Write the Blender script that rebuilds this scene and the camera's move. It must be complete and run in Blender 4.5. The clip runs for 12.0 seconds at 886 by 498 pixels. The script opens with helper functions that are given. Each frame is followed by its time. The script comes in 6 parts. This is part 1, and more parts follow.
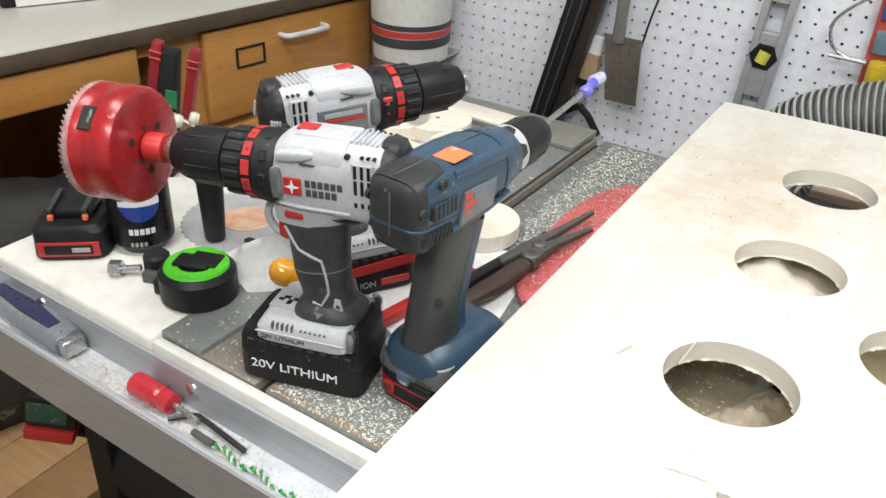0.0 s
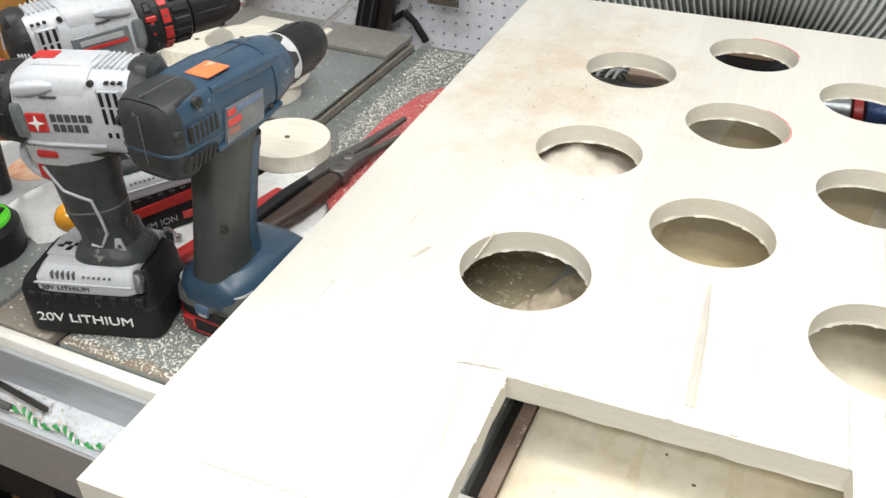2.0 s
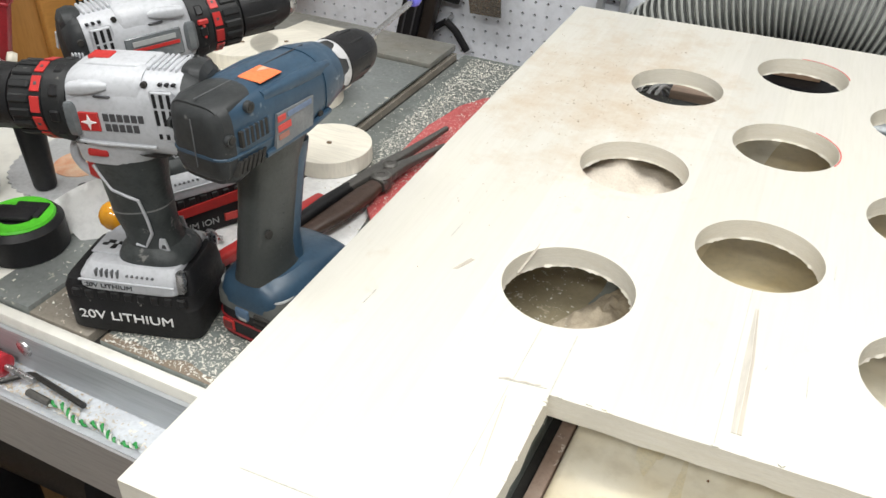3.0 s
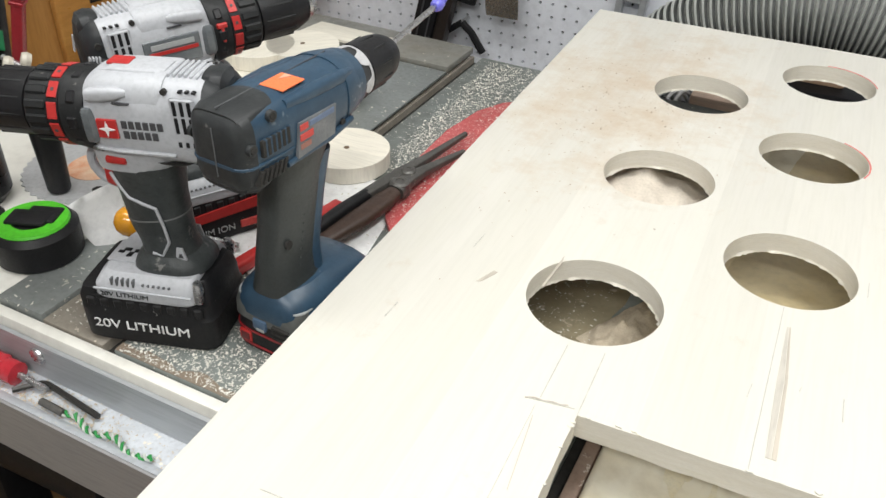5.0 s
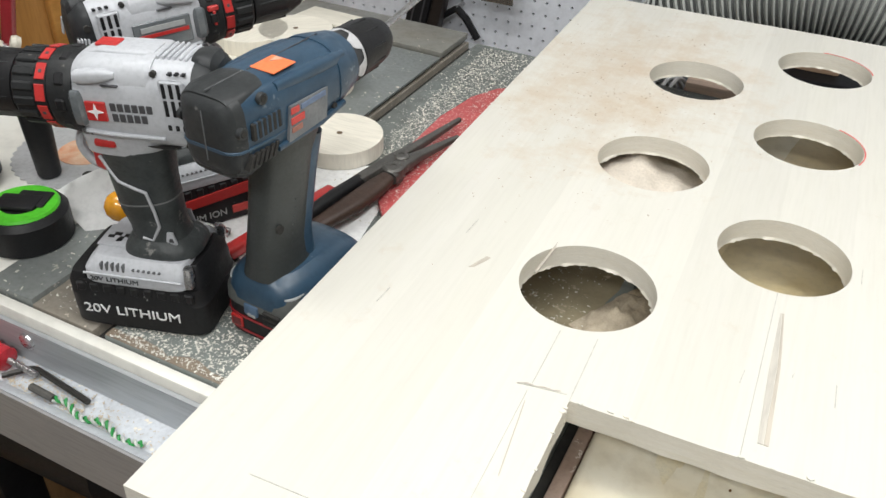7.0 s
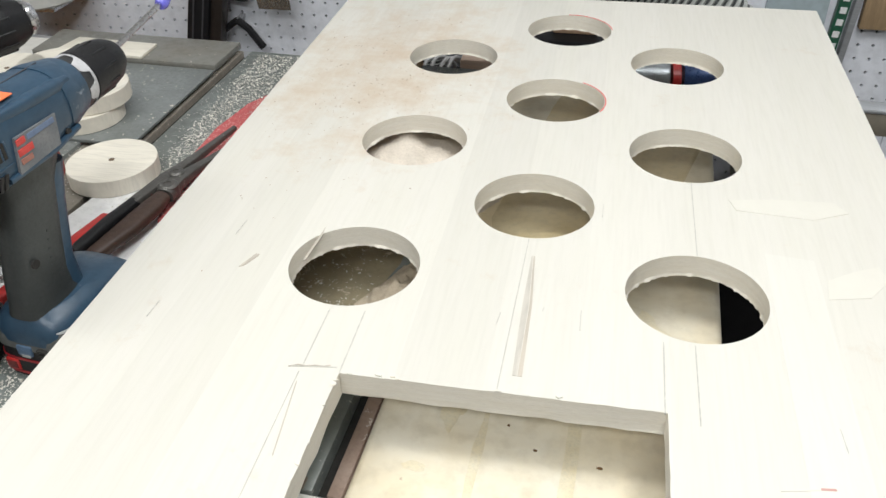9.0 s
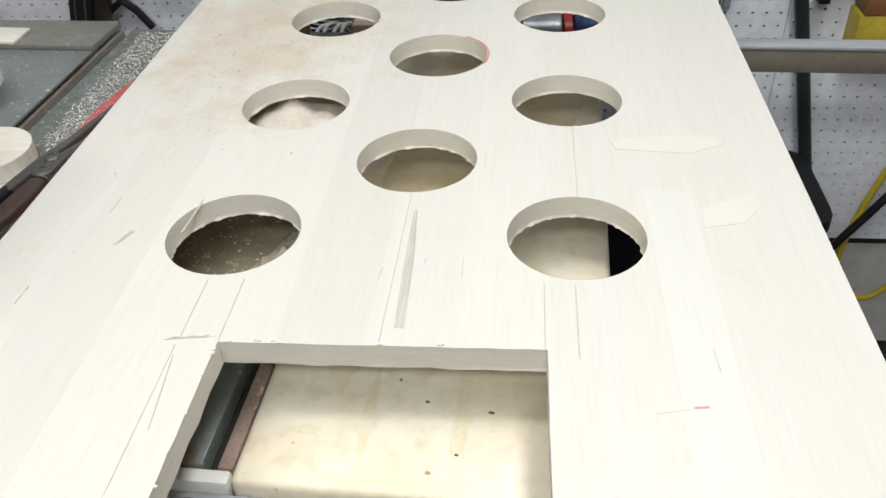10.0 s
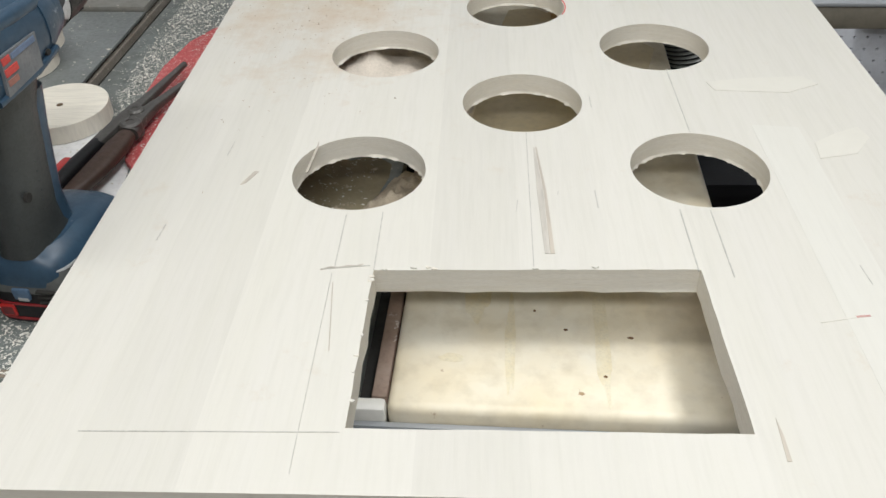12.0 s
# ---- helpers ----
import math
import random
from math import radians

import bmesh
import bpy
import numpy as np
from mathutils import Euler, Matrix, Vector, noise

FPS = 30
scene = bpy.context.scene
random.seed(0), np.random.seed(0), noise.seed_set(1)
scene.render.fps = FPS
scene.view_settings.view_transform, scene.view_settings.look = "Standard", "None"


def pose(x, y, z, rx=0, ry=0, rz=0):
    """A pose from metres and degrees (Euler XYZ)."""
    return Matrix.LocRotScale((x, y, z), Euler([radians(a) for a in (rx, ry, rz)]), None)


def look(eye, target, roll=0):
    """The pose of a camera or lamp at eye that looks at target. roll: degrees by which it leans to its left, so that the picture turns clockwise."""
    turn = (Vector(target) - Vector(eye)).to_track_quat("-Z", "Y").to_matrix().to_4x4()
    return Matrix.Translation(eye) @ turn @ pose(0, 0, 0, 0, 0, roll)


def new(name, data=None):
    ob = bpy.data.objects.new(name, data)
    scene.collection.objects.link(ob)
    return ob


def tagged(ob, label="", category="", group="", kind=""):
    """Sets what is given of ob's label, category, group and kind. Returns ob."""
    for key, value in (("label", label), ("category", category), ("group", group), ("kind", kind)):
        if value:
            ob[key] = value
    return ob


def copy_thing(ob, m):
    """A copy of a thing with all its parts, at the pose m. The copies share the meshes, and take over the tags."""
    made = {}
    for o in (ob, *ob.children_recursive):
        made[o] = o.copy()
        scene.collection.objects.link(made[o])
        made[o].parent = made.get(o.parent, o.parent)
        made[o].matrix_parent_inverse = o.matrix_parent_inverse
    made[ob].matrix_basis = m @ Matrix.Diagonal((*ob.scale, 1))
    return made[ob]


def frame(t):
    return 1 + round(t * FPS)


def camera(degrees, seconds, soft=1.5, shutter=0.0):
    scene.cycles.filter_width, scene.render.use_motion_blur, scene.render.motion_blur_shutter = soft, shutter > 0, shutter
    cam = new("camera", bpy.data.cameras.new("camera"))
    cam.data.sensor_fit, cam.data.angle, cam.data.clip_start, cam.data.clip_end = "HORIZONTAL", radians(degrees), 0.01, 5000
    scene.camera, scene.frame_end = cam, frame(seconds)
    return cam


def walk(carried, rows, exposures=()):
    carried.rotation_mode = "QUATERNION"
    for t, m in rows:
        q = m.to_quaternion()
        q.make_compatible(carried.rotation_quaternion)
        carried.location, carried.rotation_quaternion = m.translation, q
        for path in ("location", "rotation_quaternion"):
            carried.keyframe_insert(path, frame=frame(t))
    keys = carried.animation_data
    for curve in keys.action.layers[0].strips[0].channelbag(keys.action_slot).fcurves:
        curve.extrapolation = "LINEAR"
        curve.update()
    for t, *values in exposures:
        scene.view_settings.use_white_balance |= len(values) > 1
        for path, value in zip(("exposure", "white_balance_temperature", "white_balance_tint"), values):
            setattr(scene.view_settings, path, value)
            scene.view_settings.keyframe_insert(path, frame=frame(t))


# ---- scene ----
cam = camera(56.1, 12.0)
EXPOSURES = [(0, 0.18, 6620, 8), (2.5, 0.08, 6650, 8), (5.5, -0.11, 6620, 8), (8.5, -0.15, 6500, 8), (10.5, -0.29, 6450, 9), (11.4, -0.36, 6450, 9), (12, -0.47, 6450, 9)]
PATH = [
    (0, (0.237, -0.257, 1.39), (-0.638, 1.229, 0.377), 2.7),
    (0.5, (0.244, -0.248, 1.383), (-0.574, 1.24, 0.326), 2.7),
    (1, (0.283, -0.228, 1.377), (-0.312, 1.311, 0.246), 3.2),
    (1.5, (0.3, -0.212, 1.378), (-0.24, 1.336, 0.233), 1.9),
    (2, (0.302, -0.212, 1.374), (-0.287, 1.305, 0.212), 0.6),
    (2.5, (0.286, -0.211, 1.374), (-0.361, 1.299, 0.234), 1.5),
    (3, (0.287, -0.212, 1.374), (-0.362, 1.291, 0.226), 1.6),
    (3.5, (0.282, -0.211, 1.375), (-0.373, 1.288, 0.224), 1.9),
    (5.5, (0.267, -0.199, 1.373), (-0.399, 1.291, 0.217), 1.8),
    (6, (0.267, -0.201, 1.369), (-0.402, 1.281, 0.204), 1.7),
    (6.5, (0.267, -0.198, 1.37), (-0.391, 1.284, 0.199), 2.0),
    (8.5, (0.317, -0.199, 1.369), (-0.161, 1.341, 0.185), 0.4),
    (9, (0.35, -0.202, 1.374), (0.013, 1.385, 0.206), -1.3),
    (9.5, (0.379, -0.201, 1.37), (0.147, 1.406, 0.204), -2.1),
    (10, (0.391, -0.2, 1.357), (0.207, 1.374, 0.137), -2.9),
    (10.5, (0.383, -0.199, 1.341), (0.177, 1.353, 0.096), -2.6),
    (11, (0.37, -0.194, 1.343), (0.141, 1.357, 0.102), -1.6),
    (11.5, (0.344, -0.201, 1.342), (0.102, 1.351, 0.104), -1.6),
    (12, (0.27, -0.241, 1.336), (0.174, 1.322, 0.092), -2.0),
]
walk(cam, [(t, look(eye, target, roll)) for t, eye, target, roll in PATH], EXPOSURES)

# ---- world and light ----
world = bpy.data.worlds.new("room_dark")
world.use_nodes = True
world.node_tree.nodes["Background"].inputs["Color"].default_value = (0.9, 0.95, 1.0, 1)
world.node_tree.nodes["Background"].inputs["Strength"].default_value = 0.05
scene.world = world


def area_lamp(name, eye, target, sx, sy, watts, colour):
    data = bpy.data.lights.new(name, "AREA")
    data.shape, data.size, data.size_y, data.energy, data.color = "RECTANGLE", sx, sy, watts, colour
    ob = new(name, data)
    ob.matrix_world = look(eye, target)
    return ob


# x, y, turn of the long side in degrees, watts: two lamps run along x, one along y
# the two along x are unseen fill, added to even out the brightness
LIGHTS = [(-0.34, 0.10, 0, 11.5), (0.66, 0.20, 90, 15.5), (0.2, -1.0, 0, 23.0)]
for lx, ly, turn, watts in LIGHTS:
    sx, sy = (0.25, 1.2) if turn else (1.2, 0.25)
    area_lamp("tube_lamp", (lx, ly, 2.26), (lx, ly + 0.01, 0), sx, sy, watts, (0.985, 0.99, 1.0))


# ---- materials ----
def mat(name, colour, rough=0.5, metal=0.0, tint=None, scale=20.0, amount=0.35, stretch=(1, 1, 1), bump=0.0, bump_scale=150.0,
        spots=None, spot_scale=60.0, spot_at=0.62, coat=0.0, spec=0.5, vary=0.0, grain=1.0):
    """Base colour with one large and one fine variation, optional spots (dust, stains) and fine relief, in object space."""
    m = bpy.data.materials.new(name)
    m.use_nodes = True
    nt = m.node_tree
    b = nt.nodes["Principled BSDF"]
    b.inputs["Roughness"].default_value, b.inputs["Metallic"].default_value = rough, metal
    b.inputs["Coat Weight"].default_value = coat
    b.inputs["Specular IOR Level"].default_value = spec
    tc = nt.nodes.new("ShaderNodeTexCoord")
    mp = nt.nodes.new("ShaderNodeMapping")
    mp.inputs["Scale"].default_value = stretch
    nt.links.new(tc.outputs["Object"], mp.inputs["Vector"])

    def noise_node(sc, detail=5.0, rough_=0.6):
        n = nt.nodes.new("ShaderNodeTexNoise")
        n.inputs["Scale"].default_value, n.inputs["Detail"].default_value, n.inputs["Roughness"].default_value = sc, detail, rough_
        nt.links.new(mp.outputs["Vector"], n.inputs["Vector"])
        return n

    def ramp(n, lo, hi):
        r = nt.nodes.new("ShaderNodeMapRange")
        r.inputs["From Min"].default_value, r.inputs["From Max"].default_value = lo, hi
        nt.links.new(n.outputs[0], r.inputs["Value"])
        return r

    def mix(fac, a, c):
        x = nt.nodes.new("ShaderNodeMix")
        x.data_type = "RGBA"
        nt.links.new(fac, x.inputs["Factor"])
        for v, k in ((a, "A"), (c, "B")):
            sock = [q for q in x.inputs if q.name == k and q.type == "RGBA"][0]
            if isinstance(v, tuple):
                sock.default_value = (*v, 1)
            else:
                nt.links.new(v, sock)
        return [q for q in x.outputs if q.type == "RGBA"][0]

    tint = tint or tuple(c * (1 - amount) for c in colour)
    out = mix(ramp(noise_node(scale), 0.3, 0.7).outputs[0], colour, tint)
    fine = noise_node(scale * 9, 3.0)
    out = mix(ramp(fine, 0.45, 1.3).outputs[0], out, tuple(c * (1 - 0.4 * grain) for c in tint))
    if spots:
        out = mix(ramp(noise_node(spot_scale, 4.0, 0.7), spot_at, spot_at + 0.06).outputs[0], out, spots)
    if vary:
        oi = nt.nodes.new("ShaderNodeObjectInfo")
        hs = nt.nodes.new("ShaderNodeHueSaturation")
        rr = nt.nodes.new("ShaderNodeMapRange")
        rr.inputs["To Min"].default_value, rr.inputs["To Max"].default_value = 1 - vary, 1 + vary
        nt.links.new(oi.outputs["Random"], rr.inputs["Value"])
        nt.links.new(rr.outputs[0], hs.inputs["Value"])
        nt.links.new(out, hs.inputs["Color"])
        out = hs.outputs[0]
    nt.links.new(out, b.inputs["Base Color"])
    rr = ramp(fine, 0.2, 0.9)
    rr.inputs["To Min"].default_value, rr.inputs["To Max"].default_value = max(rough - 0.08, 0.03), min(rough + 0.12, 1)
    nt.links.new(rr.outputs[0], b.inputs["Roughness"])
    if bump:
        bn = nt.nodes.new("ShaderNodeBump")
        bn.inputs["Strength"].default_value, bn.inputs["Distance"].default_value = bump, 0.002
        nt.links.new(noise_node(bump_scale, 6.0).outputs[0], bn.inputs["Height"])
        nt.links.new(bn.outputs[0], b.inputs["Normal"])
    return m


def plywood_face():
    """Pale maple veneer: long grain along y, strips of slightly different tone, a brown dusty patch."""
    m = mat("maple_veneer", (0.634, 0.614, 0.561), 0.55, tint=(0.620, 0.602, 0.536), scale=3.0, grain=0.25, stretch=(12, 0.7, 1), spots=(0.52, 0.41, 0.30), spot_scale=38, spot_at=0.76, bump=0.06, bump_scale=60)
    nt = m.node_tree
    b = nt.nodes["Principled BSDF"]
    old = b.inputs["Base Color"].links[0].from_socket
    tc = nt.nodes.new("ShaderNodeTexCoord")
    # veneer strips across the width
    sep = nt.nodes.new("ShaderNodeSeparateXYZ")
    nt.links.new(tc.outputs["Object"], sep.inputs[0])
    mul = nt.nodes.new("ShaderNodeMath")
    mul.operation = "MULTIPLY"
    mul.inputs[1].default_value = 17.0
    nt.links.new(sep.outputs["X"], mul.inputs[0])
    wn = nt.nodes.new("ShaderNodeTexWhiteNoise")
    wn.noise_dimensions = "1D"
    fl = nt.nodes.new("ShaderNodeMath")
    fl.operation = "FLOOR"
    nt.links.new(mul.outputs[0], fl.inputs[0])
    nt.links.new(fl.outputs[0], wn.inputs["W"])
    mr = nt.nodes.new("ShaderNodeMapRange")
    mr.inputs["To Min"].default_value, mr.inputs["To Max"].default_value = 0.965, 1.03
    nt.links.new(wn.outputs["Value"], mr.inputs["Value"])
    hs = nt.nodes.new("ShaderNodeHueSaturation")
    nt.links.new(old, hs.inputs["Color"])
    nt.links.new(mr.outputs[0], hs.inputs["Value"])
    # brown smudges over the far part of the sheet
    big = nt.nodes.new("ShaderNodeTexNoise")
    big.inputs["Scale"].default_value, big.inputs["Detail"].default_value, big.inputs["Roughness"].default_value = 16.0, 9.0, 0.78
    nt.links.new(tc.outputs["Object"], big.inputs["Vector"])
    dist = nt.nodes.new("ShaderNodeVectorMath")
    dist.operation = "DISTANCE"
    sc = nt.nodes.new("ShaderNodeVectorMath")
    sc.operation = "MULTIPLY"
    sc.inputs[1].default_value = (1.0, 0.62, 1.0)
    dist.inputs[1].default_value = (0.115, 0.66 * 0.62, 0.99)
    nt.links.new(tc.outputs["Object"], sc.inputs[0])
    nt.links.new(sc.outputs[0], dist.inputs[0])
    near = nt.nodes.new("ShaderNodeMapRange")
    near.inputs["From Min"].default_value, near.inputs["From Max"].default_value = 0.20, 0.03
    near.inputs["To Min"].default_value, near.inputs["To Max"].default_value = -0.13, 0.17
    nt.links.new(dist.outputs["Value"], near.inputs["Value"])
    add = nt.nodes.new("ShaderNodeMath")
    add.operation = "ADD"
    nt.links.new(big.outputs[0], add.inputs[0])
    nt.links.new(near.outputs[0], add.inputs[1])
    mask = nt.nodes.new("ShaderNodeMapRange")
    mask.inputs["From Min"].default_value, mask.inputs["From Max"].default_value = 0.47, 0.76
    mask.inputs["To Max"].default_value = 0.9
    nt.links.new(add.outputs[0], mask.inputs["Value"])
    mx = nt.nodes.new("ShaderNodeMix")
    mx.data_type = "RGBA"
    mx.inputs[7].default_value = (0.535, 0.44, 0.33, 1)
    nt.links.new(mask.outputs[0], mx.inputs["Factor"])
    nt.links.new(hs.outputs[0], mx.inputs[6])
    nt.links.new(mx.outputs[2], b.inputs["Base Color"])
    return m


VENEER = plywood_face()
PLY_EDGE = mat("plywood_edge", (0.78, 0.745, 0.665), 0.7, tint=(0.72, 0.675, 0.575), scale=4, stretch=(6, 6, 90), bump=0.25, bump_scale=60)
STREAK = mat("mineral_streak", (0.612, 0.552, 0.465), 0.6, scale=40, stretch=(1, 0.1, 1))
PALE_STREAK = mat("pale_streak", (0.628, 0.590, 0.522), 0.6, scale=40, stretch=(1, 0.1, 1))
PALE_PATCH = mat("filled_patch", (0.660, 0.640, 0.572), 0.6, scale=6, amount=0.02, grain=0.1)
PENCIL = mat("pencil_line", (0.614, 0.598, 0.545), 0.7, scale=200)
RED_MARK = mat("red_marker", (0.75, 0.16, 0.13), 0.6, scale=100)
CAST_IRON = mat("cast_iron", (0.215, 0.24, 0.228), 0.4, 0.2, tint=(0.165, 0.18, 0.165), scale=9, spots=(0.72, 0.69, 0.62), spot_scale=170, spot_at=0.635, bump=0.15)
IRON_RUST = mat("rusty_iron", (0.29, 0.265, 0.225), 0.55, 0.1, tint=(0.215, 0.19, 0.155), scale=30, spots=(0.6, 0.53, 0.43), spot_scale=140, spot_at=0.63, bump=0.2)
GREY_PLATE = mat("grey_plate", (0.255, 0.275, 0.27), 0.4, 0.3, tint=(0.205, 0.22, 0.212), scale=25, spots=(0.7, 0.66, 0.57), spot_scale=110, spot_at=0.63, bump=0.1)
CREAM = mat("cream_paint", (0.755, 0.75, 0.705), 0.38, tint=(0.74, 0.72, 0.655), scale=5, spots=(0.60, 0.50, 0.34), spot_scale=34, spot_at=0.72, bump=0.05)
CREAM_STAINED = mat("stained_cream_paint", (0.80, 0.775, 0.68), 0.38, tint=(0.74, 0.63, 0.42), scale=7, spots=(0.36, 0.24, 0.12), spot_scale=52, spot_at=0.70, bump=0.08)
ALU = mat("dull_aluminium", (0.55, 0.57, 0.59), 0.38, 0.5, scale=15, stretch=(0.3, 6, 6), amount=0.2, bump=0.05)
ALU_DUSTY = mat("dusty_aluminium", (0.63, 0.66, 0.70), 0.5, 0.1, scale=30, amount=0.2, spots=(0.78, 0.72, 0.6), spot_scale=90, spot_at=0.60, bump=0.2)
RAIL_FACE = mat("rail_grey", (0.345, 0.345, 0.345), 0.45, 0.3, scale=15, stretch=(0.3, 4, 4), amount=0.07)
PEG_WHITE = mat("pegboard_white", (0.82, 0.845, 0.905), 0.5, scale=6, amount=0.06, bump=0.03)
# near-black for gaps, slots and holes: their shade is put into the colour
DARK_GAP = mat("gap_shade", (0.03, 0.028, 0.025), 0.9, scale=20)
DRYWALL = mat("wall_paint", (0.62, 0.61, 0.59), 0.8, scale=4, amount=0.08, bump=0.05)
CEILING = mat("ceiling_paint", (0.78, 0.78, 0.76), 0.85, scale=4, amount=0.06)
FLOOR_WOOD = mat("floor_boards", (0.50, 0.31, 0.15), 0.4, tint=(0.38, 0.22, 0.10), scale=5, stretch=(1, 12, 1), vary=0.15, bump=0.05)
OAK = mat("varnished_oak", (0.54, 0.27, 0.075), 0.32, tint=(0.43, 0.19, 0.045), scale=3, stretch=(10, 1.2, 9), bump=0.05, coat=0.2)
OAK_DARK = mat("oak_frame", (0.44, 0.22, 0.065), 0.35, tint=(0.34, 0.155, 0.04), scale=3, stretch=(10, 10, 1.2), coat=0.2)
LAMINATE = mat("counter_laminate", (0.60, 0.58, 0.52), 0.35, scale=60, amount=0.08)
PINE = mat("pine", (0.58, 0.42, 0.25), 0.6, tint=(0.48, 0.32, 0.17), scale=4, stretch=(2, 14, 14), bump=0.1)
BLACK = mat("black_plastic", (0.013, 0.013, 0.0145), 0.46, scale=40, amount=0.3, spots=(0.16, 0.15, 0.13), spot_scale=70, spot_at=0.70, bump=0.1, spec=0.3)
RUBBER = mat("black_rubber", (0.018, 0.019, 0.020), 0.5, scale=50, amount=0.3, spots=(0.22, 0.21, 0.19), spot_scale=80, spot_at=0.68, bump=0.2, spec=0.3)
GREY_RUBBER = mat("grey_overmould", (0.062, 0.069, 0.069), 0.42, tint=(0.030, 0.034, 0.035), scale=34, spots=(0.17, 0.17, 0.16), spot_scale=46, spot_at=0.63, bump=0.3, spec=0.3)
SHELL = mat("light_grey_shell", (0.475, 0.488, 0.515), 0.42, scale=30, amount=0.07, spots=(0.52, 0.49, 0.44), spot_scale=60, spot_at=0.70)
STEEL = mat("steel", (0.62, 0.62, 0.63), 0.28, 0.95, scale=40, amount=0.2)
RED = mat("red_plastic", (0.52, 0.030, 0.028), 0.38, scale=30, amount=0.2)
DULL_RED = mat("red_print", (0.62, 0.06, 0.05), 0.5, scale=60, amount=0.15)
SAW_RED = mat("worn_red_enamel", (0.46, 0.022, 0.026), 0.30, 0.15, tint=(0.24, 0.010, 0.014), scale=24, spots=(0.60, 0.28, 0.26), spot_scale=44, spot_at=0.655, coat=0.25, bump=0.15, bump_scale=60)
WHITE = mat("white_print", (0.80, 0.80, 0.80), 0.5, scale=60, amount=0.05)
DARK_PRINT = mat("dark_print", (0.06, 0.06, 0.065), 0.5, scale=60, amount=0.1)


# ---- mesh helpers ----
def mesh_ob(name, bm, material, parent=None, label="", smooth=30, kind="", category=""):
    me = bpy.data.meshes.new(name)
    bmesh.ops.recalc_face_normals(bm, faces=bm.faces)
    if smooth:
        for f in bm.faces:
            f.smooth = True
        for e in bm.edges:
            if len(e.link_faces) == 2 and e.calc_face_angle(0) > radians(smooth):
                e.smooth = False
    bm.to_mesh(me)
    bm.free()
    for m in (material if isinstance(material, (list, tuple)) else [material]):
        me.materials.append(m)
    ob = new(name, me)
    ob.parent = parent
    return tagged(ob, label, category, "", kind)


def part(name, bm, material, parent, label=""):
    return mesh_ob(name, bm, material, parent, label)


def thing(name, label, category, m=None, group=""):
    ob = new(name)
    ob.empty_display_size = 0.02
    if m is not None:
        ob.matrix_world = m
    return tagged(ob, label, category, group)


def box(x0, x1, y0, y1, z0, z1, bevel=0.0, seg=2, m=None, bm=None):
    own = bm is None
    b = bmesh.new()
    bmesh.ops.create_cube(b, size=1)
    bmesh.ops.transform(b, matrix=Matrix.LocRotScale(((x0 + x1) / 2, (y0 + y1) / 2, (z0 + z1) / 2), None, (x1 - x0, y1 - y0, z1 - z0)), verts=b.verts)
    if bevel:
        bmesh.ops.bevel(b, geom=b.edges[:], offset=bevel, segments=seg, affect="EDGES", profile=0.5)
    if m is not None:
        bmesh.ops.transform(b, matrix=m, verts=b.verts)
    if own:
        return b
    return join(bm, b)


def join(a, b):
    """Adds bmesh b to a."""
    me = bpy.data.meshes.new("tmp")
    b.to_mesh(me)
    b.free()
    a.from_mesh(me)
    bpy.data.meshes.remove(me)
    return a


def lathe(profile, seg=32, m=None, cap=True):
    """Rings of (along x, radius), closed at the ends."""
    b = bmesh.new()
    rings = []
    for x, r in profile:
        rings.append([b.verts.new((x, r * math.cos(2 * math.pi * i / seg), r * math.sin(2 * math.pi * i / seg))) for i in range(seg)])
    for p, q in zip(rings, rings[1:]):
        for i in range(seg):
            b.faces.new((p[i], p[(i + 1) % seg], q[(i + 1) % seg], q[i]))
    if cap:
        b.faces.new(rings[0][::-1])
        b.faces.new(rings[-1])
    if m is not None:
        bmesh.ops.transform(b, matrix=m, verts=b.verts)
    return b


UP = pose(0, 0, 0, 0, -90, 0)  # turns a lathe along x into one along z


def loft(sections, axis="x", seg=28, m=None):
    """Rounded-rectangle sections (along, offset a, offset b, half width, half height, exponent), along x, or along z."""
    b = bmesh.new()
    rings = []
    for s, ca, cb, hw, hh, ex in sections:
        ring = []
        for i in range(seg):
            t = 2 * math.pi * (i + 0.5) / seg
            c, d = math.cos(t), math.sin(t)
            u = ca + hw * math.copysign(abs(c) ** (2 / ex), c)
            v = cb + hh * math.copysign(abs(d) ** (2 / ex), d)
            ring.append(b.verts.new((s, u, v) if axis == "x" else (v, u, s)))
        rings.append(ring)
    for p, q in zip(rings, rings[1:]):
        for i in range(seg):
            b.faces.new((p[i], p[(i + 1) % seg], q[(i + 1) % seg], q[i]))
    b.faces.new(rings[0][::-1])
    b.faces.new(rings[-1])
    if m is not None:
        bmesh.ops.transform(b, matrix=m, verts=b.verts)
    return b


def slab(points, z0, z1, bevel=0.0, m=None):
    """A flat outline in x, y with a thickness."""
    b = bmesh.new()
    lo = [b.verts.new((x, y, z0)) for x, y in points]
    hi = [b.verts.new((x, y, z1)) for x, y in points]
    b.faces.new(lo[::-1])
    b.faces.new(hi)
    n = len(points)
    for i in range(n):
        b.faces.new((lo[i], lo[(i + 1) % n], hi[(i + 1) % n], hi[i]))
    if bevel:
        bmesh.ops.bevel(b, geom=b.edges[:], offset=bevel, segments=2, affect="EDGES", profile=0.5)
    if m is not None:
        bmesh.ops.transform(b, matrix=m, verts=b.verts)
    return b


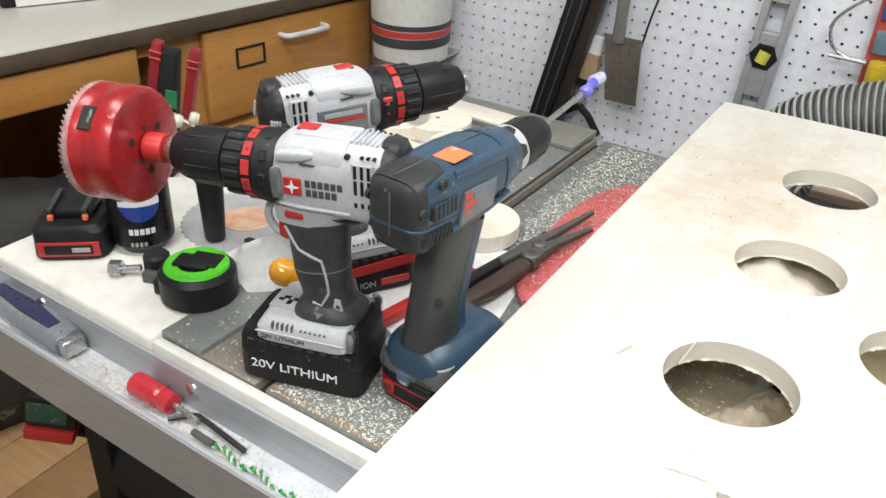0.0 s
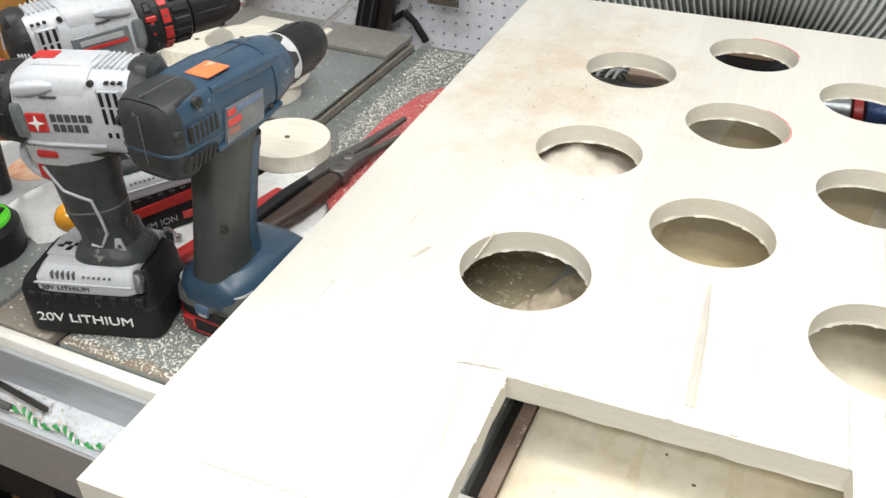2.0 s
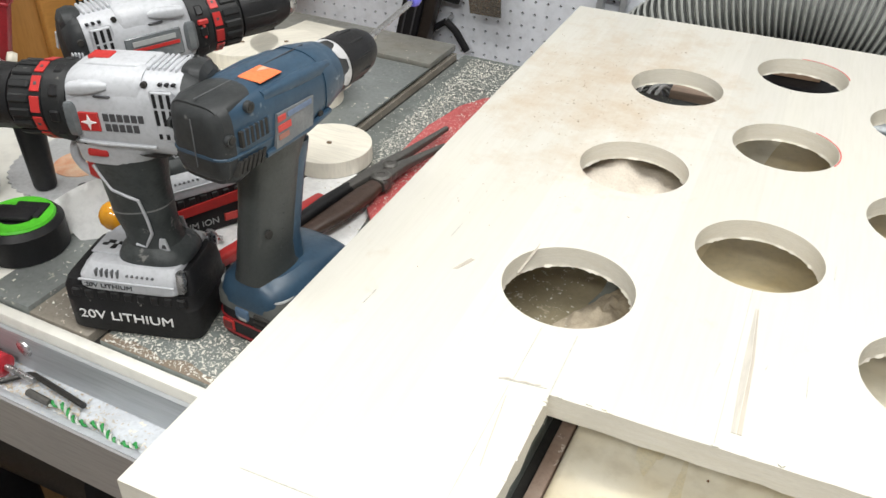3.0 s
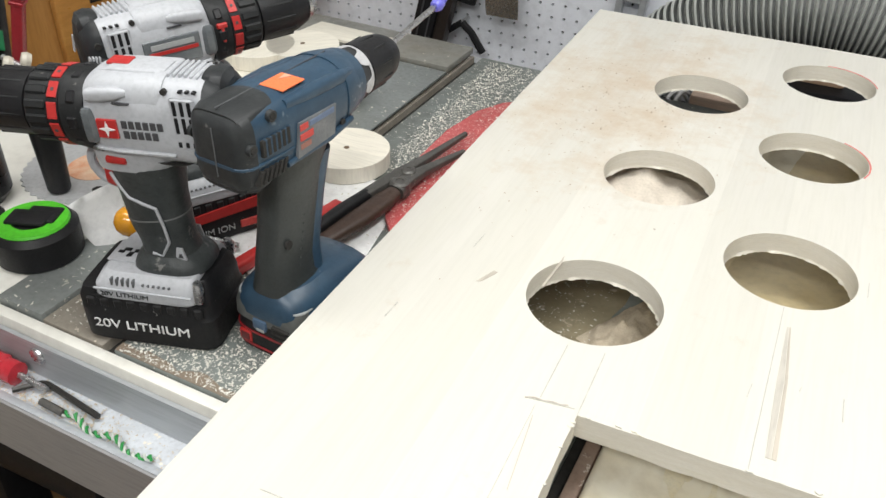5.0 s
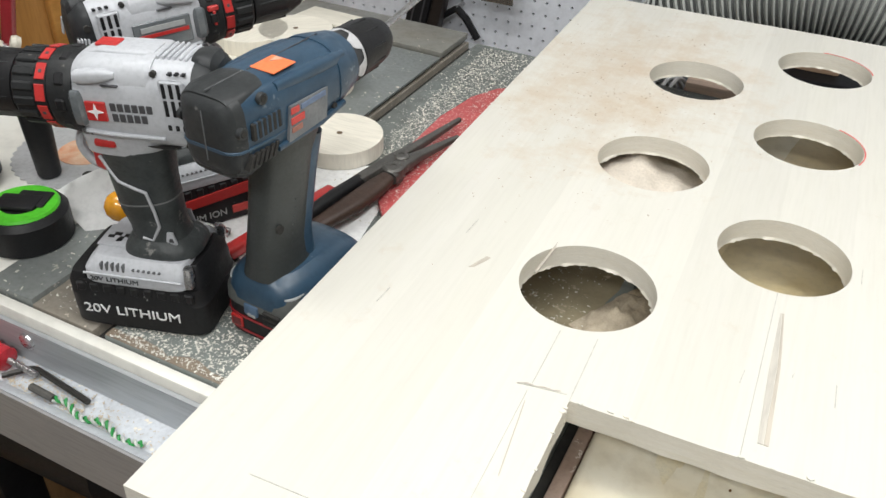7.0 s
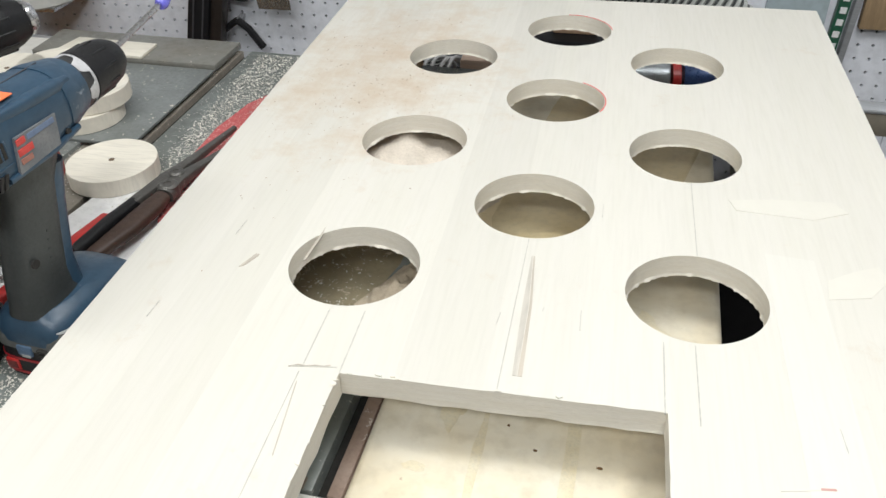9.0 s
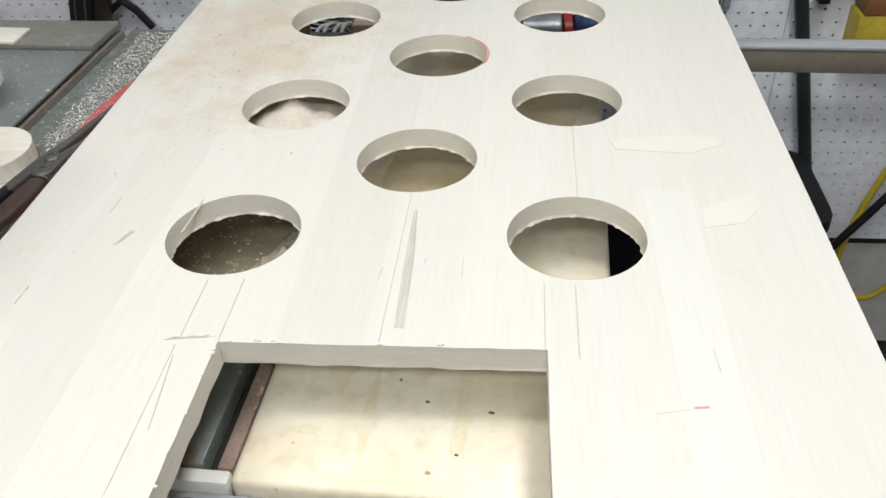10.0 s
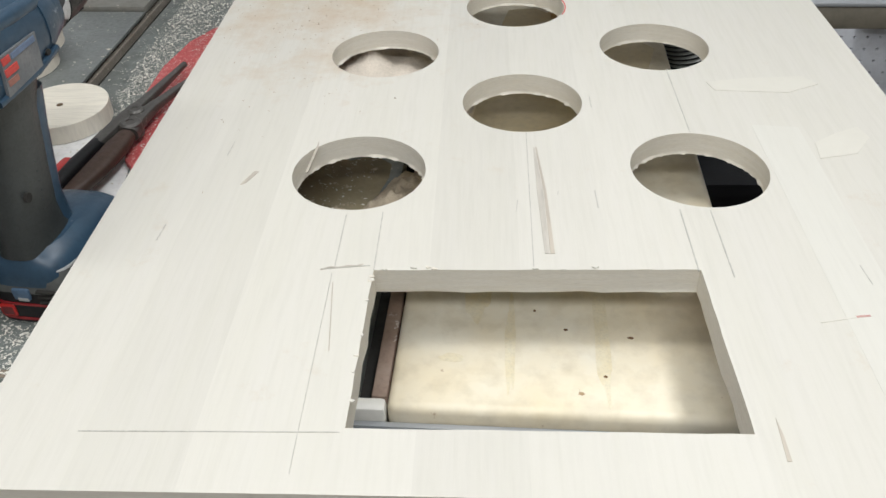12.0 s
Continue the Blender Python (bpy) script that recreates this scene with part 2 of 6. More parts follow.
def tube(points, r, seg=10, radii=None):
    """A round bar along a line of points."""
    b = bmesh.new()
    pts = [Vector(p) for p in points]
    rings = []
    side = None
    for i, p in enumerate(pts):
        d = (pts[min(i + 1, len(pts) - 1)] - pts[max(i - 1, 0)]).normalized()
        if side is None:
            side = d.orthogonal().normalized()
        side = (side - d * side.dot(d)).normalized()
        up = d.cross(side)
        rr = radii[i] if radii else r
        rings.append([b.verts.new(p + rr * (side * math.cos(2 * math.pi * k / seg) + up * math.sin(2 * math.pi * k / seg))) for k in range(seg)])
    for p, q in zip(rings, rings[1:]):
        for i in range(seg):
            b.faces.new((p[i], p[(i + 1) % seg], q[(i + 1) % seg], q[i]))
    b.faces.new(rings[0][::-1])
    b.faces.new(rings[-1])
    return b


def smooth_line(points, n):
    """A smooth line through a few points."""
    p = [Vector(q) for q in points]
    p = [2 * p[0] - p[1]] + p + [2 * p[-1] - p[-2]]
    out = []
    for i in range(1, len(p) - 2):
        for k in range(n):
            t = k / n
            out.append(0.5 * ((2 * p[i]) + (p[i + 1] - p[i - 1]) * t + (2 * p[i - 1] - 5 * p[i] + 4 * p[i + 1] - p[i + 2]) * t * t
                              + (3 * p[i] - p[i - 1] - 3 * p[i + 1] + p[i + 2]) * t ** 3))
    out.append(p[-2])
    return out


def words(name, text, size, material, parent, m, squeeze=1.0, label=""):
    """Lettering as a thin mesh in its local xy plane."""
    cu = bpy.data.curves.new(name, "FONT")
    cu.body, cu.size, cu.extrude, cu.align_x, cu.align_y = text, size, 0.0003, "CENTER", "CENTER"
    tmp = new(name + "_tmp", cu)
    me = bpy.data.meshes.new_from_object(tmp.evaluated_get(bpy.context.evaluated_depsgraph_get()))
    bpy.data.objects.remove(tmp)
    me.transform(m @ Matrix.Diagonal((squeeze, 1, 1, 1)))
    me.materials.clear()
    me.materials.append(material)
    ob = new(name, me)
    ob.parent = parent
    return tagged(ob, label)


# ---- structure ----
T = 0.918      # the saw's table top
PEG_Y = 1.22   # face of the pegboard
BACK, EAST, WEST, SOUTH, TOP = 1.245, 2.4, -1.75, -2.2, 2.4

tagged(mesh_ob("wall_north", box(WEST - 0.1, EAST + 0.1, BACK, BACK + 0.1, 0, TOP), DRYWALL, smooth=0), "painted wall behind the pegboard and its black sheet", "wall", kind="structure")
tagged(mesh_ob("wall_south", box(WEST - 0.1, EAST + 0.1, SOUTH - 0.1, SOUTH, 0, TOP), DRYWALL, smooth=0), "plain grey painted workshop wall", "wall", kind="structure")
tagged(mesh_ob("wall_west", box(WEST - 0.1, WEST, SOUTH, BACK, 0, TOP), DRYWALL, smooth=0), "plain grey painted workshop wall", "wall", kind="structure")
tagged(mesh_ob("wall_east", box(EAST, EAST + 0.1, SOUTH, BACK, 0, TOP), DRYWALL, smooth=0), "plain grey painted workshop wall", "wall", kind="structure")
tagged(mesh_ob("ceiling", box(WEST - 0.1, EAST + 0.1, SOUTH - 0.1, BACK + 0.1, TOP, TOP + 0.1), CEILING, smooth=0), "white painted ceiling of the workshop", "ceiling", kind="structure")
floor = tagged(mesh_ob("floor", box(WEST - 0.1, EAST + 0.1, SOUTH - 0.1, BACK + 0.1, -0.1, -0.012), DARK_GAP, smooth=0), "brown wooden plank floor of the workshop", "floor", kind="structure")


def peg_panel(name, x0, x1, z0, z1, ox, oz, pitch=0.0236, r=0.0028):
    """A hardboard sheet with a real grid of holes; beyond the last full row and column it is plain."""
    verts, faces = [], []
    nx, nz = int((x1 - x0) / pitch), int((z1 - z0) / pitch)

    def ring(cx, cz, y):
        return [(cx + r * math.cos(math.pi * (k + 0.5) / 4), y, cz + r * math.sin(math.pi * (k + 0.5) / 4)) for k in range(8)]
    for i in range(nx):
        for j in range(nz):
            cx, cz = x0 + (i + 0.5) * pitch, z0 + (j + 0.5) * pitch
            h = pitch / 2
            n = len(verts)
            verts += [(cx + h, PEG_Y, cz + h), (cx - h, PEG_Y, cz + h), (cx - h, PEG_Y, cz - h), (cx + h, PEG_Y, cz - h)]
            verts += ring(cx, cz, PEG_Y) + ring(cx, cz, PEG_Y + 0.006)
            o, q = n + 4, n + 12
            faces += [(n, n + 1, o + 1, o), (n + 1, n + 2, o + 3, o + 2), (n + 2, n + 3, o + 5, o + 4), (n + 3, n, o + 7, o + 6)]
            faces += [(n + 1, o + 2, o + 1), (n + 2, o + 4, o + 3), (n + 3, o + 6, o + 5), (n, o, o + 7)]
            faces += [(o + k, o + (k + 1) % 8, q + (k + 1) % 8, q + k) for k in range(8)]
    X, Z = x0 + nx * pitch, z0 + nz * pitch
    n = len(verts)
    verts += [(x0, PEG_Y, z0), (X, PEG_Y, z0), (X, PEG_Y + 0.006, z0), (x0, PEG_Y + 0.006, z0), (x0, PEG_Y, Z), (X, PEG_Y, Z), (X, PEG_Y + 0.006, Z), (x0, PEG_Y + 0.006, Z)]
    faces += [(n, n + 1, n + 2, n + 3), (n + 4, n + 5, n + 6, n + 7), (n, n + 3, n + 7, n + 4), (n + 1, n + 2, n + 6, n + 5)]
    me = bpy.data.meshes.new(name)
    me.from_pydata(verts, [], faces)
    me.materials.append(PEG_WHITE)
    return tagged(new(name, me), "white perforated hardboard panel on the wall", "pegboard", kind="structure")


peg_panel("pegboard_1", -1.00, 0.855, 0.30, 1.62, 0, 0)
peg_panel("pegboard_2", 0.8420, 1.90, 0.306, 1.62, 0, 0)
# added black sheet gives the peg holes their shade
mesh_ob("trim", box(-1.05, 1.95, BACK - 0.006, BACK, 0.28, 1.64), DARK_GAP, smooth=0, kind="structure", label="black sheet for the shade behind the perforated panels", category="backing")


# ---- table saw ----
saw = thing("table_saw", "cast-iron table saw with cream wings and dusty rails", "table saw", pose(0, 0.137, 0, 0, 0, -2.2))
DEEP = 0.70
main = box(-0.170, 0.186, 0, DEEP, T - 0.04, T, 0.002)
part("table_top", main, CAST_IRON, saw, "grey cast-iron top strewn with sawdust")
part("table_strip", box(-0.250, -0.182, 0.0, DEEP, T - 0.04, T - 0.001, 0.0015), IRON_RUST, saw, "dull grey-brown iron strip beside the slot")
# slot floors painted near-black for the shade deep in the gaps
part("slot_floor", box(-0.182, -0.170, 0.002, DEEP - 0.002, T - 0.04, T - 0.010), DARK_GAP, saw)
part("slot_floor", box(0.186, 0.196, 0.002, DEEP - 0.002, T - 0.04, T - 0.014), DARK_GAP, saw)
part("table_strip", box(0.196, 0.2065, 0.0, DEEP, T - 0.04, T - 0.002, 0.001), mat("pink_rust", (0.33, 0.25, 0.20), 0.7, tint=(0.24, 0.165, 0.125), scale=30, spots=(0.62, 0.55, 0.47), spot_scale=110, spot_at=0.60, bump=0.2), saw, "rusty strip along the slot")
part("side_plate", box(-0.3035, -0.2505, 0.001, DEEP, T - 0.03, T + 0.003, 0.001), GREY_PLATE, saw, "bare grey metal plate")


def wing(x0, x1):
    b = box(x0, x1, -0.012, DEEP - 0.01, T - 0.034, T + 0.001, 0.006, 3)
    return b


part("wing", wing(-0.562, -0.304), CREAM, saw, "cream-painted extension wing with stains")
part("wing", wing(0.2075, 0.458), CREAM_STAINED, saw, "cream-painted extension wing with yellow stains")
# front rail: a tray between the table edge and an outer lip
part("apron", box(-0.3035, 0.2065, -0.012, -0.0005, T - 0.034, T - 0.002, 0.003), CREAM, saw, "cream-painted front edge of the table")
TO_X = Matrix(((0, 0, 1, 0), (1, 0, 0, 0), (0, 1, 0, 0), (0, 0, 0, 1)))
part("rail_wall", slab([(-0.0125, T - 0.013), (-0.0125, T - 0.052), (-0.0165, T - 0.052), (-0.0165, T - 0.013)], -0.72, 0.95, 0, TO_X), mat("grey_rail_wall", (0.47, 0.49, 0.51), 0.42, 0.4, scale=12, stretch=(0.2, 4, 4), amount=0.2), saw, "grey inner wall of the rail")
for bx in (-0.47, -0.245, -0.02):
    part("rail_bolt", lathe([(0, 0), (0, 0.008), (0.002, 0.0075), (0.003, 0.004), (0.003, 0)], 16, pose(bx, -0.0166, T - 0.027, 0, 0, -90), False), STEEL, saw)
rail = slab([(-0.0166, T - 0.052), (-0.044, T - 0.052), (-0.054, T - 0.040), (-0.059, T - 0.037), (-0.059, T - 0.100), (-0.056, T - 0.100),
             (-0.056, T - 0.056), (-0.0125, T - 0.056), (-0.0125, T - 0.0522)], -0.72, 0.95, 0, TO_X)
part("front_rail", rail, ALU_DUSTY, saw, "dusty grey aluminium rail with a tray")
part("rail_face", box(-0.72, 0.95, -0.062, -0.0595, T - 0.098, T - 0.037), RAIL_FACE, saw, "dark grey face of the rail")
part("rear_rail", box(-0.60, 1.30, DEEP + 0.005, DEEP + 0.026, T - 0.050, T - 0.020, 0.001), mat("olive_rail", (0.26, 0.235, 0.185), 0.5, 0.2, scale=10, amount=0.25), saw, "dull olive-brown rear rail")
part("rear_rail_top", box(-0.60, 1.30, DEEP + 0.003, DEEP + 0.030, T - 0.0198, T - 0.014, 0.002), ALU, saw, "bright metal top of the rear rail")
part("saw_body", box(-0.22, 0.22, 0.06, 0.64, 0.42, T - 0.042, 0.01), BLACK, saw, "dark steel cabinet")
for lx in (-0.24, 0.22):
    for ly in (0.05, 0.62):
        part("leg", box(lx, lx + 0.03, ly, ly + 0.03, 0.0, 0.44, 0.003), BLACK, saw)

# ---- the drilled sheet ----
ZB, BW, BL = 0.99, 0.61, 0.914
HOLE_R = 0.0508
HOLES = [(0.1755, 0.2890), (0.1765, 0.4945), (0.1765, 0.7000), (0.4320, 0.2925), (0.4315, 0.5050), (0.4300, 0.7105), (0.3030, 0.3970), (0.3030, 0.6030), (0.3035, 0.8010)]
OPEN = [(0.1975, 0.0415), (0.4105, 0.041), (0.4095, 0.1735), (0.199, 0.1715)]
sheet = thing("drilled_board", "pale maple plywood board with nine round holes and a slot", "board")


def drilled():
    b = bmesh.new()
    rnd = random.Random(4)
    loops = []
    outer = [(-0.003, 0), (BW, 0), (BW, BL), (-0.001, BL)]

    def walk_edge(pts, step, wob):
        out = []
        for (x0, y0), (x1, y1) in zip(pts, pts[1:] + pts[:1]):
            n = max(1, int(math.hypot(x1 - x0, y1 - y0) / step))
            for k in range(n):
                w = wob if k else 0
                out.append((x0 + (x1 - x0) * k / n + rnd.uniform(-w, w), y0 + (y1 - y0) * k / n + rnd.uniform(-w, w)))
        return out
    loops.append(walk_edge(outer, 0.06, 0.0002))
    loops.append(walk_edge(OPEN, 0.012, 0.0003))
    for cx, cy in HOLES:
        loops.append([(cx + HOLE_R * math.cos(2 * math.pi * k / 120), cy + HOLE_R * math.sin(2 * math.pi * k / 120)) for k in range(120)])
    edges, owner = [], {}
    for li, pts in enumerate(loops):
        vs = [b.verts.new((x, y, ZB)) for x, y in pts]
        for i in range(len(vs)):
            edges.append(b.edges.new((vs[i], vs[(i + 1) % len(vs)])))
        for v in vs:
            owner[v] = li
    top = list(b.verts)
    bmesh.ops.triangle_fill(b, use_beauty=True, use_dissolve=False, edges=edges)
    tops = list(b.faces)
    low, mid, torn = {}, {}, {}
    for v in top:
        li = owner[v]
        x, y = v.co.x, v.co.y
        if li >= 2:
            cx, cy = HOLES[li - 2]
            rag = 1 + rnd.uniform(-0.016, 0.004) - (rnd.uniform(0.008, 0.035) if rnd.random() < 0.35 else 0)
            x, y = cx + (x - cx) * rag, cy + (y - cy) * rag
        elif li == 1:
            x, y = x + rnd.uniform(-0.0007, 0.0007), y + rnd.uniform(-0.0007, 0.0007)
        low[v] = b.verts.new((x, y, ZB - 0.019))
        mid[v] = b.verts.new((v.co.x, v.co.y, ZB - 0.0168))
        torn[v] = b.verts.new((v.co.x, v.co.y, ZB - 0.0168))
    for e in edges:
        a, c = e.verts
        for q, r in ((None, mid), (torn, low)):
            f = b.faces.new((q[a] if q else a, q[c] if q else c, r[c], r[a]))
            f.material_index = 1
    for f in tops:
        g = b.faces.new([low[v] for v in reversed(f.verts)])
        g.material_index = 0
    return b


mesh_ob("sheet", drilled(), [VENEER, PLY_EDGE], sheet, smooth=40)

# marks on the sheet: streaks, pencil lines, red marker, a filled patch
def mark(name, pts, material, label=""):
    part(name, slab(pts, ZB - 0.0005, ZB + (0.0002 if name == "veneer_strip" else 0.00045)), material, sheet, label)


def line_mark(name, x0, y0, x1, y1, w, material, label=""):
    n = Vector((y0 - y1, x1 - x0)).normalized() * w / 2
    mark(name, [(x0 - n.x, y0 - n.y), (x1 - n.x, y1 - n.y), (x1 + n.x, y1 + n.y), (x0 + n.x, y0 + n.y)], material, label)


mark("streak", [(0.3145, 0.189), (0.3175, 0.189), (0.3160, 0.262), (0.3118, 0.322), (0.3107, 0.322), (0.3142, 0.26)], STREAK, "brown mineral streak in the veneer")
mark("streak", [(0.3110, 0.189), (0.3140, 0.189), (0.3137, 0.26), (0.3102, 0.322), (0.3092, 0.322), (0.3092, 0.26)], PALE_STREAK)
mark("streak", [(0.088, 0.270), (0.0915, 0.272), (0.097, 0.284), (0.0985, 0.288), (0.095, 0.2885)], STREAK)
mark("streak", [(0.1345, 0.286), (0.1365, 0.287), (0.139, 0.322), (0.138, 0.333)], STREAK)
mark("streak", [(0.4222, 0.024), (0.4245, 0.024), (0.4248, 0.040), (0.4238, 0.052)], STREAK)
mark("veneer_strip", [(0.4860, 0.004), (0.522, 0.004), (0.522, 0.352), (0.4860, 0.356)], mat("pale_veneer_strip", (0.655, 0.642, 0.585), 0.55, tint=(0.64, 0.625, 0.565), scale=3, stretch=(12, 0.7, 1), grain=0.2), "paler strip of veneer")
line_mark("pencil_line", 0.408, 0.172, 0.408, 0.2385, 0.0008, PENCIL)
line_mark("pencil_line", 0.429, 0.166, 0.429, 0.238, 0.0007, PENCIL)
line_mark("pencil_line", 0.199, 0.172, 0.199, 0.235, 0.0007, PENCIL)
line_mark("streak", 0.1740, 0.159, 0.1805, 0.098, 0.0005, STREAK)
line_mark("pencil_line", 0.165, 0.172, 0.196, 0.176, 0.0006, PENCIL)
line_mark("pencil_line", 0.055, 0.037, 0.195, 0.0385, 0.0005, PENCIL)
line_mark("pencil_line", 0.1730, 0.176, 0.1732, 0.232, 0.0006, PENCIL)
line_mark("pencil_line", 0.303, 0.174, 0.3045, 0.345, 0.0005, PENCIL)
line_mark("pencil_line", 0.1722, 0.168, 0.1730, 0.012, 0.0003, PENCIL)
crack = [(0.1640, 0.1715), (0.1700, 0.1742), (0.1760, 0.1738), (0.1815, 0.1756), (0.1870, 0.1752), (0.1915, 0.1772)]
for (x0, y0), (x1, y1) in zip(crack, crack[1:]):
    line_mark("crack", x0, y0, x1, y1, 0.0009, STREAK)
rnd_chip = random.Random(21)
for k in range(16):
    # splinters lifted along the rim of the slot
    e = rnd_chip.random()
    cx, cy = (0.1985 + rnd_chip.uniform(-0.002, 0.0005), 0.045 + 0.12 * e) if k % 2 else (0.2 + 0.208 * e, 0.1722 + 0.002 * e + rnd_chip.uniform(-0.0002, 0.0018))
    w, h, tw_ = rnd_chip.uniform(0.001, 0.0028), rnd_chip.uniform(0.0006, 0.0016), rnd_chip.uniform(-0.6, 0.6)
    pts = [(cx + w * math.cos(tw_ + a) * q, cy + h * math.sin(tw_ + a) * q) for a, q in ((0.2, 1.0), (1.3, 0.8), (2.4, 1.1), (3.6, 0.7), (5.0, 1.0))]
    part("splinter", slab(pts, ZB - 0.0005, ZB + rnd_chip.uniform(0.0004, 0.0012)), PALE_PATCH if k % 3 else PLY_EDGE, sheet)
for k in range(10):
    # short dark grain flecks in the veneer
    fx, fy = rnd_chip.uniform(0.03, 0.58), rnd_chip.uniform(0.02, 0.88)
    if any((fx - a) ** 2 + (fy - b_) ** 2 < 0.058 ** 2 for a, b_ in HOLES) or (0.19 < fx < 0.42 and fy < 0.185):
        continue
    line_mark("grain_fleck", fx, fy, fx + rnd_chip.uniform(-0.0015, 0.0015), fy + rnd_chip.uniform(0.004, 0.022), rnd_chip.uniform(0.0003, 0.0006), PENCIL)
line_mark("pencil_line", 0.435, 0.345, 0.435, 0.455, 0.0006, PENCIL)
line_mark("red_mark", 0.492, 0.130, 0.5005, 0.131, 0.0015, mat("faint_red", (0.72, 0.42, 0.37), 0.6), "short stroke of red marker")
line_mark("red_mark", 0.470, 0.125, 0.492, 0.1295, 0.0008, PALE_PATCH)
mark("filled_patch", [(0.525, 0.305), (0.555, 0.312), (0.572, 0.335), (0.568, 0.352), (0.548, 0.342), (0.528, 0.328)], PALE_PATCH, "pale smear of filler")
mark("filled_patch", [(0.47, 0.415), (0.53, 0.41), (0.56, 0.425), (0.55, 0.44), (0.50, 0.437), (0.465, 0.43)], PALE_PATCH)
for hx, hy, a0, a1 in ((0.3035, 0.801, 10, 95), (0.303, 0.603, -25, 60)):
    pts = [(hx + 0.0515 * math.cos(radians(a0 + (a1 - a0) * k / 14)), hy + 0.0515 * math.sin(radians(a0 + (a1 - a0) * k / 14))) for k in range(15)]
    pts += [(hx + 0.0528 * math.cos(radians(a1 + (a0 - a1) * k / 14)), hy + 0.0528 * math.sin(radians(a1 + (a0 - a1) * k / 14))) for k in range(15)]
    mark("red_mark", pts, RED_MARK, "arc of red marker along the hole")

# rust on the iron and drips on the wing below the board
def ragged(cx, cy, rx, ry, seed, n=40):
    return [(cx + rx * math.cos(a) * w, cy + ry * math.sin(a) * w) for k in range(n) for a in (2 * math.pi * k / n,)
            for w in (1 + 0.35 * noise.noise(Vector((math.cos(a) * 1.7 + seed, math.sin(a) * 1.7, seed))) + 0.12 * noise.noise(Vector((math.cos(a) * 7, math.sin(a) * 7 + seed, 2))),)]


RUST_FILM = mat("rust_film", (0.20, 0.165, 0.10), 0.65, 0.1, tint=(0.31, 0.27, 0.18), scale=22, spots=(0.50, 0.42, 0.32), spot_scale=60, spot_at=0.60, bump=0.2)
part("rust_stain", slab(ragged(0.110, 0.205, 0.066, 0.105, 3.1), T - 0.001, T + 0.0004), RUST_FILM, saw, "brown rust on the iron top")
DRIP = mat("yellow_drip", (0.745, 0.655, 0.45), 0.4, tint=(0.78, 0.73, 0.58), scale=60)
for k, (sx, sy, w, h) in enumerate(((0.288, 0.052, 0.004, 0.045), (0.352, 0.055, 0.005, 0.055), (0.247, 0.035, 0.008, 0.004), (0.262, 0.125, 0.012, 0.05), (0.40, 0.17, 0.02, 0.06))):
    part("yellow_stain", slab(ragged(sx, sy, w, h, 0.7 * k), T, T + 0.0013), DRIP, saw)
for k, (sx, sy) in enumerate(((0.305, 0.085), (0.352, 0.022), (0.372, 0.060), (0.296, 0.24), (0.327, 0.066))):
    part("rust_spot", slab(ragged(sx, sy, 0.0010 + 0.0005 * (k % 3), 0.0010, 2.3 * k, 12), T, T + 0.0016), mat("rust_spot_brown", (0.20, 0.11, 0.04), 0.7), saw)
clump = bmesh.new()
bmesh.ops.create_grid(clump, x_segments=30, y_segments=18, size=0.5)
for v in clump.verts:
    p = Vector((v.co.x * 0.085, v.co.y * 0.040, 0))
    d = Vector((v.co.x * 2, v.co.y * 2, 0)).length + 0.35 * noise.noise(p * 70)
    v.co = Vector((p.x, p.y, max(0.0, 1 - d) ** 0.6 * 0.013 * (1 + 0.6 * noise.noise(p * 160))))
bmesh.ops.transform(clump, matrix=pose(0.196, 0.352, T + 0.0006, 0, 0, 62), verts=clump.verts)
tagged(mesh_ob("sawdust_clump", clump, mat("caked_sawdust", (0.47, 0.40, 0.30), 0.9, scale=60, amount=0.3, bump=0.5, bump_scale=250), smooth=70), "ragged clump of caked sawdust under the board", "sawdust", "", "stuff")

# real stain, enlarged and browned to carry the board's shade on the wing too
part("brown_stain", slab(ragged(0.338, 0.455, 0.098, 0.215, 8.2), T, T + 0.0012), mat("brown_stain_shade", (0.54, 0.44, 0.245), 0.45, tint=(0.68, 0.60, 0.42), scale=14, spots=(0.26, 0.17, 0.08), spot_scale=50, spot_at=0.70), saw, "old brown stain on the wing with the board's shade painted in")
edge = [(-0.169 + 0.0085 * k, 0.001) for k in range(42)]
edge += [(x, 0.010 + 0.006 * noise.noise(Vector((x * 40, 3, 0))) + 0.003 * noise.noise(Vector((x * 150, 7, 0)))) for x, _ in reversed(edge)]
part("rust_stain", slab(edge, T - 0.001, T + 0.0003), mat("edge_rust", (0.25, 0.205, 0.155), 0.7, tint=(0.19, 0.145, 0.105), scale=40), saw, "brown rust along the front edge")

# blocks that carry the sheet above the table
for bx, by, w, d in ((0.015, 0.15, 0.08, 0.09), (0.02, 0.76, 0.09, 0.07), (0.436, 0.20, 0.024, 0.05), (0.352, 0.735, 0.032, 0.05)):
    blk = box(bx, bx + w, by, by + d, T + 0.0012, ZB - 0.0192, 0.002)
    mesh_ob("wood_block", blk, PINE, label="rough pine block under the drilled board", category="block")
mesh_ob("wood_block", box(-0.012, 0.10, 0.02, 0.078, T - 0.033, ZB - 0.0192, 0.002), PINE, label="rough pine block on the rail under the board", category="block")

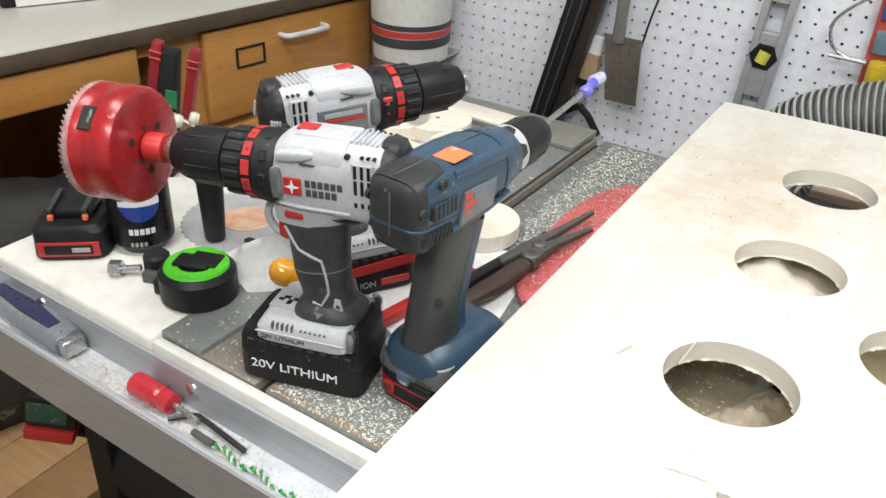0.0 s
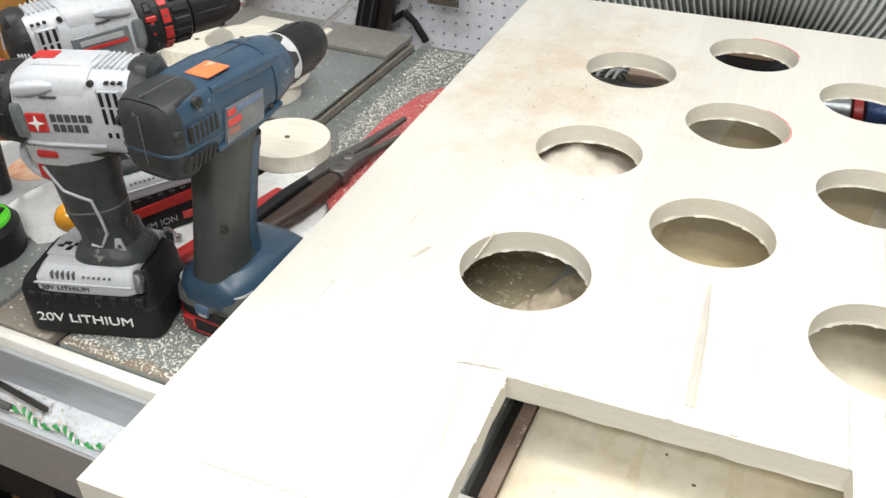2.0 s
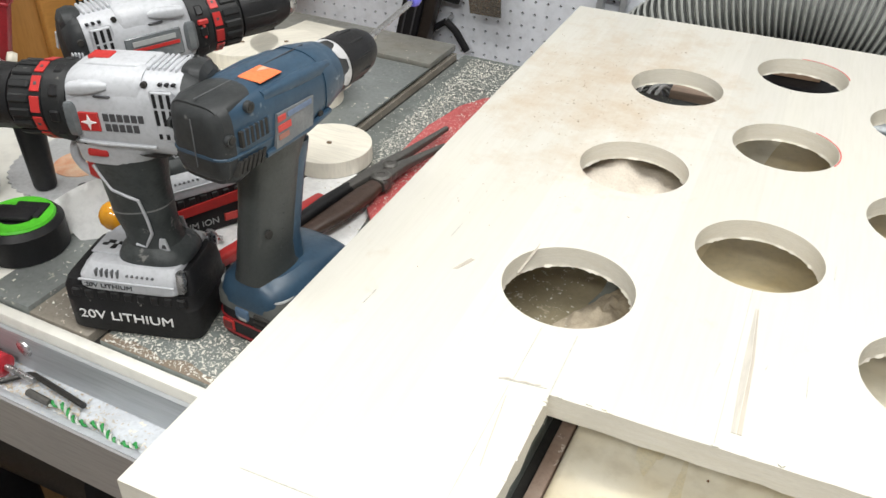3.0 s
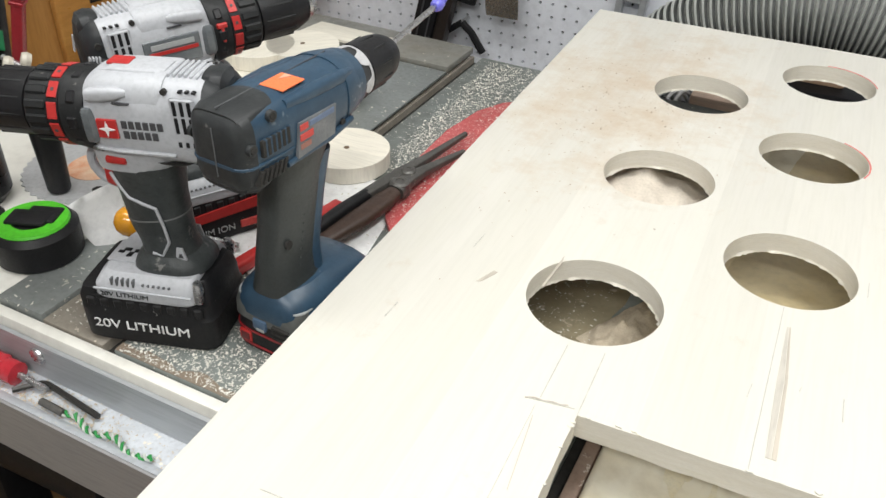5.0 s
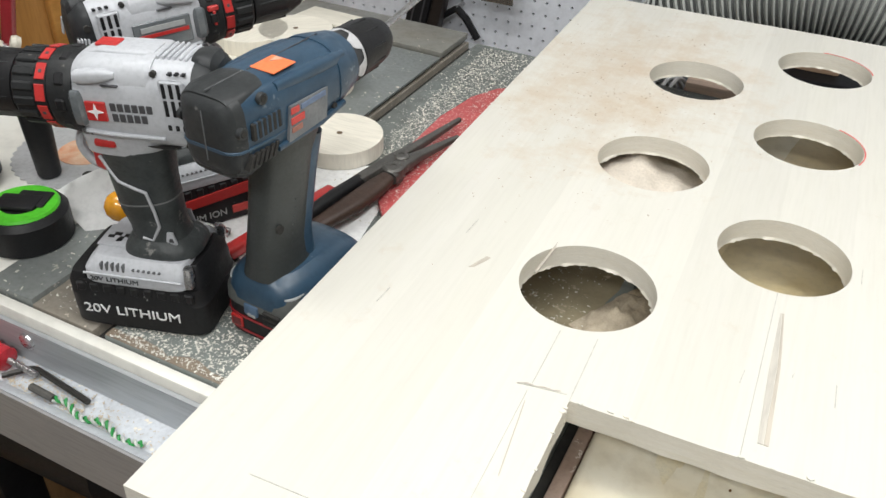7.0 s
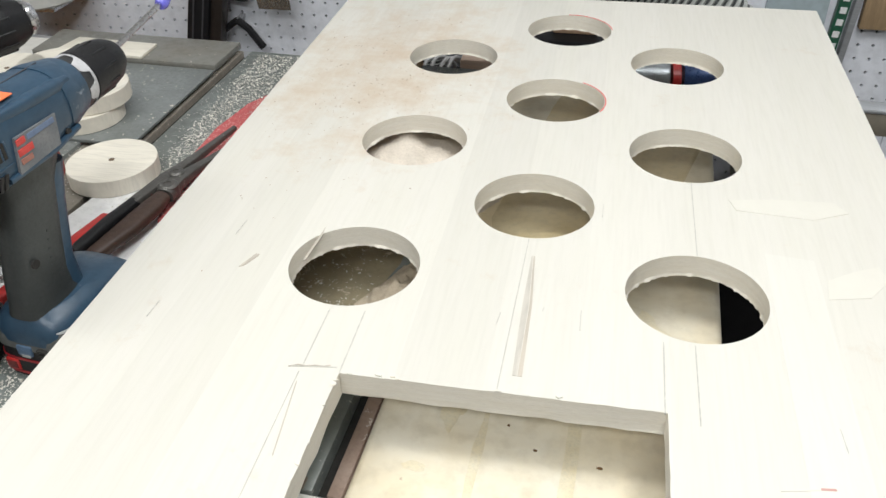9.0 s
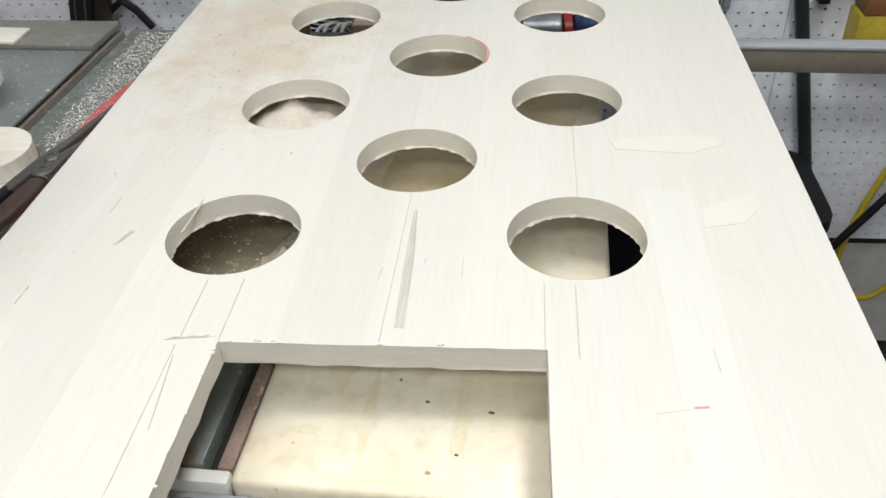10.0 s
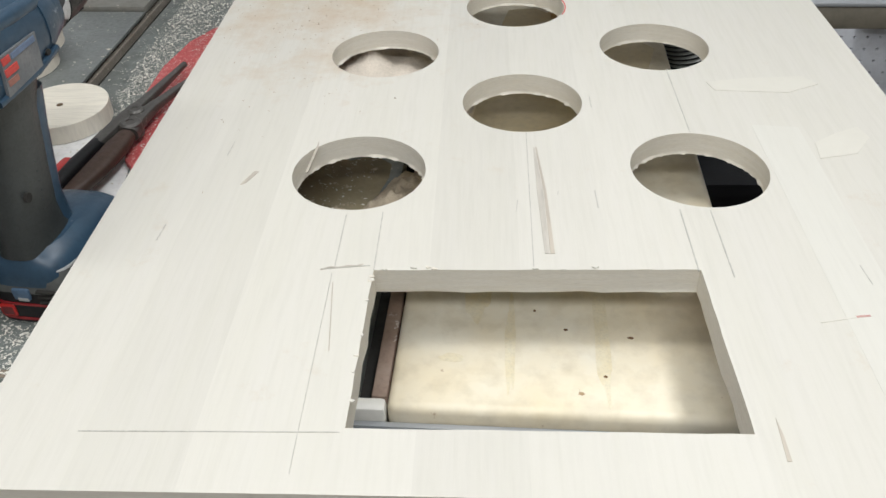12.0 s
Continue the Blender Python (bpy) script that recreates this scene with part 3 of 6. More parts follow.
# ---- floor boards and things below the saw ----
for i in range(9):
    x0 = -1.70 + i * 0.14
    mesh_ob("floor_board", box(x0 + 0.001, x0 + 0.139, -0.9, 1.2, -0.012, 0.0, 0.0015, 1), FLOOR_WOOD, floor)
tool = thing("charger", "dusty black tool with a green label and red base", "tool", pose(-0.600, 0.192, 0.632, 0, 12, 35))
part("body", box(-0.032, 0.032, -0.024, 0.024, 0.0, 0.05, 0.006), BLACK, tool)
part("label_plate", box(-0.028, 0.02, -0.0255, -0.0235, 0.012, 0.042), mat("green_label", (0.03, 0.09, 0.06), 0.4, spots=(0.4, 0.42, 0.4), spot_scale=90, spot_at=0.6), tool)
part("foot", box(-0.033, 0.030, -0.026, 0.026, -0.022, -0.002, 0.004), RED, tool)
part("bracket", box(-0.01, 0.09, 0.0, 0.02, -0.03, -0.0225, 0.002), BLACK, tool)
stand = thing("equipment_stand", "black steel leg stand under the saw wing", "stand")
part("upright", box(-0.560, -0.515, 0.20, 0.26, 0.0, T - 0.034, 0.006, 2), BLACK, stand)
part("upright", box(-0.560, -0.515, 0.70, 0.76, 0.0, T - 0.034, 0.006, 2), BLACK, stand)
part("motor", lathe([(-0.13, 0), (-0.13, 0.06), (-0.12, 0.07), (0.08, 0.07), (0.10, 0.05), (0.10, 0)], 24, pose(-0.42, 0.27, 0.56, 0, 0, 0), False), BLACK, stand, "black motor housing")
part("shelf", box(-0.56, -0.30, 0.26, 0.70, 0.44, 0.485, 0.004), BLACK, stand)
mesh_ob("rag", loft([(0, 0, 0, 0.05, 0.05, 2), (0.015, 0, 0, 0.062, 0.055, 2.2), (0.035, 0.01, 0, 0.04, 0.045, 2)], "z", 20, pose(-0.50, 0.13, 0.3905)), mat("grey_rag", (0.20, 0.19, 0.17), 0.9, bump=0.4), label="crumpled grey rag on a crate", category="rag")
mesh_ob("crate", box(-0.58, -0.30, 0.02, 0.19, 0.0, 0.39, 0.004), FLOOR_WOOD, label="low brown wooden crate under the rail", category="crate")
mesh_ob("plank", box(-0.98, -0.655, -0.35, 0.075, 0.0, 0.55, 0.003), PINE, label="light brown wooden panel beside the saw", category="plank")

# ---- cabinet with drawers ----
cab = thing("drawer_cabinet", "varnished oak cabinet with drawers under a laminate top", "cabinet", pose(-0.895, 0.55, 0, 0, 0, -9.0))
# local: front face at x = 0 looking to +x, y along the front
part("worktop", box(-0.62, 0.020, -0.75, 0.64, 0.9805, 1.003, 0.003), LAMINATE, cab, "beige laminate worktop")
# dark strip paints the shade under the worktop's beige edge
part("worktop_edge", box(0.0205, 0.0235, -0.75, 0.64, 0.974, 1.000, 0.001), mat("edge_shade", (0.10, 0.07, 0.045), 0.5), cab, "dark brown strip for the shade under the worktop edge")
part("body", box(-0.60, -0.006, 0.125, 0.625, 0.10, 0.980, 0.003), OAK_DARK, cab)
part("side_panel", box(-0.60, -0.02, -0.75, -0.73, 0.0, 0.980, 0.003), OAK_DARK, cab)
part("back_panel", box(-0.60, -0.59, -0.73, 0.125, 0.0, 0.980), OAK_DARK, cab)
part("top_rail", box(-0.59, -0.010, -0.73, 0.125, 0.942, 0.980), OAK_DARK, cab)


def drawer(y0, y1, z0, z1, fittings):
    d = part("drawer", box(-0.005, 0.013, y0, y1, z0, z1, 0.005, 3), OAK, cab, "honey oak drawer front")
    if fittings:
        h = y0 + (y1 - y0) * 0.54
        hz = (z0 + z1) / 2 + 0.052
        hd = tube(smooth_line([(0.012, h - 0.052, hz), (0.032, h - 0.05, hz), (0.036, h - 0.03, hz), (0.037, h, hz), (0.036, h + 0.03, hz), (0.032, h + 0.05, hz), (0.012, h + 0.052, hz)], 5), 0.0055, 10)
        part("handle", hd, mat("white_enamel", (0.75, 0.75, 0.73), 0.3), d, "white bow handle")
        ly, lz = y0 + (y1 - y0) * 0.235, (z0 + z1) / 2 + 0.027
        fr = bmesh.new()
        for a, b_, c, e in ((-0.033, 0.033, 0.015, 0.019), (-0.033, 0.033, -0.019, -0.015), (-0.033, -0.028, -0.0149, 0.0149), (0.028, 0.033, -0.0149, 0.0149)):
            box(0.0132, 0.016, ly + a, ly + b_, lz + c, lz + e, 0.0008, 1, None, fr)
        part("label_holder", fr, mat("dark_bronze", (0.05, 0.04, 0.03), 0.4, 0.6), d, "dark bronze label holder")


drawer(0.198, 0.602, 0.798, 0.966, True)
drawer(0.198, 0.602, 0.59, 0.783, True)
drawer(-0.74, 0.070, 0.905, 0.967, False)
bag = bmesh.new()
bmesh.ops.create_icosphere(bag, subdivisions=4, radius=1)
for v in bag.verts:
    n = noise.noise(v.co * 1.7) * 0.22 + noise.noise(v.co * 5) * 0.07
    v.co = Vector((v.co.x * 0.16, v.co.y * 0.30, max(v.co.z, -0.8) * 0.21)) * (1 + n)
bmesh.ops.transform(bag, matrix=pose(-0.98, 0.38, 0.57), verts=bag.verts)
mesh_ob("tool_bag", bag, mat("dark_canvas", (0.05, 0.048, 0.044), 0.9, bump=0.5, bump_scale=60, spots=(0.18, 0.17, 0.15), spot_scale=14, spot_at=0.62), label="dusty dark canvas bag under the worktop", category="bag", smooth=60)
# added raised planks stand in for the brown floor, which lies too dark
lowbox = thing("wooden_chest", "raised brown planks in place of the floor under the worktop", "chest")
for k in range(6):
    part("board", box(-1.25 + 0.0985 * k, -1.1535 + 0.0985 * k, 0.078, 0.68, 0.385, 0.405, 0.002), FLOOR_WOOD, lowbox)
part("body", box(-1.245, -0.665, 0.080, 0.675, 0.0, 0.3845, 0.003), FLOOR_WOOD, lowbox)

case = thing("card_box", "black box with a white printed card on the worktop", "box", pose(-1.12, 0.645, 1.0035, 0, 0, 66))
part("box_body", box(-0.085, 0.085, -0.05, 0.05, 0, 0.045, 0.006), BLACK, case)
part("card", box(-0.062, 0.088, -0.0535, -0.0508, 0.002, 0.038), WHITE, case, "white printed card")
for i, (a, b_, c) in enumerate(((-0.055, -0.03, 0.024), (-0.022, -0.002, 0.024))):
    part("picture", box(a, b_, -0.0545, -0.0537, c, c + 0.011, 0.0003, 1), mat("brown_print", (0.35, 0.15, 0.06), 0.5), case)
part("text_bar", box(0.012, 0.07, -0.0545, -0.0537, 0.026, 0.029), DARK_PRINT, case)
part("text_bar", box(0.012, 0.06, -0.0545, -0.0537, 0.020, 0.022), DARK_PRINT, case)
mesh_ob("black_case", box(-1.36, -1.17, 0.30, 0.53, 1.0035, 1.108, 0.02, 3), BLACK, label="black tool case on the worktop", category="case")
for k in range(4):
    mesh_ob("brass_hook", tube(smooth_line([(-1.03 + 0.03 * k, 0.86 + 0.02 * k, 1.006), (-1.0 + 0.03 * k, 0.87 + 0.03 * k, 1.0085), (-0.99 + 0.03 * k, 0.90 + 0.02 * k, 1.006)], 5), 0.003, 8),
            mat("brass", (0.55, 0.40, 0.12), 0.35, 0.9), label="small brass hook on the worktop", category="hook")

# ---- on and before the pegboard ----
pail = thing("pail", "white pail with a red and a black band at the wall", "pail", pose(-0.675, 1.125, 0.872))
part("shell", lathe([(0.0, 0.0), (0.0, 0.072), (0.004, 0.0755), (0.03, 0.077), (0.25, 0.086), (0.25, 0.083), (0.03, 0.073), (0.01, 0.0)], 40, UP, False), mat("white_plastic", (0.72, 0.72, 0.68), 0.35, scale=8, amount=0.08), pail)
part("band", lathe([(0.034, 0.0774), (0.034, 0.0784), (0.052, 0.0792), (0.052, 0.0782)], 40, UP, False), DARK_PRINT, pail, "black band")
part("band", lathe([(0.054, 0.0784), (0.054, 0.0792), (0.066, 0.0797), (0.066, 0.0788)], 40, UP, False), DULL_RED, pail, "red band")
part("band", lathe([(0.068, 0.0788), (0.068, 0.0797), (0.078, 0.0800), (0.078, 0.0792)], 40, UP, False), DARK_PRINT, pail)
part("bracket", box(-0.06, 0.06, -0.05, PEG_Y - 1.125, -0.006, -0.0005), STEEL, pail, "steel bracket")

post = thing("leaning_rail", "black metal guide rail leaning against the pegboard", "rail", pose(-0.598, 1.175, 0.0, 0, 13.0, 0))
part("bar", box(-0.0, 0.040, -0.022, 0.018, 0.02, 1.50, 0.002), BLACK, post)
part("bar_side", box(0.0402, 0.062, -0.014, 0.016, 0.02, 1.50, 0.002), mat("dark_brown_metal", (0.045, 0.035, 0.03), 0.4, 0.3), post, "dark brown side of the rail")
for gx in (0.010, 0.028):
    part("groove", box(gx, gx + 0.003, -0.0235, -0.0221, 0.02, 1.50), DARK_PRINT, post)
foot = thing("wire_stand", "small black folding stand at the wall", "stand", pose(-0.325, 1.19, 0.80))
part("leg", tube([(-0.055, 0, -0.02), (-0.025, 0, 0.008), (0.0, 0, 0.026)], 0.006, 8), BLACK, foot)
part("leg", tube([(0.0, 0, 0.026), (0.02, 0, 0.01), (0.045, 0, -0.025)], 0.007, 8), BLACK, foot)
part("pin", tube([(0.0, 0.0, 0.026), (0.0, 0.04, 0.026)], 0.004, 8), STEEL, foot)

knife = thing("taping_knife", "worn grey steel taping knife hanging on the pegboard", "taping knife", pose(-0.25, 1.165, 0.82))
part("blade", slab([(-0.035, 0.160), (0.036, 0.159), (0.043, 0.039), (-0.017, 0.039)], -0.0012, 0.0012, 0, pose(0, 0, 0, 90, 0, 0)), mat("stained_steel", (0.40, 0.37, 0.33), 0.24, 0.75, scale=12, amount=0.35, bump=0.05), knife)
part("handle", loft([(0.148, 0, -0.008, 0.006, 0.012, 3), (0.190, 0, -0.008, 0.009, 0.010, 3), (0.40, 0, -0.008, 0.010, 0.013, 3)], "z", 18), mat("grey_handle", (0.22, 0.21, 0.20), 0.5), knife, "grey handle")
part("hook", tube([(-0.004, 0.0, 0.34), (-0.004, 0.056, 0.345)], 0.003, 8), STEEL, knife)
part("cord", tube(smooth_line([(0.06, 0.045, 0.42), (0.055, 0.045, 0.30), (0.035, 0.03, 0.19), (0.030, 0.004, 0.115)], 6), 0.0022, 6), BLACK, knife, "black cord")
brush = thing("paint_brush", "chip brush with a white handle on the pegboard", "brush", pose(-0.318, 1.19, 0.865, 0, 8, 0))
part("handle", loft([(0.10, 0, 0, 0.007, 0.010, 2.5), (0.075, 0, 0, 0.007, 0.012, 2.5), (0.068, 0, 0, 0.008, 0.014, 3)], "z", 16), WHITE, brush, "white handle")
part("bristles", loft([(0.068, 0, 0, 0.008, 0.014, 4), (0.03, 0, 0, 0.008, 0.018, 4), (0.016, 0, 0, 0.007, 0.019, 4)], "z", 16), mat("tan_bristle", (0.50, 0.37, 0.20), 0.8, scale=60, stretch=(8, 8, 0.5), amount=0.4), brush, "tan bristles")
part("tip", loft([(0.0158, 0, 0, 0.007, 0.019, 4), (0.0, 0, 0, 0.006, 0.018, 4)], "z", 16), RUBBER, brush, "dark paint-stained tip")
part("hook", tube([(0.0, 0.0, 0.092), (0.0, 0.03, 0.1)], 0.002, 8), STEEL, brush)

level = thing("spirit_level", "aluminium I-beam spirit level hanging on the pegboard", "spirit level", pose(-0.020, 1.198, 0.87, 0, 4.0, 0))
frame_bm = bmesh.new()
for x0, x1, z0, z1 in ((-0.026, -0.014, 0, 0.62), (0.014, 0.026, 0, 0.62), (-0.0139, 0.0139, 0.045, 0.155), (-0.0139, 0.0139, 0.205, 0.30), (-0.0139, 0.0139, 0.5, 0.62), (-0.0139, 0.0139, 0.0, 0.006)):
    box(x0, x1, -0.010, 0.010, z0, z1, 0.0015, 1, None, frame_bm)
part("beam", frame_bm, ALU, level)
vial = part("vial_housing", lathe([(-0.013, 0.0), (-0.013, 0.022), (-0.010, 0.024), (0.010, 0.024), (0.010, 0.0)], 6, pose(0.0, 0, 0.115, 0, 0, 90) @ pose(0, 0, 0, 0, 0, 0), False), BLACK, level, "black six-sided vial housing")
part("vial", lathe([(-0.010, 0.0), (-0.010, 0.0125), (0.010, 0.0125), (0.010, 0)], 16, pose(0, -0.006, 0.115, 0, -78, 0), False), mat("yellow_vial", (0.75, 0.72, 0.12), 0.15, scale=60, amount=0.3), vial, "yellow-green bubble vial")
part("hook", tube([(0.0, 0.0, 0.44), (0.0, 0.03, 0.44)], 0.004, 8), STEEL, level)

loop = thing("wire_hook", "bent steel wire hanging from a pegboard hook", "wire", pose(0.09, 1.19, 1.0))
part("wire", tube(smooth_line([(0.05, 0, 0.11), (0.02, 0, 0.095), (-0.010, 0, 0.06), (-0.004, 0, 0.025), (0.02, 0, 0.01), (0.045, 0, 0.008)], 6), 0.0028, 8), STEEL, loop)
part("peg", tube([(-0.005, 0.0, 0.008), (0.05, 0.0, 0.006), (0.052, 0.035, 0.006)], 0.004, 8), ALU, loop, "grey metal peg")
pack = thing("blister_pack", "hanging blister pack with a yellow roll inside", "package", pose(0.160, 1.190, 0.985))
part("card", box(-0.022, 0.032, 0.010, 0.013, -0.035, 0.14), mat("red_card", (0.5, 0.07, 0.06), 0.5), pack, "red printed card")
part("roll", lathe([(-0.022, 0), (-0.022, 0.014), (-0.016, 0.0155), (0.016, 0.0155), (0.022, 0.014), (0.022, 0)], 20, pose(0.002, -0.008, 0.005) @ UP, False), mat("yellow_tape", (0.72, 0.52, 0.03), 0.4), pack, "yellow roll")
part("panel", box(-0.016, 0.028, 0.004, 0.0095, 0.035, 0.072, 0.002), mat("blue_grey_print", (0.16, 0.24, 0.30), 0.4), pack)
part("panel", box(-0.016, 0.028, 0.004, 0.0095, 0.088, 0.125, 0.002), mat("blue_print", (0.05, 0.10, 0.40), 0.4), pack)
part("hook", tube([(0.005, 0.005, 0.132), (0.005, 0.035, 0.132)], 0.002, 6), STEEL, pack)

# corrugated dust hose behind the sheet
hose = thing("dust_hose", "grey corrugated dust-collection hose behind the board", "hose")
line = smooth_line([(0.02, 1.14, 0.62), (0.028, 1.12, 0.80), (0.085, 1.105, 0.905), (0.20, 1.10, 0.958), (0.32, 1.10, 0.975), (0.44, 1.10, 0.945), (0.55, 1.10, 0.86), (0.62, 1.12, 0.72), (0.65, 1.14, 0.55)], 260)
dense, acc = [line[0]], 0.0
for a, b_ in zip(line, line[1:]):
    acc += (b_ - a).length
    if acc >= 0.0017:
        dense.append(b_)
        acc = 0.0
radii = [0.0515 + 0.0035 * math.cos(i * 2 * math.pi / 5.0) for i in range(len(dense))]
part("tube", tube(dense, 0.05, 28, radii), mat("hose_grey", (0.40, 0.415, 0.39), 0.3, scale=20, amount=0.15, coat=0.1), hose)
# a separate dark ring in each valley of the tube
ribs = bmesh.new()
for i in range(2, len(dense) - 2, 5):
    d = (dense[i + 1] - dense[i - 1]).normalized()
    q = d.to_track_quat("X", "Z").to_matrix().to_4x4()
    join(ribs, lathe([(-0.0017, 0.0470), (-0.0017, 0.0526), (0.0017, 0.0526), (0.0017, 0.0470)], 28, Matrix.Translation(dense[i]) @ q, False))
part("spiral_ribs", ribs, mat("hose_dark", (0.06, 0.065, 0.062), 0.5), hose, "dark ring in each valley")
part("hanger", box(0.30, 0.33, 1.14, PEG_Y, 1.024, 1.032), STEEL, hose, "steel hanger")
mesh_ob("rear_shelf", box(0.18, 0.42, 1.07, 1.212, 0.848, 0.868, 0.002), BLACK, label="small black shelf on the wall behind the saw", category="shelf")
mesh_ob("wood_offcut", box(0.262, 0.336, 1.10, 1.16, 0.8682, 0.926, 0.004), mat("pinkish_wood", (0.50, 0.33, 0.22), 0.6, scale=10, stretch=(1, 1, 8)), label="pinkish wood offcut standing on the small shelf", category="wood")
mesh_ob("rear_shelf", box(0.04, 0.60, 0.93, 1.06, 0.800, 0.8195, 0.002), BLACK, label="narrow black shelf behind the saw", category="shelf")
mesh_ob("shelf_bracket", box(0.44, 0.47, 1.0602, PEG_Y - 0.0002, 0.803, 0.816, 0.001), STEEL, label="steel bracket of the shelf behind the saw", category="bracket")
mesh_ob("wood_block", box(0.135, 0.215, 0.965, 1.02, 0.8197, 0.872, 0.003), mat("pink_block_wood", (0.74, 0.56, 0.44), 0.6, scale=10, stretch=(1, 8, 8)), label="pinkish wood block lying on the shelf behind the saw", category="block")
for k in range(4):
    mesh_ob("white_cord", tube(smooth_line([(0.070 + 0.012 * k, 0.95, 0.823), (0.078 + 0.013 * k, 0.99, 0.855 + 0.004 * (k % 2)), (0.095 + 0.010 * k, 1.03, 0.845), (0.10 + 0.012 * k, 1.05, 0.823)], 6), 0.0030, 8), mat("dusty_white_cord", (0.75, 0.75, 0.75), 0.5), label="dusty white cord looped on the shelf behind the saw", category="cord")
mesh_ob("spray_can", lathe([(0, 0), (0, 0.028), (0.004, 0.03), (0.075, 0.03), (0.083, 0.02), (0.083, 0)], 24, pose(0.464, 0.991, 0.850, 0, 0, 5), False), mat("blue_can", (0.06, 0.12, 0.30), 0.3, 0.3, tint=(0.03, 0.05, 0.14), scale=30), label="blue can lying on the shelf behind the saw", category="can")
mesh_ob("red_tin", lathe([(0, 0), (0, 0.028), (0.012, 0.028), (0.012, 0)], 24, pose(0.448, 0.99, 0.8478, 0, 0, 5), False), RED, label="small red tin lying beside the blue can behind the saw", category="tin")
mesh_ob("grey_tin", lathe([(0, 0), (0, 0.029), (0.055, 0.029), (0.057, 0.027), (0.057, 0)], 28, pose(0.388, 0.988, 0.8490, 0, 0, 3), False), mat("grey_tin_metal", (0.40, 0.43, 0.45), 0.35, 0.5, scale=30), label="dull grey tin lying on the shelf behind the saw", category="tin")

# far side of the pegboard
bin_ = thing("storage_bin", "black plastic storage bin on the floor by the wall", "bin")
part("body", loft([(0.0, 0.70, 1.08, 0.19, 0.10, 8), (0.50, 0.70, 1.08, 0.205, 0.115, 8)], "z", 32, Matrix(((0, 1, 0, 0), (1, 0, 0, 0), (0, 0, 1, 0), (0, 0, 0, 1)))), BLACK, bin_)
part("rim", loft([(0.5005, 0.70, 1.08, 0.215, 0.124, 8), (0.525, 0.70, 1.08, 0.215, 0.124, 8)], "z", 32, Matrix(((0, 1, 0, 0), (1, 0, 0, 0), (0, 0, 1, 0), (0, 0, 0, 1)))), BLACK, bin_)
comb = thing("green_strip", "green toothed plastic strip on the wall", "strip", pose(0.712, 1.205, 0.80, 0, 3, 0))
part("strip", box(-0.010, 0.008, -0.006, 0.010, 0.0, 0.30, 0.001), mat("green_plastic", (0.03, 0.13, 0.075), 0.4), comb)
for k in range(14):
    part("tooth", box(-0.006, 0.004, -0.008, -0.0062, 0.01 + k * 0.02, 0.02 + k * 0.02), WHITE, comb)
part("white_edge", box(0.014, 0.024, -0.006, 0.012, 0.0, 0.30, 0.001), ALU, comb, "pale metal edge")
mesh_ob("clear_sheet", box(0.60, 0.695, 1.206, 1.2195, 0.80, 1.08, 0.002), mat("pale_blue_sheet", (0.52, 0.62, 0.66), 0.2, scale=8, amount=0.3, spots=(0.15, 0.36, 0.5), spot_scale=12, spot_at=0.6), label="pale blue plastic sheet on the pegboard", category="sheet")
plaque = thing("wood_plaque", "thin tan wooden plaque with dark cut-outs on the pegboard", "plaque", pose(0.796, 1.208, 0.863))
part("board", box(-0.048, 0.048, -0.004, 0.0115, 0, 0.10, 0.0015), mat("tan_ply", (0.40, 0.28, 0.16), 0.6, scale=10, stretch=(8, 1, 1)), plaque)
for a, c in ((-0.008, 0.022), (0.0, 0.018), (0.010, 0.022), (0.002, 0.030), (-0.012, 0.031), (0.016, 0.031)):
    part("cut_out", lathe([(0, 0.0), (0, 0.0055), (0.0008, 0.0055), (0.0008, 0)], 14, pose(a + 0.01, -0.005, c, 0, 0, 90), False), DARK_PRINT, plaque)
mesh_ob("black_pipe", tube([(1.022, 1.195, 0.0), (0.948, 1.195, 0.40), (0.842, 1.195, 0.85), (0.71, 1.195, 1.45)], 0.012, 14), mat("black_pipe_paint", (0.035, 0.05, 0.045), 0.35, 0.3), label="black metal pipe leaning against the pegboard", category="pipe")
yb = thing("yellow_box", "yellow box with a brown top hanging on the pegboard", "box", pose(0.985, 1.185, 0.715))
part("front", box(-0.045, 0.07, -0.02, 0.034, 0, 0.085, 0.003), mat("yellow_card", (0.60, 0.46, 0.05), 0.5), yb)
part("top", box(-0.040, 0.07, -0.022, 0.034, 0.0855, 0.125, 0.003), mat("brown_card", (0.30, 0.13, 0.05), 0.5), yb, "brown top band")
grip = thing("bar_clamp", "black and yellow clamp hanging on the pegboard", "clamp", pose(0.885, 1.19, 0.815))
part("jaw", box(-0.012, 0.006, -0.015, 0.02, 0, 0.035, 0.003), BLACK, grip)
part("bar", box(-0.004, 0.012, -0.012, 0.028, 0.0352, 0.16, 0.002), BLACK, grip)
part("grip", box(0.010, 0.050, -0.02, 0.024, 0.05, 0.08, 0.006), mat("yellow_grip", (0.70, 0.58, 0.03), 0.4), grip, "yellow grip")
cord = thing("extension_cord", "yellow and black extension cords hanging in loops", "cord")
part("yellow_cord", tube(smooth_line([(1.12, 1.20, 0.62), (1.06, 1.195, 0.42), (1.035, 1.19, 0.28), (1.06, 1.19, 0.20), (1.13, 1.195, 0.175), (1.22, 1.20, 0.30)], 10), 0.0065, 10), mat("yellow_cord_pvc", (0.62, 0.48, 0.03), 0.45), cord, "yellow cord")
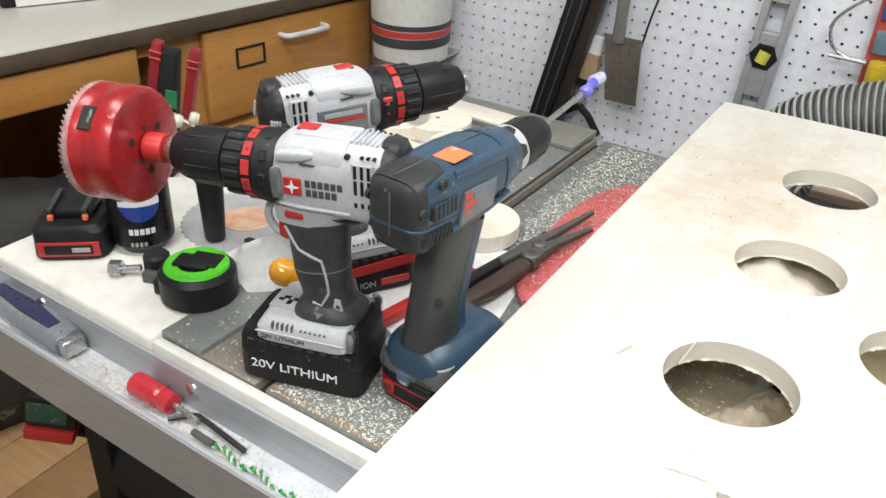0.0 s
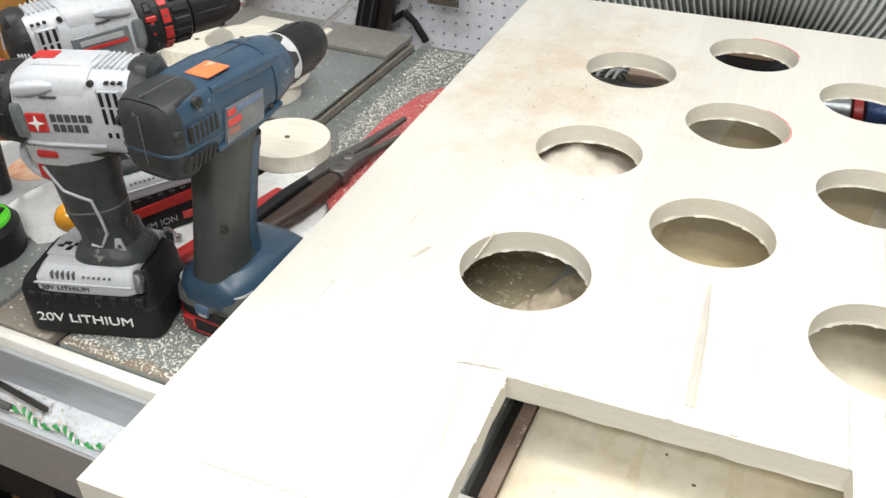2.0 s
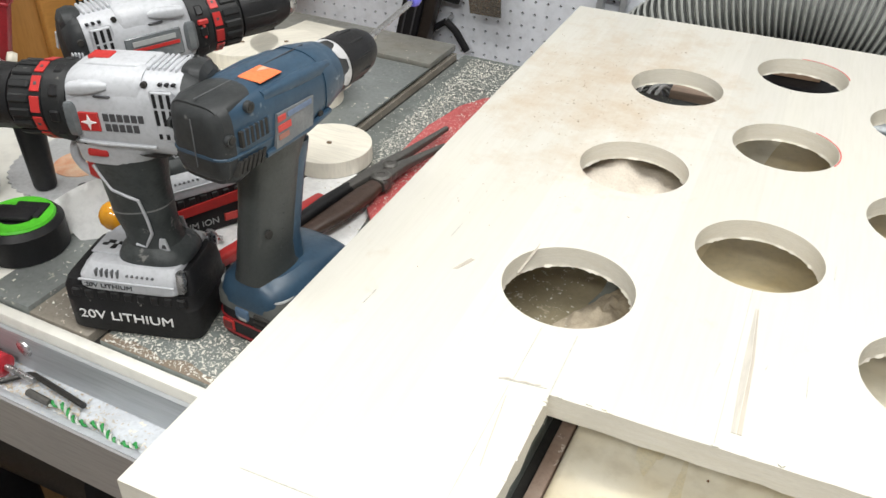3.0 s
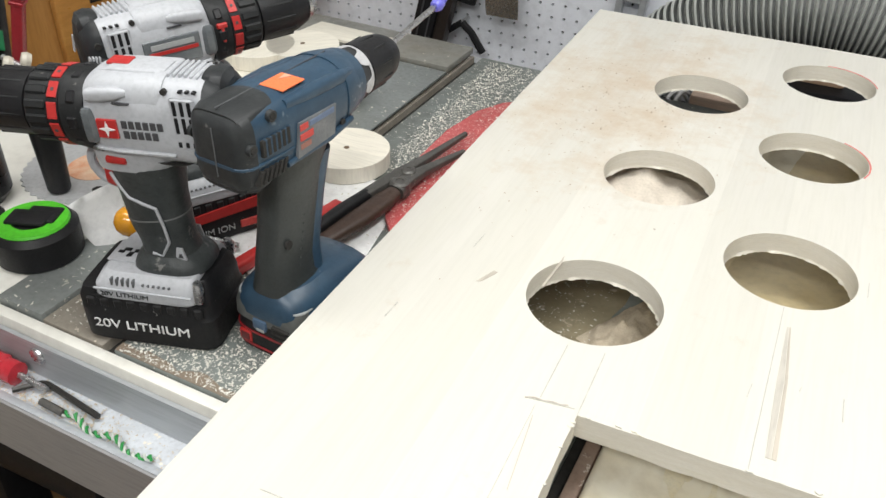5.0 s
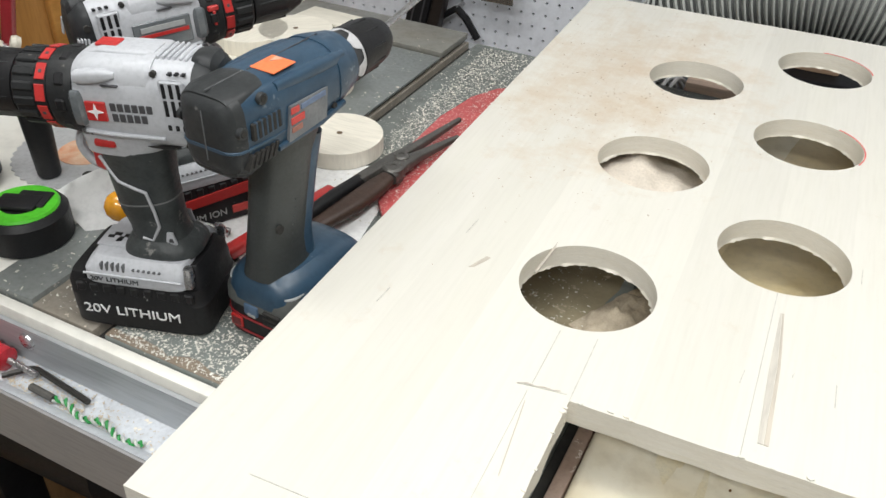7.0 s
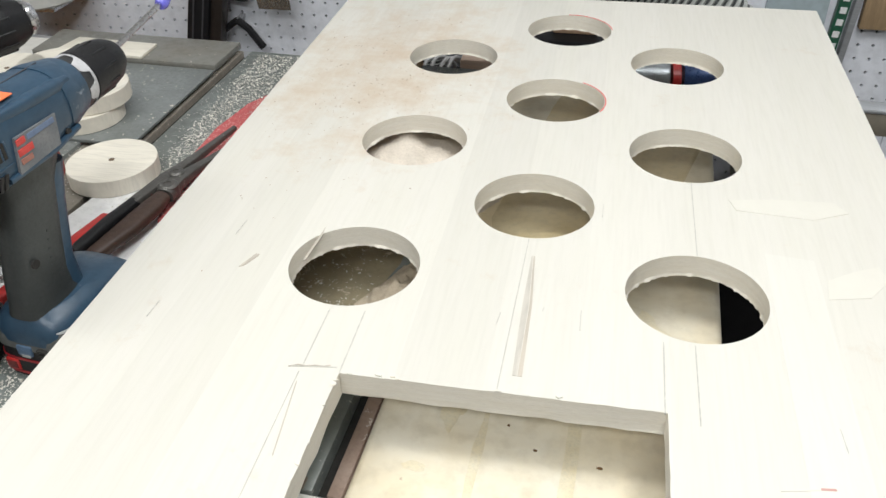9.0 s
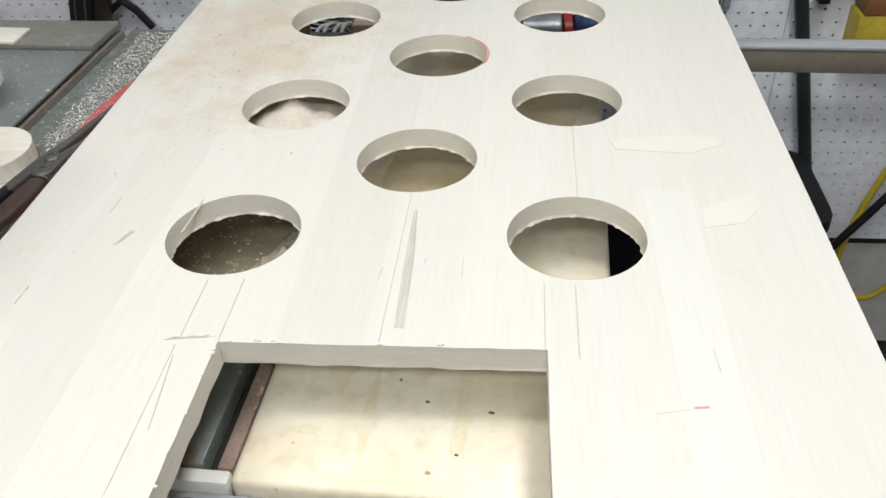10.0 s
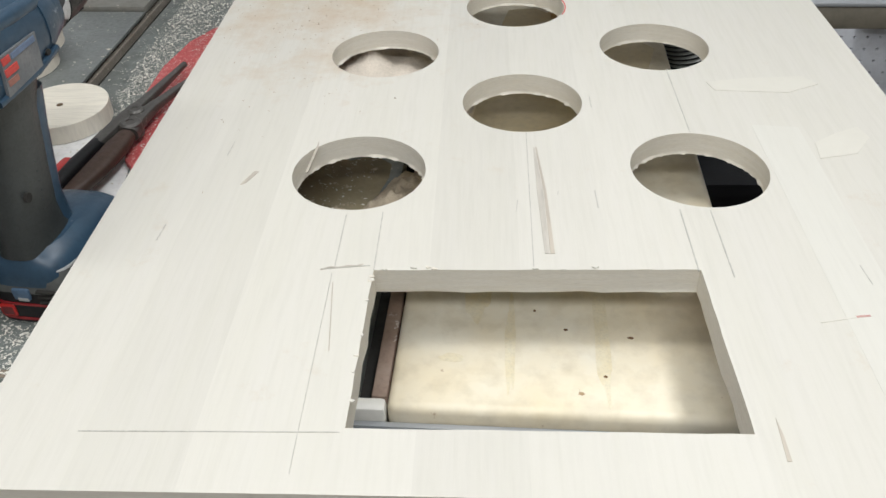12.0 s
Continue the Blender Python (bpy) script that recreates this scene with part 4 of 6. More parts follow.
part("black_cord", tube(smooth_line([(1.16, 1.19, 0.55), (1.07, 1.185, 0.40), (1.00, 1.18, 0.28), (0.985, 1.18, 0.16), (1.02, 1.19, 0.05)], 10), 0.008, 10), BLACK, cord, "black cord")
part("peg", tube([(1.12, 1.195, 0.62), (1.12, 1.235, 0.62)], 0.004, 8), STEEL, cord)

# ---- drills ----
WORN_BLUE = mat("worn_blue_shell", (0.034, 0.073, 0.118), 0.36, tint=(0.022, 0.050, 0.085), scale=22, spots=(0.24, 0.28, 0.32), spot_scale=28, spot_at=0.645, bump=0.08)
CAP_RUBBER = mat("scuffed_rubber", (0.042, 0.045, 0.046), 0.45, tint=(0.022, 0.024, 0.026), scale=20, spots=(0.19, 0.19, 0.18), spot_scale=34, spot_at=0.63, bump=0.2, spec=0.3)
ORANGE = mat("orange_sticker", (0.85, 0.20, 0.07), 0.5, scale=50, amount=0.1)
GROOVE_GREY = mat("scuffed_groove", (0.13, 0.135, 0.14), 0.5, scale=60)
LABEL_GREY = mat("grey_label", (0.40, 0.41, 0.41), 0.35, scale=40, amount=0.15)


def side_slab(points, y0, y1, m):
    """An outline in x, z with a thickness along y, placed by m."""
    return slab(points, y0, y1, 0, m @ Matrix(((1, 0, 0, 0), (0, 0, 1, 0), (0, 1, 0, 0), (0, 0, 0, 1))))


LENS_GREY = mat("clear_grey_lens", (0.16, 0.175, 0.185), 0.2, scale=60, amount=0.3, coat=0.3)
DUSTY_BLACK = mat("dusty_black", (0.015, 0.015, 0.016), 0.5, scale=40, amount=0.3, spots=(0.32, 0.31, 0.29), spot_scale=120, spot_at=0.675, bump=0.2, spec=0.3)
PALE_GROOVE = mat("pale_groove", (0.20, 0.205, 0.205), 0.5)
SLOT_GREY = mat("slot_grey", (0.13, 0.135, 0.14), 0.5)


def white_drill(name, label, m, side, tilt):
    """Light grey hammer drill with black chuck on a slide battery. x forward, axis 0.193 above the table; side: the side that carries the print."""
    d = thing(name, label, "drill", m)
    A = pose(0, 0, 0.193, 0, tilt, 0)          # the barrel
    part("shell", loft([(-0.067, 0, 0.000, 0.0268, 0.0312, 3.2), (-0.052, 0, 0.000, 0.0285, 0.0325, 3.2), (-0.02, 0, 0.0, 0.0288, 0.0325, 3.0), (0.010, 0, 0.0, 0.0282, 0.0315, 2.8), (0.018, 0, -0.001, 0.0268, 0.0295, 2.6), (0.023, 0, -0.001, 0.0245, 0.027, 2.4)], "x", 44, A), SHELL, d, "light grey plastic shell")
    # raised saddle over the top with a stepped lower edge
    part("top_panel", loft([(-0.036, 0, 0.0125, 0.0255, 0.0205, 3.4), (-0.033, 0, 0.0125, 0.0272, 0.0218, 3.4), (0.004, 0, 0.0125, 0.0272, 0.0215, 3.3), (0.017, 0, 0.0120, 0.0258, 0.0195, 3.0), (0.0215, 0, 0.0115, 0.0238, 0.0175, 2.8)], "x", 40, A), SHELL, d)
    part("top_ridge", loft([(-0.034, 0, 0.0315, 0.010, 0.0030, 4), (-0.029, 0, 0.0322, 0.0135, 0.0036, 4), (0.004, 0, 0.0322, 0.0130, 0.0036, 4), (0.018, 0, 0.0285, 0.009, 0.003, 4)], "x", 20, A), SHELL, d)
    part("top_badge", box(-0.0065, 0.0095, -0.006, 0.006, 0.0345, 0.0368, 0.0006, 1, A), RED, d, "red badge on the top")
    part("rear_cap", loft([(-0.0785, 0, -0.002, 0.016, 0.020, 2.6), (-0.0765, 0, -0.002, 0.022, 0.026, 2.8), (-0.0725, 0, -0.001, 0.0262, 0.0302, 3), (-0.0672, 0, 0.000, 0.0278, 0.0322, 3.2), (-0.0640, 0, 0.0, 0.0286, 0.0326, 3.2)], "x", 40, A), CAP_RUBBER, d, "scuffed dark rubber end cap")
    part("cap_lobe", loft([(-0.0770, 0, 0.0215, 0.009, 0.007, 2.6), (-0.0735, 0, 0.0245, 0.0135, 0.0095, 2.8), (-0.0665, 0, 0.0255, 0.0150, 0.0100, 2.8), (-0.0600, 0, 0.0255, 0.0130, 0.0085, 2.6), (-0.0585, 0, 0.0255, 0.009, 0.006, 2.4)], "x", 24, A), CAP_RUBBER, d)
    for sg in (-1, 1):
        part("cap_lobe", loft([(-0.0765, sg * 0.0180, -0.008, 0.006, 0.012, 2.6), (-0.0720, sg * 0.0215, -0.009, 0.0085, 0.0165, 2.8), (-0.0640, sg * 0.0225, -0.010, 0.0082, 0.0170, 2.8), (-0.0580, sg * 0.0220, -0.014, 0.0076, 0.0125, 2.6)], "x", 24, A), CAP_RUBBER, d)
        for k in range(4):
            part("cap_ridge", box(-0.0775 + 0.0024 * k, -0.0762 + 0.0024 * k, *sorted((sg * 0.0245, sg * 0.0300)), -0.019 + 0.001 * k, -0.005, 0.0005, 1, A @ pose(0, 0, 0, 0, 10, 0)), SHELL, d)
        part("cap_screw", lathe([(0, 0), (0, 0.0026), (0.003, 0.0026), (0.003, 0)], 12, A @ Matrix.Translation((-0.0685, sg * 0.0262, 0.0150)) @ pose(0, 0, 0, 0, 0, 90 * sg), False), DARK_GAP, d)
    part("gear_housing", loft([(0.0232, 0, -0.001, 0.0258, 0.0285, 2.4), (0.027, 0, -0.001, 0.0278, 0.0296, 2.3), (0.0400, 0, 0, 0.0280, 0.0288, 2.1)], "x", 40, A), RUBBER, d, "black gear housing")
    for k in range(10):
        a = 2 * math.pi * (k + 0.5) / 10
        part("gear_lug", box(0.0275, 0.0345, -0.0045, 0.0045, 0.0270, 0.0300, 0.0012, 1, A @ Matrix.Rotation(a, 4, "X")), BLACK, d)
    part("clutch_ring", lathe([(0.0402, 0.0262), (0.0406, 0.0283), (0.0495, 0.0280), (0.0500, 0.0262)], 44, A), BLACK, d, "black clutch ring")
    for k in range(12):
        a = 2 * math.pi * (k + 0.5) / 12
        part("red_tick", box(0.0416, 0.0486, -0.0058, 0.0058, 0.0274, 0.0287, 0.0003, 1, A @ Matrix.Rotation(a, 4, "X")), RED, d)
        if k % 3:
            part("tick_mark", box(0.0440, 0.0462, -0.0012, 0.0012, 0.0280, 0.0290, 0.0001, 1, A @ Matrix.Rotation(a, 4, "X")), DARK_PRINT, d)
    part("clutch_body", lathe([(0.0502, 0.0258), (0.066, 0.0258), (0.068, 0.0246), (0.0688, 0.0226)], 40, A), RUBBER, d)
    for k in range(16):
        a = 2 * math.pi * k / 16
        part("clutch_rib", box(0.0512, 0.0668, -0.0032, 0.0032, 0.0248, 0.0276, 0.0011, 1, A @ Matrix.Rotation(a, 4, "X")), RUBBER, d)
    chuck = part("chuck", lathe([(0.0690, 0.0220), (0.0700, 0.0240), (0.0980, 0.0234), (0.0990, 0.0229), (0.1080, 0.0205), (0.1170, 0.0165), (0.1180, 0.013)], 48, A), BLACK, d, "black keyless chuck")
    for k in range(12):
        a = 2 * math.pi * k / 12
        part("chuck_rib", box(0.0735, 0.1010, -0.0010, 0.0010, 0.0222, 0.0241, 0.0005, 1, A @ Matrix.Rotation(a, 4, "X")), RUBBER, chuck)
    part("nose", lathe([(0.1182, 0.0140), (0.1182, 0.0155), (0.1215, 0.0150), (0.1270, 0.0105), (0.1270, 0.006)], 28, A), STEEL, d, "bright steel nose")
    # vents, fins and print
    for sg in (-1, 1):
        part("vent_panel", box(-0.0602, -0.0425, *sorted((sg * 0.0265, sg * 0.0290)), -0.0145, 0.0240, 0.0016, 1, A), SHELL, d)
        for zz, hh in ((0.0165, 0.0052), (0.0040, 0.0058), (-0.0100, 0.0020)):
            for k in range(3):
                x = -0.0458 - 0.0053 * k
                part("vent", box(x - 0.0013, x + 0.0013, *sorted((sg * 0.0270, sg * 0.0296)), zz - hh, zz + hh, 0.0004, 1, A), BLACK, d)
        for k in range(3):
            x = -0.0500 - 0.0048 * k
            part("vent", box(x - 0.0013, x + 0.0013, *sorted((sg * 0.0225, sg * 0.0262)), 0.0262, 0.0278, 0.0003, 1, A), BLACK, d)
        part("side_lens", loft([(0.0140, sg * 0.0240, -0.0020, 0.0036, 0.0110, 3), (0.0170, sg * 0.0262, -0.0020, 0.0036, 0.0130, 3), (0.0225, sg * 0.0258, -0.0020, 0.0036, 0.0128, 3), (0.0250, sg * 0.0240, -0.0020, 0.0030, 0.0110, 3)], "x", 18, A), LENS_GREY, d, "grey moulded side insert")
        part("shell_fin", loft([(-0.0120, sg * 0.0252, 0.0235, 0.0020, 0.0022, 3), (-0.0050, sg * 0.0262, 0.0235, 0.0042, 0.0042, 3), (0.0080, sg * 0.0262, 0.0220, 0.0046, 0.0052, 3), (0.0170, sg * 0.0250, 0.0205, 0.0042, 0.0042, 3)], "x", 16, A), SHELL, d)
        part("seam", box(-0.0135, -0.0015, *sorted((sg * 0.0268, sg * 0.0292)), 0.0166, 0.0174, 0, 1, A), DARK_PRINT, d)
        part("screw", lathe([(0, 0), (0, 0.0022), (0.003, 0.0022), (0.003, 0)], 10, A @ Matrix.Translation((-0.0385, sg * 0.0230, 0.0262)) @ pose(0, 0, 0, 0, 0, 90 * sg), False), DARK_GAP, d)
        part("lower_rim", loft([(-0.040, sg * 0.0255, -0.0200, 0.0030, 0.0014, 3), (0.000, sg * 0.0262, -0.0195, 0.0030, 0.0014, 3), (0.018, sg * 0.0245, -0.0190, 0.0028, 0.0014, 3)], "x", 12, A), SHELL, d)
    y0, y1 = sorted((side * 0.0280, side * 0.0300))
    if side > 0:
        part("badge", box(-0.0020, 0.0125, y0, y1, -0.0090, 0.0050, 0.0004, 1, A), RED, d, "red square badge")
        star = [(0.0052 + r * math.cos(a), -0.002 + r * math.sin(a)) for k in range(8) for r, a in (((0.0060, math.pi / 4 * k) if k % 2 == 0 else (0.0018, math.pi / 4 * k)),)]
        part("badge_star", side_slab(star, y1, y1 + 0.0006, A), WHITE, d, "white star")
        for row, zz in enumerate((0.0018, -0.0058)):
            for k in range(6 if row == 0 else 5):
                x = -0.0072 - 0.0052 * k - 0.0004 * row
                part("print_bar", box(x - 0.0020, x + 0.0020, y1 - 0.0016, y1 - 0.0006, zz - 0.0029, zz + 0.0029, 0.0003, 1, A), DARK_PRINT, d)
    else:
        part("label_plate", box(-0.036, 0.0110, y0, y1, -0.0130, 0.0095, 0.0006, 1, A), LENS_GREY, d, "grey label")
        part("print_bar", box(-0.032, 0.0085, y0 - 0.0008, y0 + 0.0003, -0.0030, -0.0002, 0, 1, A), RED, d)
        part("print_bar", box(-0.030, 0.0060, y0 - 0.0008, y0 + 0.0003, 0.0018, 0.0060, 0, 1, A), LABEL_GREY, d)
        hm = box(0.0305, 0.0330, -0.0296, -0.0265, -0.0060, 0.0060, 0.0004, 1, A)
        box(0.0270, 0.0362, -0.0297, -0.0266, 0.0060, 0.0105, 0.0008, 1, A, hm)
        part("hammer_mark", hm, RED, d, "red hammer sign")
    for k in range(6):
        part("top_rib", box(-0.0585 + 0.0040 * k, -0.0563 + 0.0040 * k, -0.013, 0.013, 0.0300, 0.0345 if k > 1 else 0.0335, 0.0008, 1, A), SHELL, d)
    # skirt of the shell, grip, trigger
    part("shell_skirt", loft([(0.152, 0, 0.004, 0.0205, 0.027, 3), (0.160, 0, -0.002, 0.0228, 0.034, 3), (0.172, 0, -0.006, 0.0250, 0.039, 3)], "z", 32), SHELL, d)
    part("skirt_gap", loft([(0.1600, 0, -0.030, 0.0180, 0.0150, 3), (0.1640, 0, -0.032, 0.0238, 0.0170, 3)], "z", 20), DARK_GAP, d)
    hnd = [(0.162, 0, -0.004, 0.0222, 0.027, 2.8), (0.150, 0, -0.003, 0.0200, 0.0265, 2.6), (0.126, 0, -0.003, 0.0178, 0.0248, 2.5), (0.100, 0, -0.005, 0.0170, 0.0238, 2.4), (0.086, 0, -0.008, 0.0172, 0.0215, 2.4), (0.078, 0, -0.010, 0.0190, 0.0220, 2.5), (0.0735, 0, -0.011, 0.0240, 0.0270, 2.8), (0.0680, 0, -0.0115, 0.0262, 0.0300, 3.0), (0.0650, 0, -0.0115, 0.0265, 0.0305, 3.0)]
    part("grip", loft(list(reversed(hnd)), "z", 36), GREY_RUBBER, d, "scuffed dark rubber grip")
    for zz in (0.126, 0.1085):
        part("grip_line", loft([(-0.0006, 0, 0, 0.0176, 0.0246, 2.4), (0.0006, 0, 0, 0.0176, 0.0246, 2.4)], "z", 32, pose(-0.0035 if zz > 0.12 else -0.0045, 0, zz, 0, 9, 0)), PALE_GROOVE, d)
    for sg in (-1, 1):
        part("trim_line", tube([(0.0215, sg * 0.0130, 0.146), (0.0150, sg * 0.0160, 0.138), (0.0085, sg * 0.0172, 0.1285), (-0.0030, sg * 0.0184, 0.1245), (-0.0115, sg * 0.0182, 0.1215), (-0.0150, sg * 0.0176, 0.1050), (-0.0165, sg * 0.0172, 0.0915), (-0.0100, sg * 0.0178, 0.0790), (-0.0020, sg * 0.0180, 0.0805)], 0.0013, 6), SHELL, d, "light grey trim line")
        part("grip_emblem", side_slab([(-0.0285, 0.0765), (-0.0195, 0.0765), (-0.0215, 0.0870), (-0.0260, 0.0870)], sg * 0.0168 - 0.0008, sg * 0.0168 + 0.0008, Matrix()), SHELL, d)
        part("emblem_mark", side_slab([(-0.0262, 0.0785), (-0.0222, 0.0785), (-0.0232, 0.0820), (-0.0252, 0.0820)], sg * 0.0174 - 0.0006, sg * 0.0174 + 0.0006, Matrix()), DARK_PRINT, d)
    part("trigger", loft([(0.018, 0, 0.140, 0.006, 0.011, 3), (0.026, 0, 0.139, 0.006, 0.012, 3), (0.031, 0, 0.138, 0.005, 0.009, 3)], "x", 18), RED, d, "red trigger")
    part("direction_switch", box(0.000, 0.016, -0.0250, 0.0250, 0.1600, 0.1660, 0.002), RED, d)
    part("lamp_bezel", loft([(0.013, 0, 0.170, 0.0235, 0.0035, 3), (0.024, 0, 0.170, 0.0225, 0.0035, 3)], "x", 18), STEEL, d)
    part("guard", tube(smooth_line([(0.034, 0, 0.162), (0.041, 0, 0.154), (0.042, 0, 0.144), (0.036, 0, 0.134), (0.025, 0, 0.129), (0.014, 0, 0.127)], 5), 0.0034, 10), SHELL, d)
    # base plate and battery
    part("base_plate", loft([(0.0452, 0, 0.003, 0.0360, 0.0410, 9), (0.0470, 0, 0.003, 0.0368, 0.0425, 9), (0.0560, 0, 0.003, 0.0362, 0.0420, 9), (0.0630, 0, 0.001, 0.0325, 0.0400, 8), (0.0665, 0, 0.0, 0.0285, 0.0375, 7)], "z", 44), SHELL, d, "light grey base")
    for sg in (-1, 1):
        for k in range(5):
            part("base_slot", box(0.0270 - 0.0044 * k, 0.0288 - 0.0044 * k, *sorted((sg * 0.0315, sg * 0.0358)), 0.0575, 0.0640, 0.0005, 1), SLOT_GREY, d)
        for k in range(6):
            part("base_nick", box(0.0015 - 0.0042 * k, 0.0035 - 0.0042 * k, *sorted((sg * 0.0320, sg * 0.0352)), 0.0595, 0.0612, 0.0003, 1), SLOT_GREY, d)
        part("base_step", box(-0.036, 0.0430, *sorted((sg * 0.0355, sg * 0.0374)), 0.0535, 0.0552, 0.0004, 1), SHELL, d)
        part("silver_clip", loft([(0.050, sg * 0.0330, -0.0410, 0.0036, 0.0032, 3), (0.060, sg * 0.0325, -0.0415, 0.0040, 0.0036, 3), (0.066, sg * 0.0300, -0.0400, 0.0034, 0.0030, 3)], "z", 14), STEEL, d, "bright metal clip")
    part("base_panel", box(0.0160, 0.0400, -0.012, 0.016, 0.0660, 0.0676, 0.001), SHELL, d)
    for bx, by, bw, bh in ((0.0180, 0.000, 0.005, 0.004), (0.0225, 0.004, 0.004, 0.006), (0.0260, -0.001, 0.006, 0.004), (0.0305, 0.003, 0.005, 0.0035), (0.0240, 0.0075, 0.003, 0.003)):
        part("base_mark", box(bx, bx + bw, by, by + bh, 0.0674, 0.0681, 0.0002), BLACK, d)
    bat = part("battery", loft([(0.0, 0, 0.006, 0.0330, 0.0530, 7), (0.003, 0, 0.006, 0.0366, 0.0570, 7), (0.031, 0, 0.006, 0.0372, 0.0575, 7), (0.0335, 0, 0.006, 0.0360, 0.0560, 7), (0.0450, 0, 0.006, 0.0352, 0.0550, 7)], "z", 44), DUSTY_BLACK, d, "dusty black slide battery")
    for k in range(9):
        part("battery_rib", box(-0.0430 + 0.011 * k, -0.0355 + 0.011 * k, -0.0366, 0.0366, 0.0350, 0.0435, 0.0012, 1), DUSTY_BLACK, bat)
    part("latch", loft([(0.0320, 0, 0.0520, 0.0345, 0.0095, 5), (0.0430, 0, 0.0520, 0.0345, 0.0095, 5), (0.0505, 0, 0.0505, 0.0325, 0.0075, 5)], "z", 24), DUSTY_BLACK, bat)
    part("rear_block", loft([(0.0452, 0, -0.0410, 0.0300, 0.0085, 5), (0.0560, 0, -0.0400, 0.0275, 0.0080, 5), (0.0630, 0, -0.0385, 0.0225, 0.0060, 4)], "z", 28), BLACK, bat)
    if side < 0:
        part("red_stripe", side_slab([(-0.046, 0.0235), (0.058, 0.0300), (0.058, 0.0410), (-0.046, 0.0320)], -0.0385, -0.0364, Matrix()), RED, bat, "glossy red stripe")
        part("red_stripe", box(0.0215, 0.0520, -0.0384, -0.0364, 0.0095, 0.0175, 0.0006, 1), DULL_RED, bat)
        words("voltage", "LITHIUM ION", 0.0095, LABEL_GREY, bat, Matrix.Translation((-0.0120, -0.0376, 0.0128)) @ pose(0, 0, 0, 90, 0, 0), 1.0)
    else:
        words("voltage", "20V LITHIUM", 0.0118, WHITE, bat, Matrix.Translation((0.0093, 0.0374, 0.0195)) @ pose(0, 0, 0, 90, 0, 180), 1.20)
        words("voltage", "20V LITHIUM", 0.0056, GREY_RUBBER, d, Matrix.Translation((0.0185, 0.0369, 0.0500)) @ pose(0, 0, 0, 90, 0, 180), 1.25)
    return d


DRILL_A = pose(-0.150, 0.197, T, 0, 0, math.degrees(math.atan2(-0.208, -0.978)) + 3.5)
white_drill("cordless_drill", "light grey cordless hammer drill carrying a red hole saw", DRILL_A, 1, 1.5)
white_drill("cordless_drill", "light grey cordless hammer drill with an empty chuck", pose(-0.2184, 0.3244, T, 0, 0, 58), -1, -3.5)

# hole saw in the chuck of the first drill
hole_saw = thing("hole_saw", "worn red hole saw clamped in a drill chuck", "hole saw", DRILL_A @ pose(0, 0, 0.193, 0, 1.5, 0))
part("arbor", lathe([(0.1272, 0.006), (0.1290, 0.0062), (0.1300, 0.0118), (0.1310, 0.0122), (0.1460, 0.0122), (0.1475, 0.011)], 24), RED, hole_saw, "bright red arbor nut")
prof = [(0.149, 0.0), (0.149, 0.0425), (0.1505, 0.0465), (0.1545, 0.0482), (0.168, 0.0482), (0.169, 0.0477), (0.180, 0.0477), (0.181, 0.0482), (0.1915, 0.0482), (0.1915, 0.0464), (0.154, 0.0464), (0.153, 0.0)]
part("cup", lathe(prof, 64, None, False), SAW_RED, hole_saw, "red enamelled cup scratched by use")
teeth = bmesh.new()
for k in range(64):
    a0, a1 = 2 * math.pi * k / 64, 2 * math.pi * (k + 1) / 64
    vs = []
    for r in (0.0466, 0.0485):
        vs += [teeth.verts.new((0.1914, r * math.cos(a0), r * math.sin(a0))), teeth.verts.new((0.1914, r * math.cos(a1), r * math.sin(a1))), teeth.verts.new((0.1953, r * math.cos(a1), r * math.sin(a1)))]
    teeth.faces.new((vs[0], vs[1], vs[2]))
    teeth.faces.new((vs[5], vs[4], vs[3]))
    teeth.faces.new((vs[0], vs[2], vs[5], vs[3]))
    teeth.faces.new((vs[1], vs[4], vs[5], vs[2]))
part("worn_rim", lathe([(0.1870, 0.0480), (0.1870, 0.0486), (0.1916, 0.0486), (0.1916, 0.0480)], 64, None, False), mat("bare_rim", (0.60, 0.46, 0.45), 0.4, 0.3, tint=(0.45, 0.12, 0.12), scale=60), hole_saw, "worn pale rim")
part("teeth", teeth, mat("pale_teeth", (0.42, 0.33, 0.32), 0.4, 0.5, scale=60, amount=0.3), hole_saw, "steel saw teeth")
for k, (r, rr) in enumerate(((0.021, 0.0034), (0.016, 0.0022), (0.021, 0.0034), (0.017, 0.0022), (0.021, 0.0034), (0.016, 0.0022))):
    a = math.pi / 3 * k + 0.5
    part("pin_hole", lathe([(0.1482, 0), (0.1482, rr), (0.1495, rr), (0.1495, 0)], 14, Matrix.Translation((0, r * math.cos(a), r * math.sin(a))), False), DARK_GAP, hole_saw)
for a in (1.25, 3.4, 5.5):
    slot = part("slot", box(0.168, 0.180, -0.0100, 0.0100, 0.0462, 0.0484, 0.0004, 1, Matrix.Rotation(a, 4, "X")), DARK_GAP, hole_saw, "dark slot in the cup")
    part("slot_glint", box(0.1705, 0.1730, -0.0070, 0.0040, 0.0480, 0.0487, 0.0002, 1, Matrix.Rotation(a, 4, "X")), STEEL, slot)
part("pilot_bit", tube([(0.152, 0, 0), (0.205, 0, 0)], 0.0032, 10), STEEL, hole_saw)


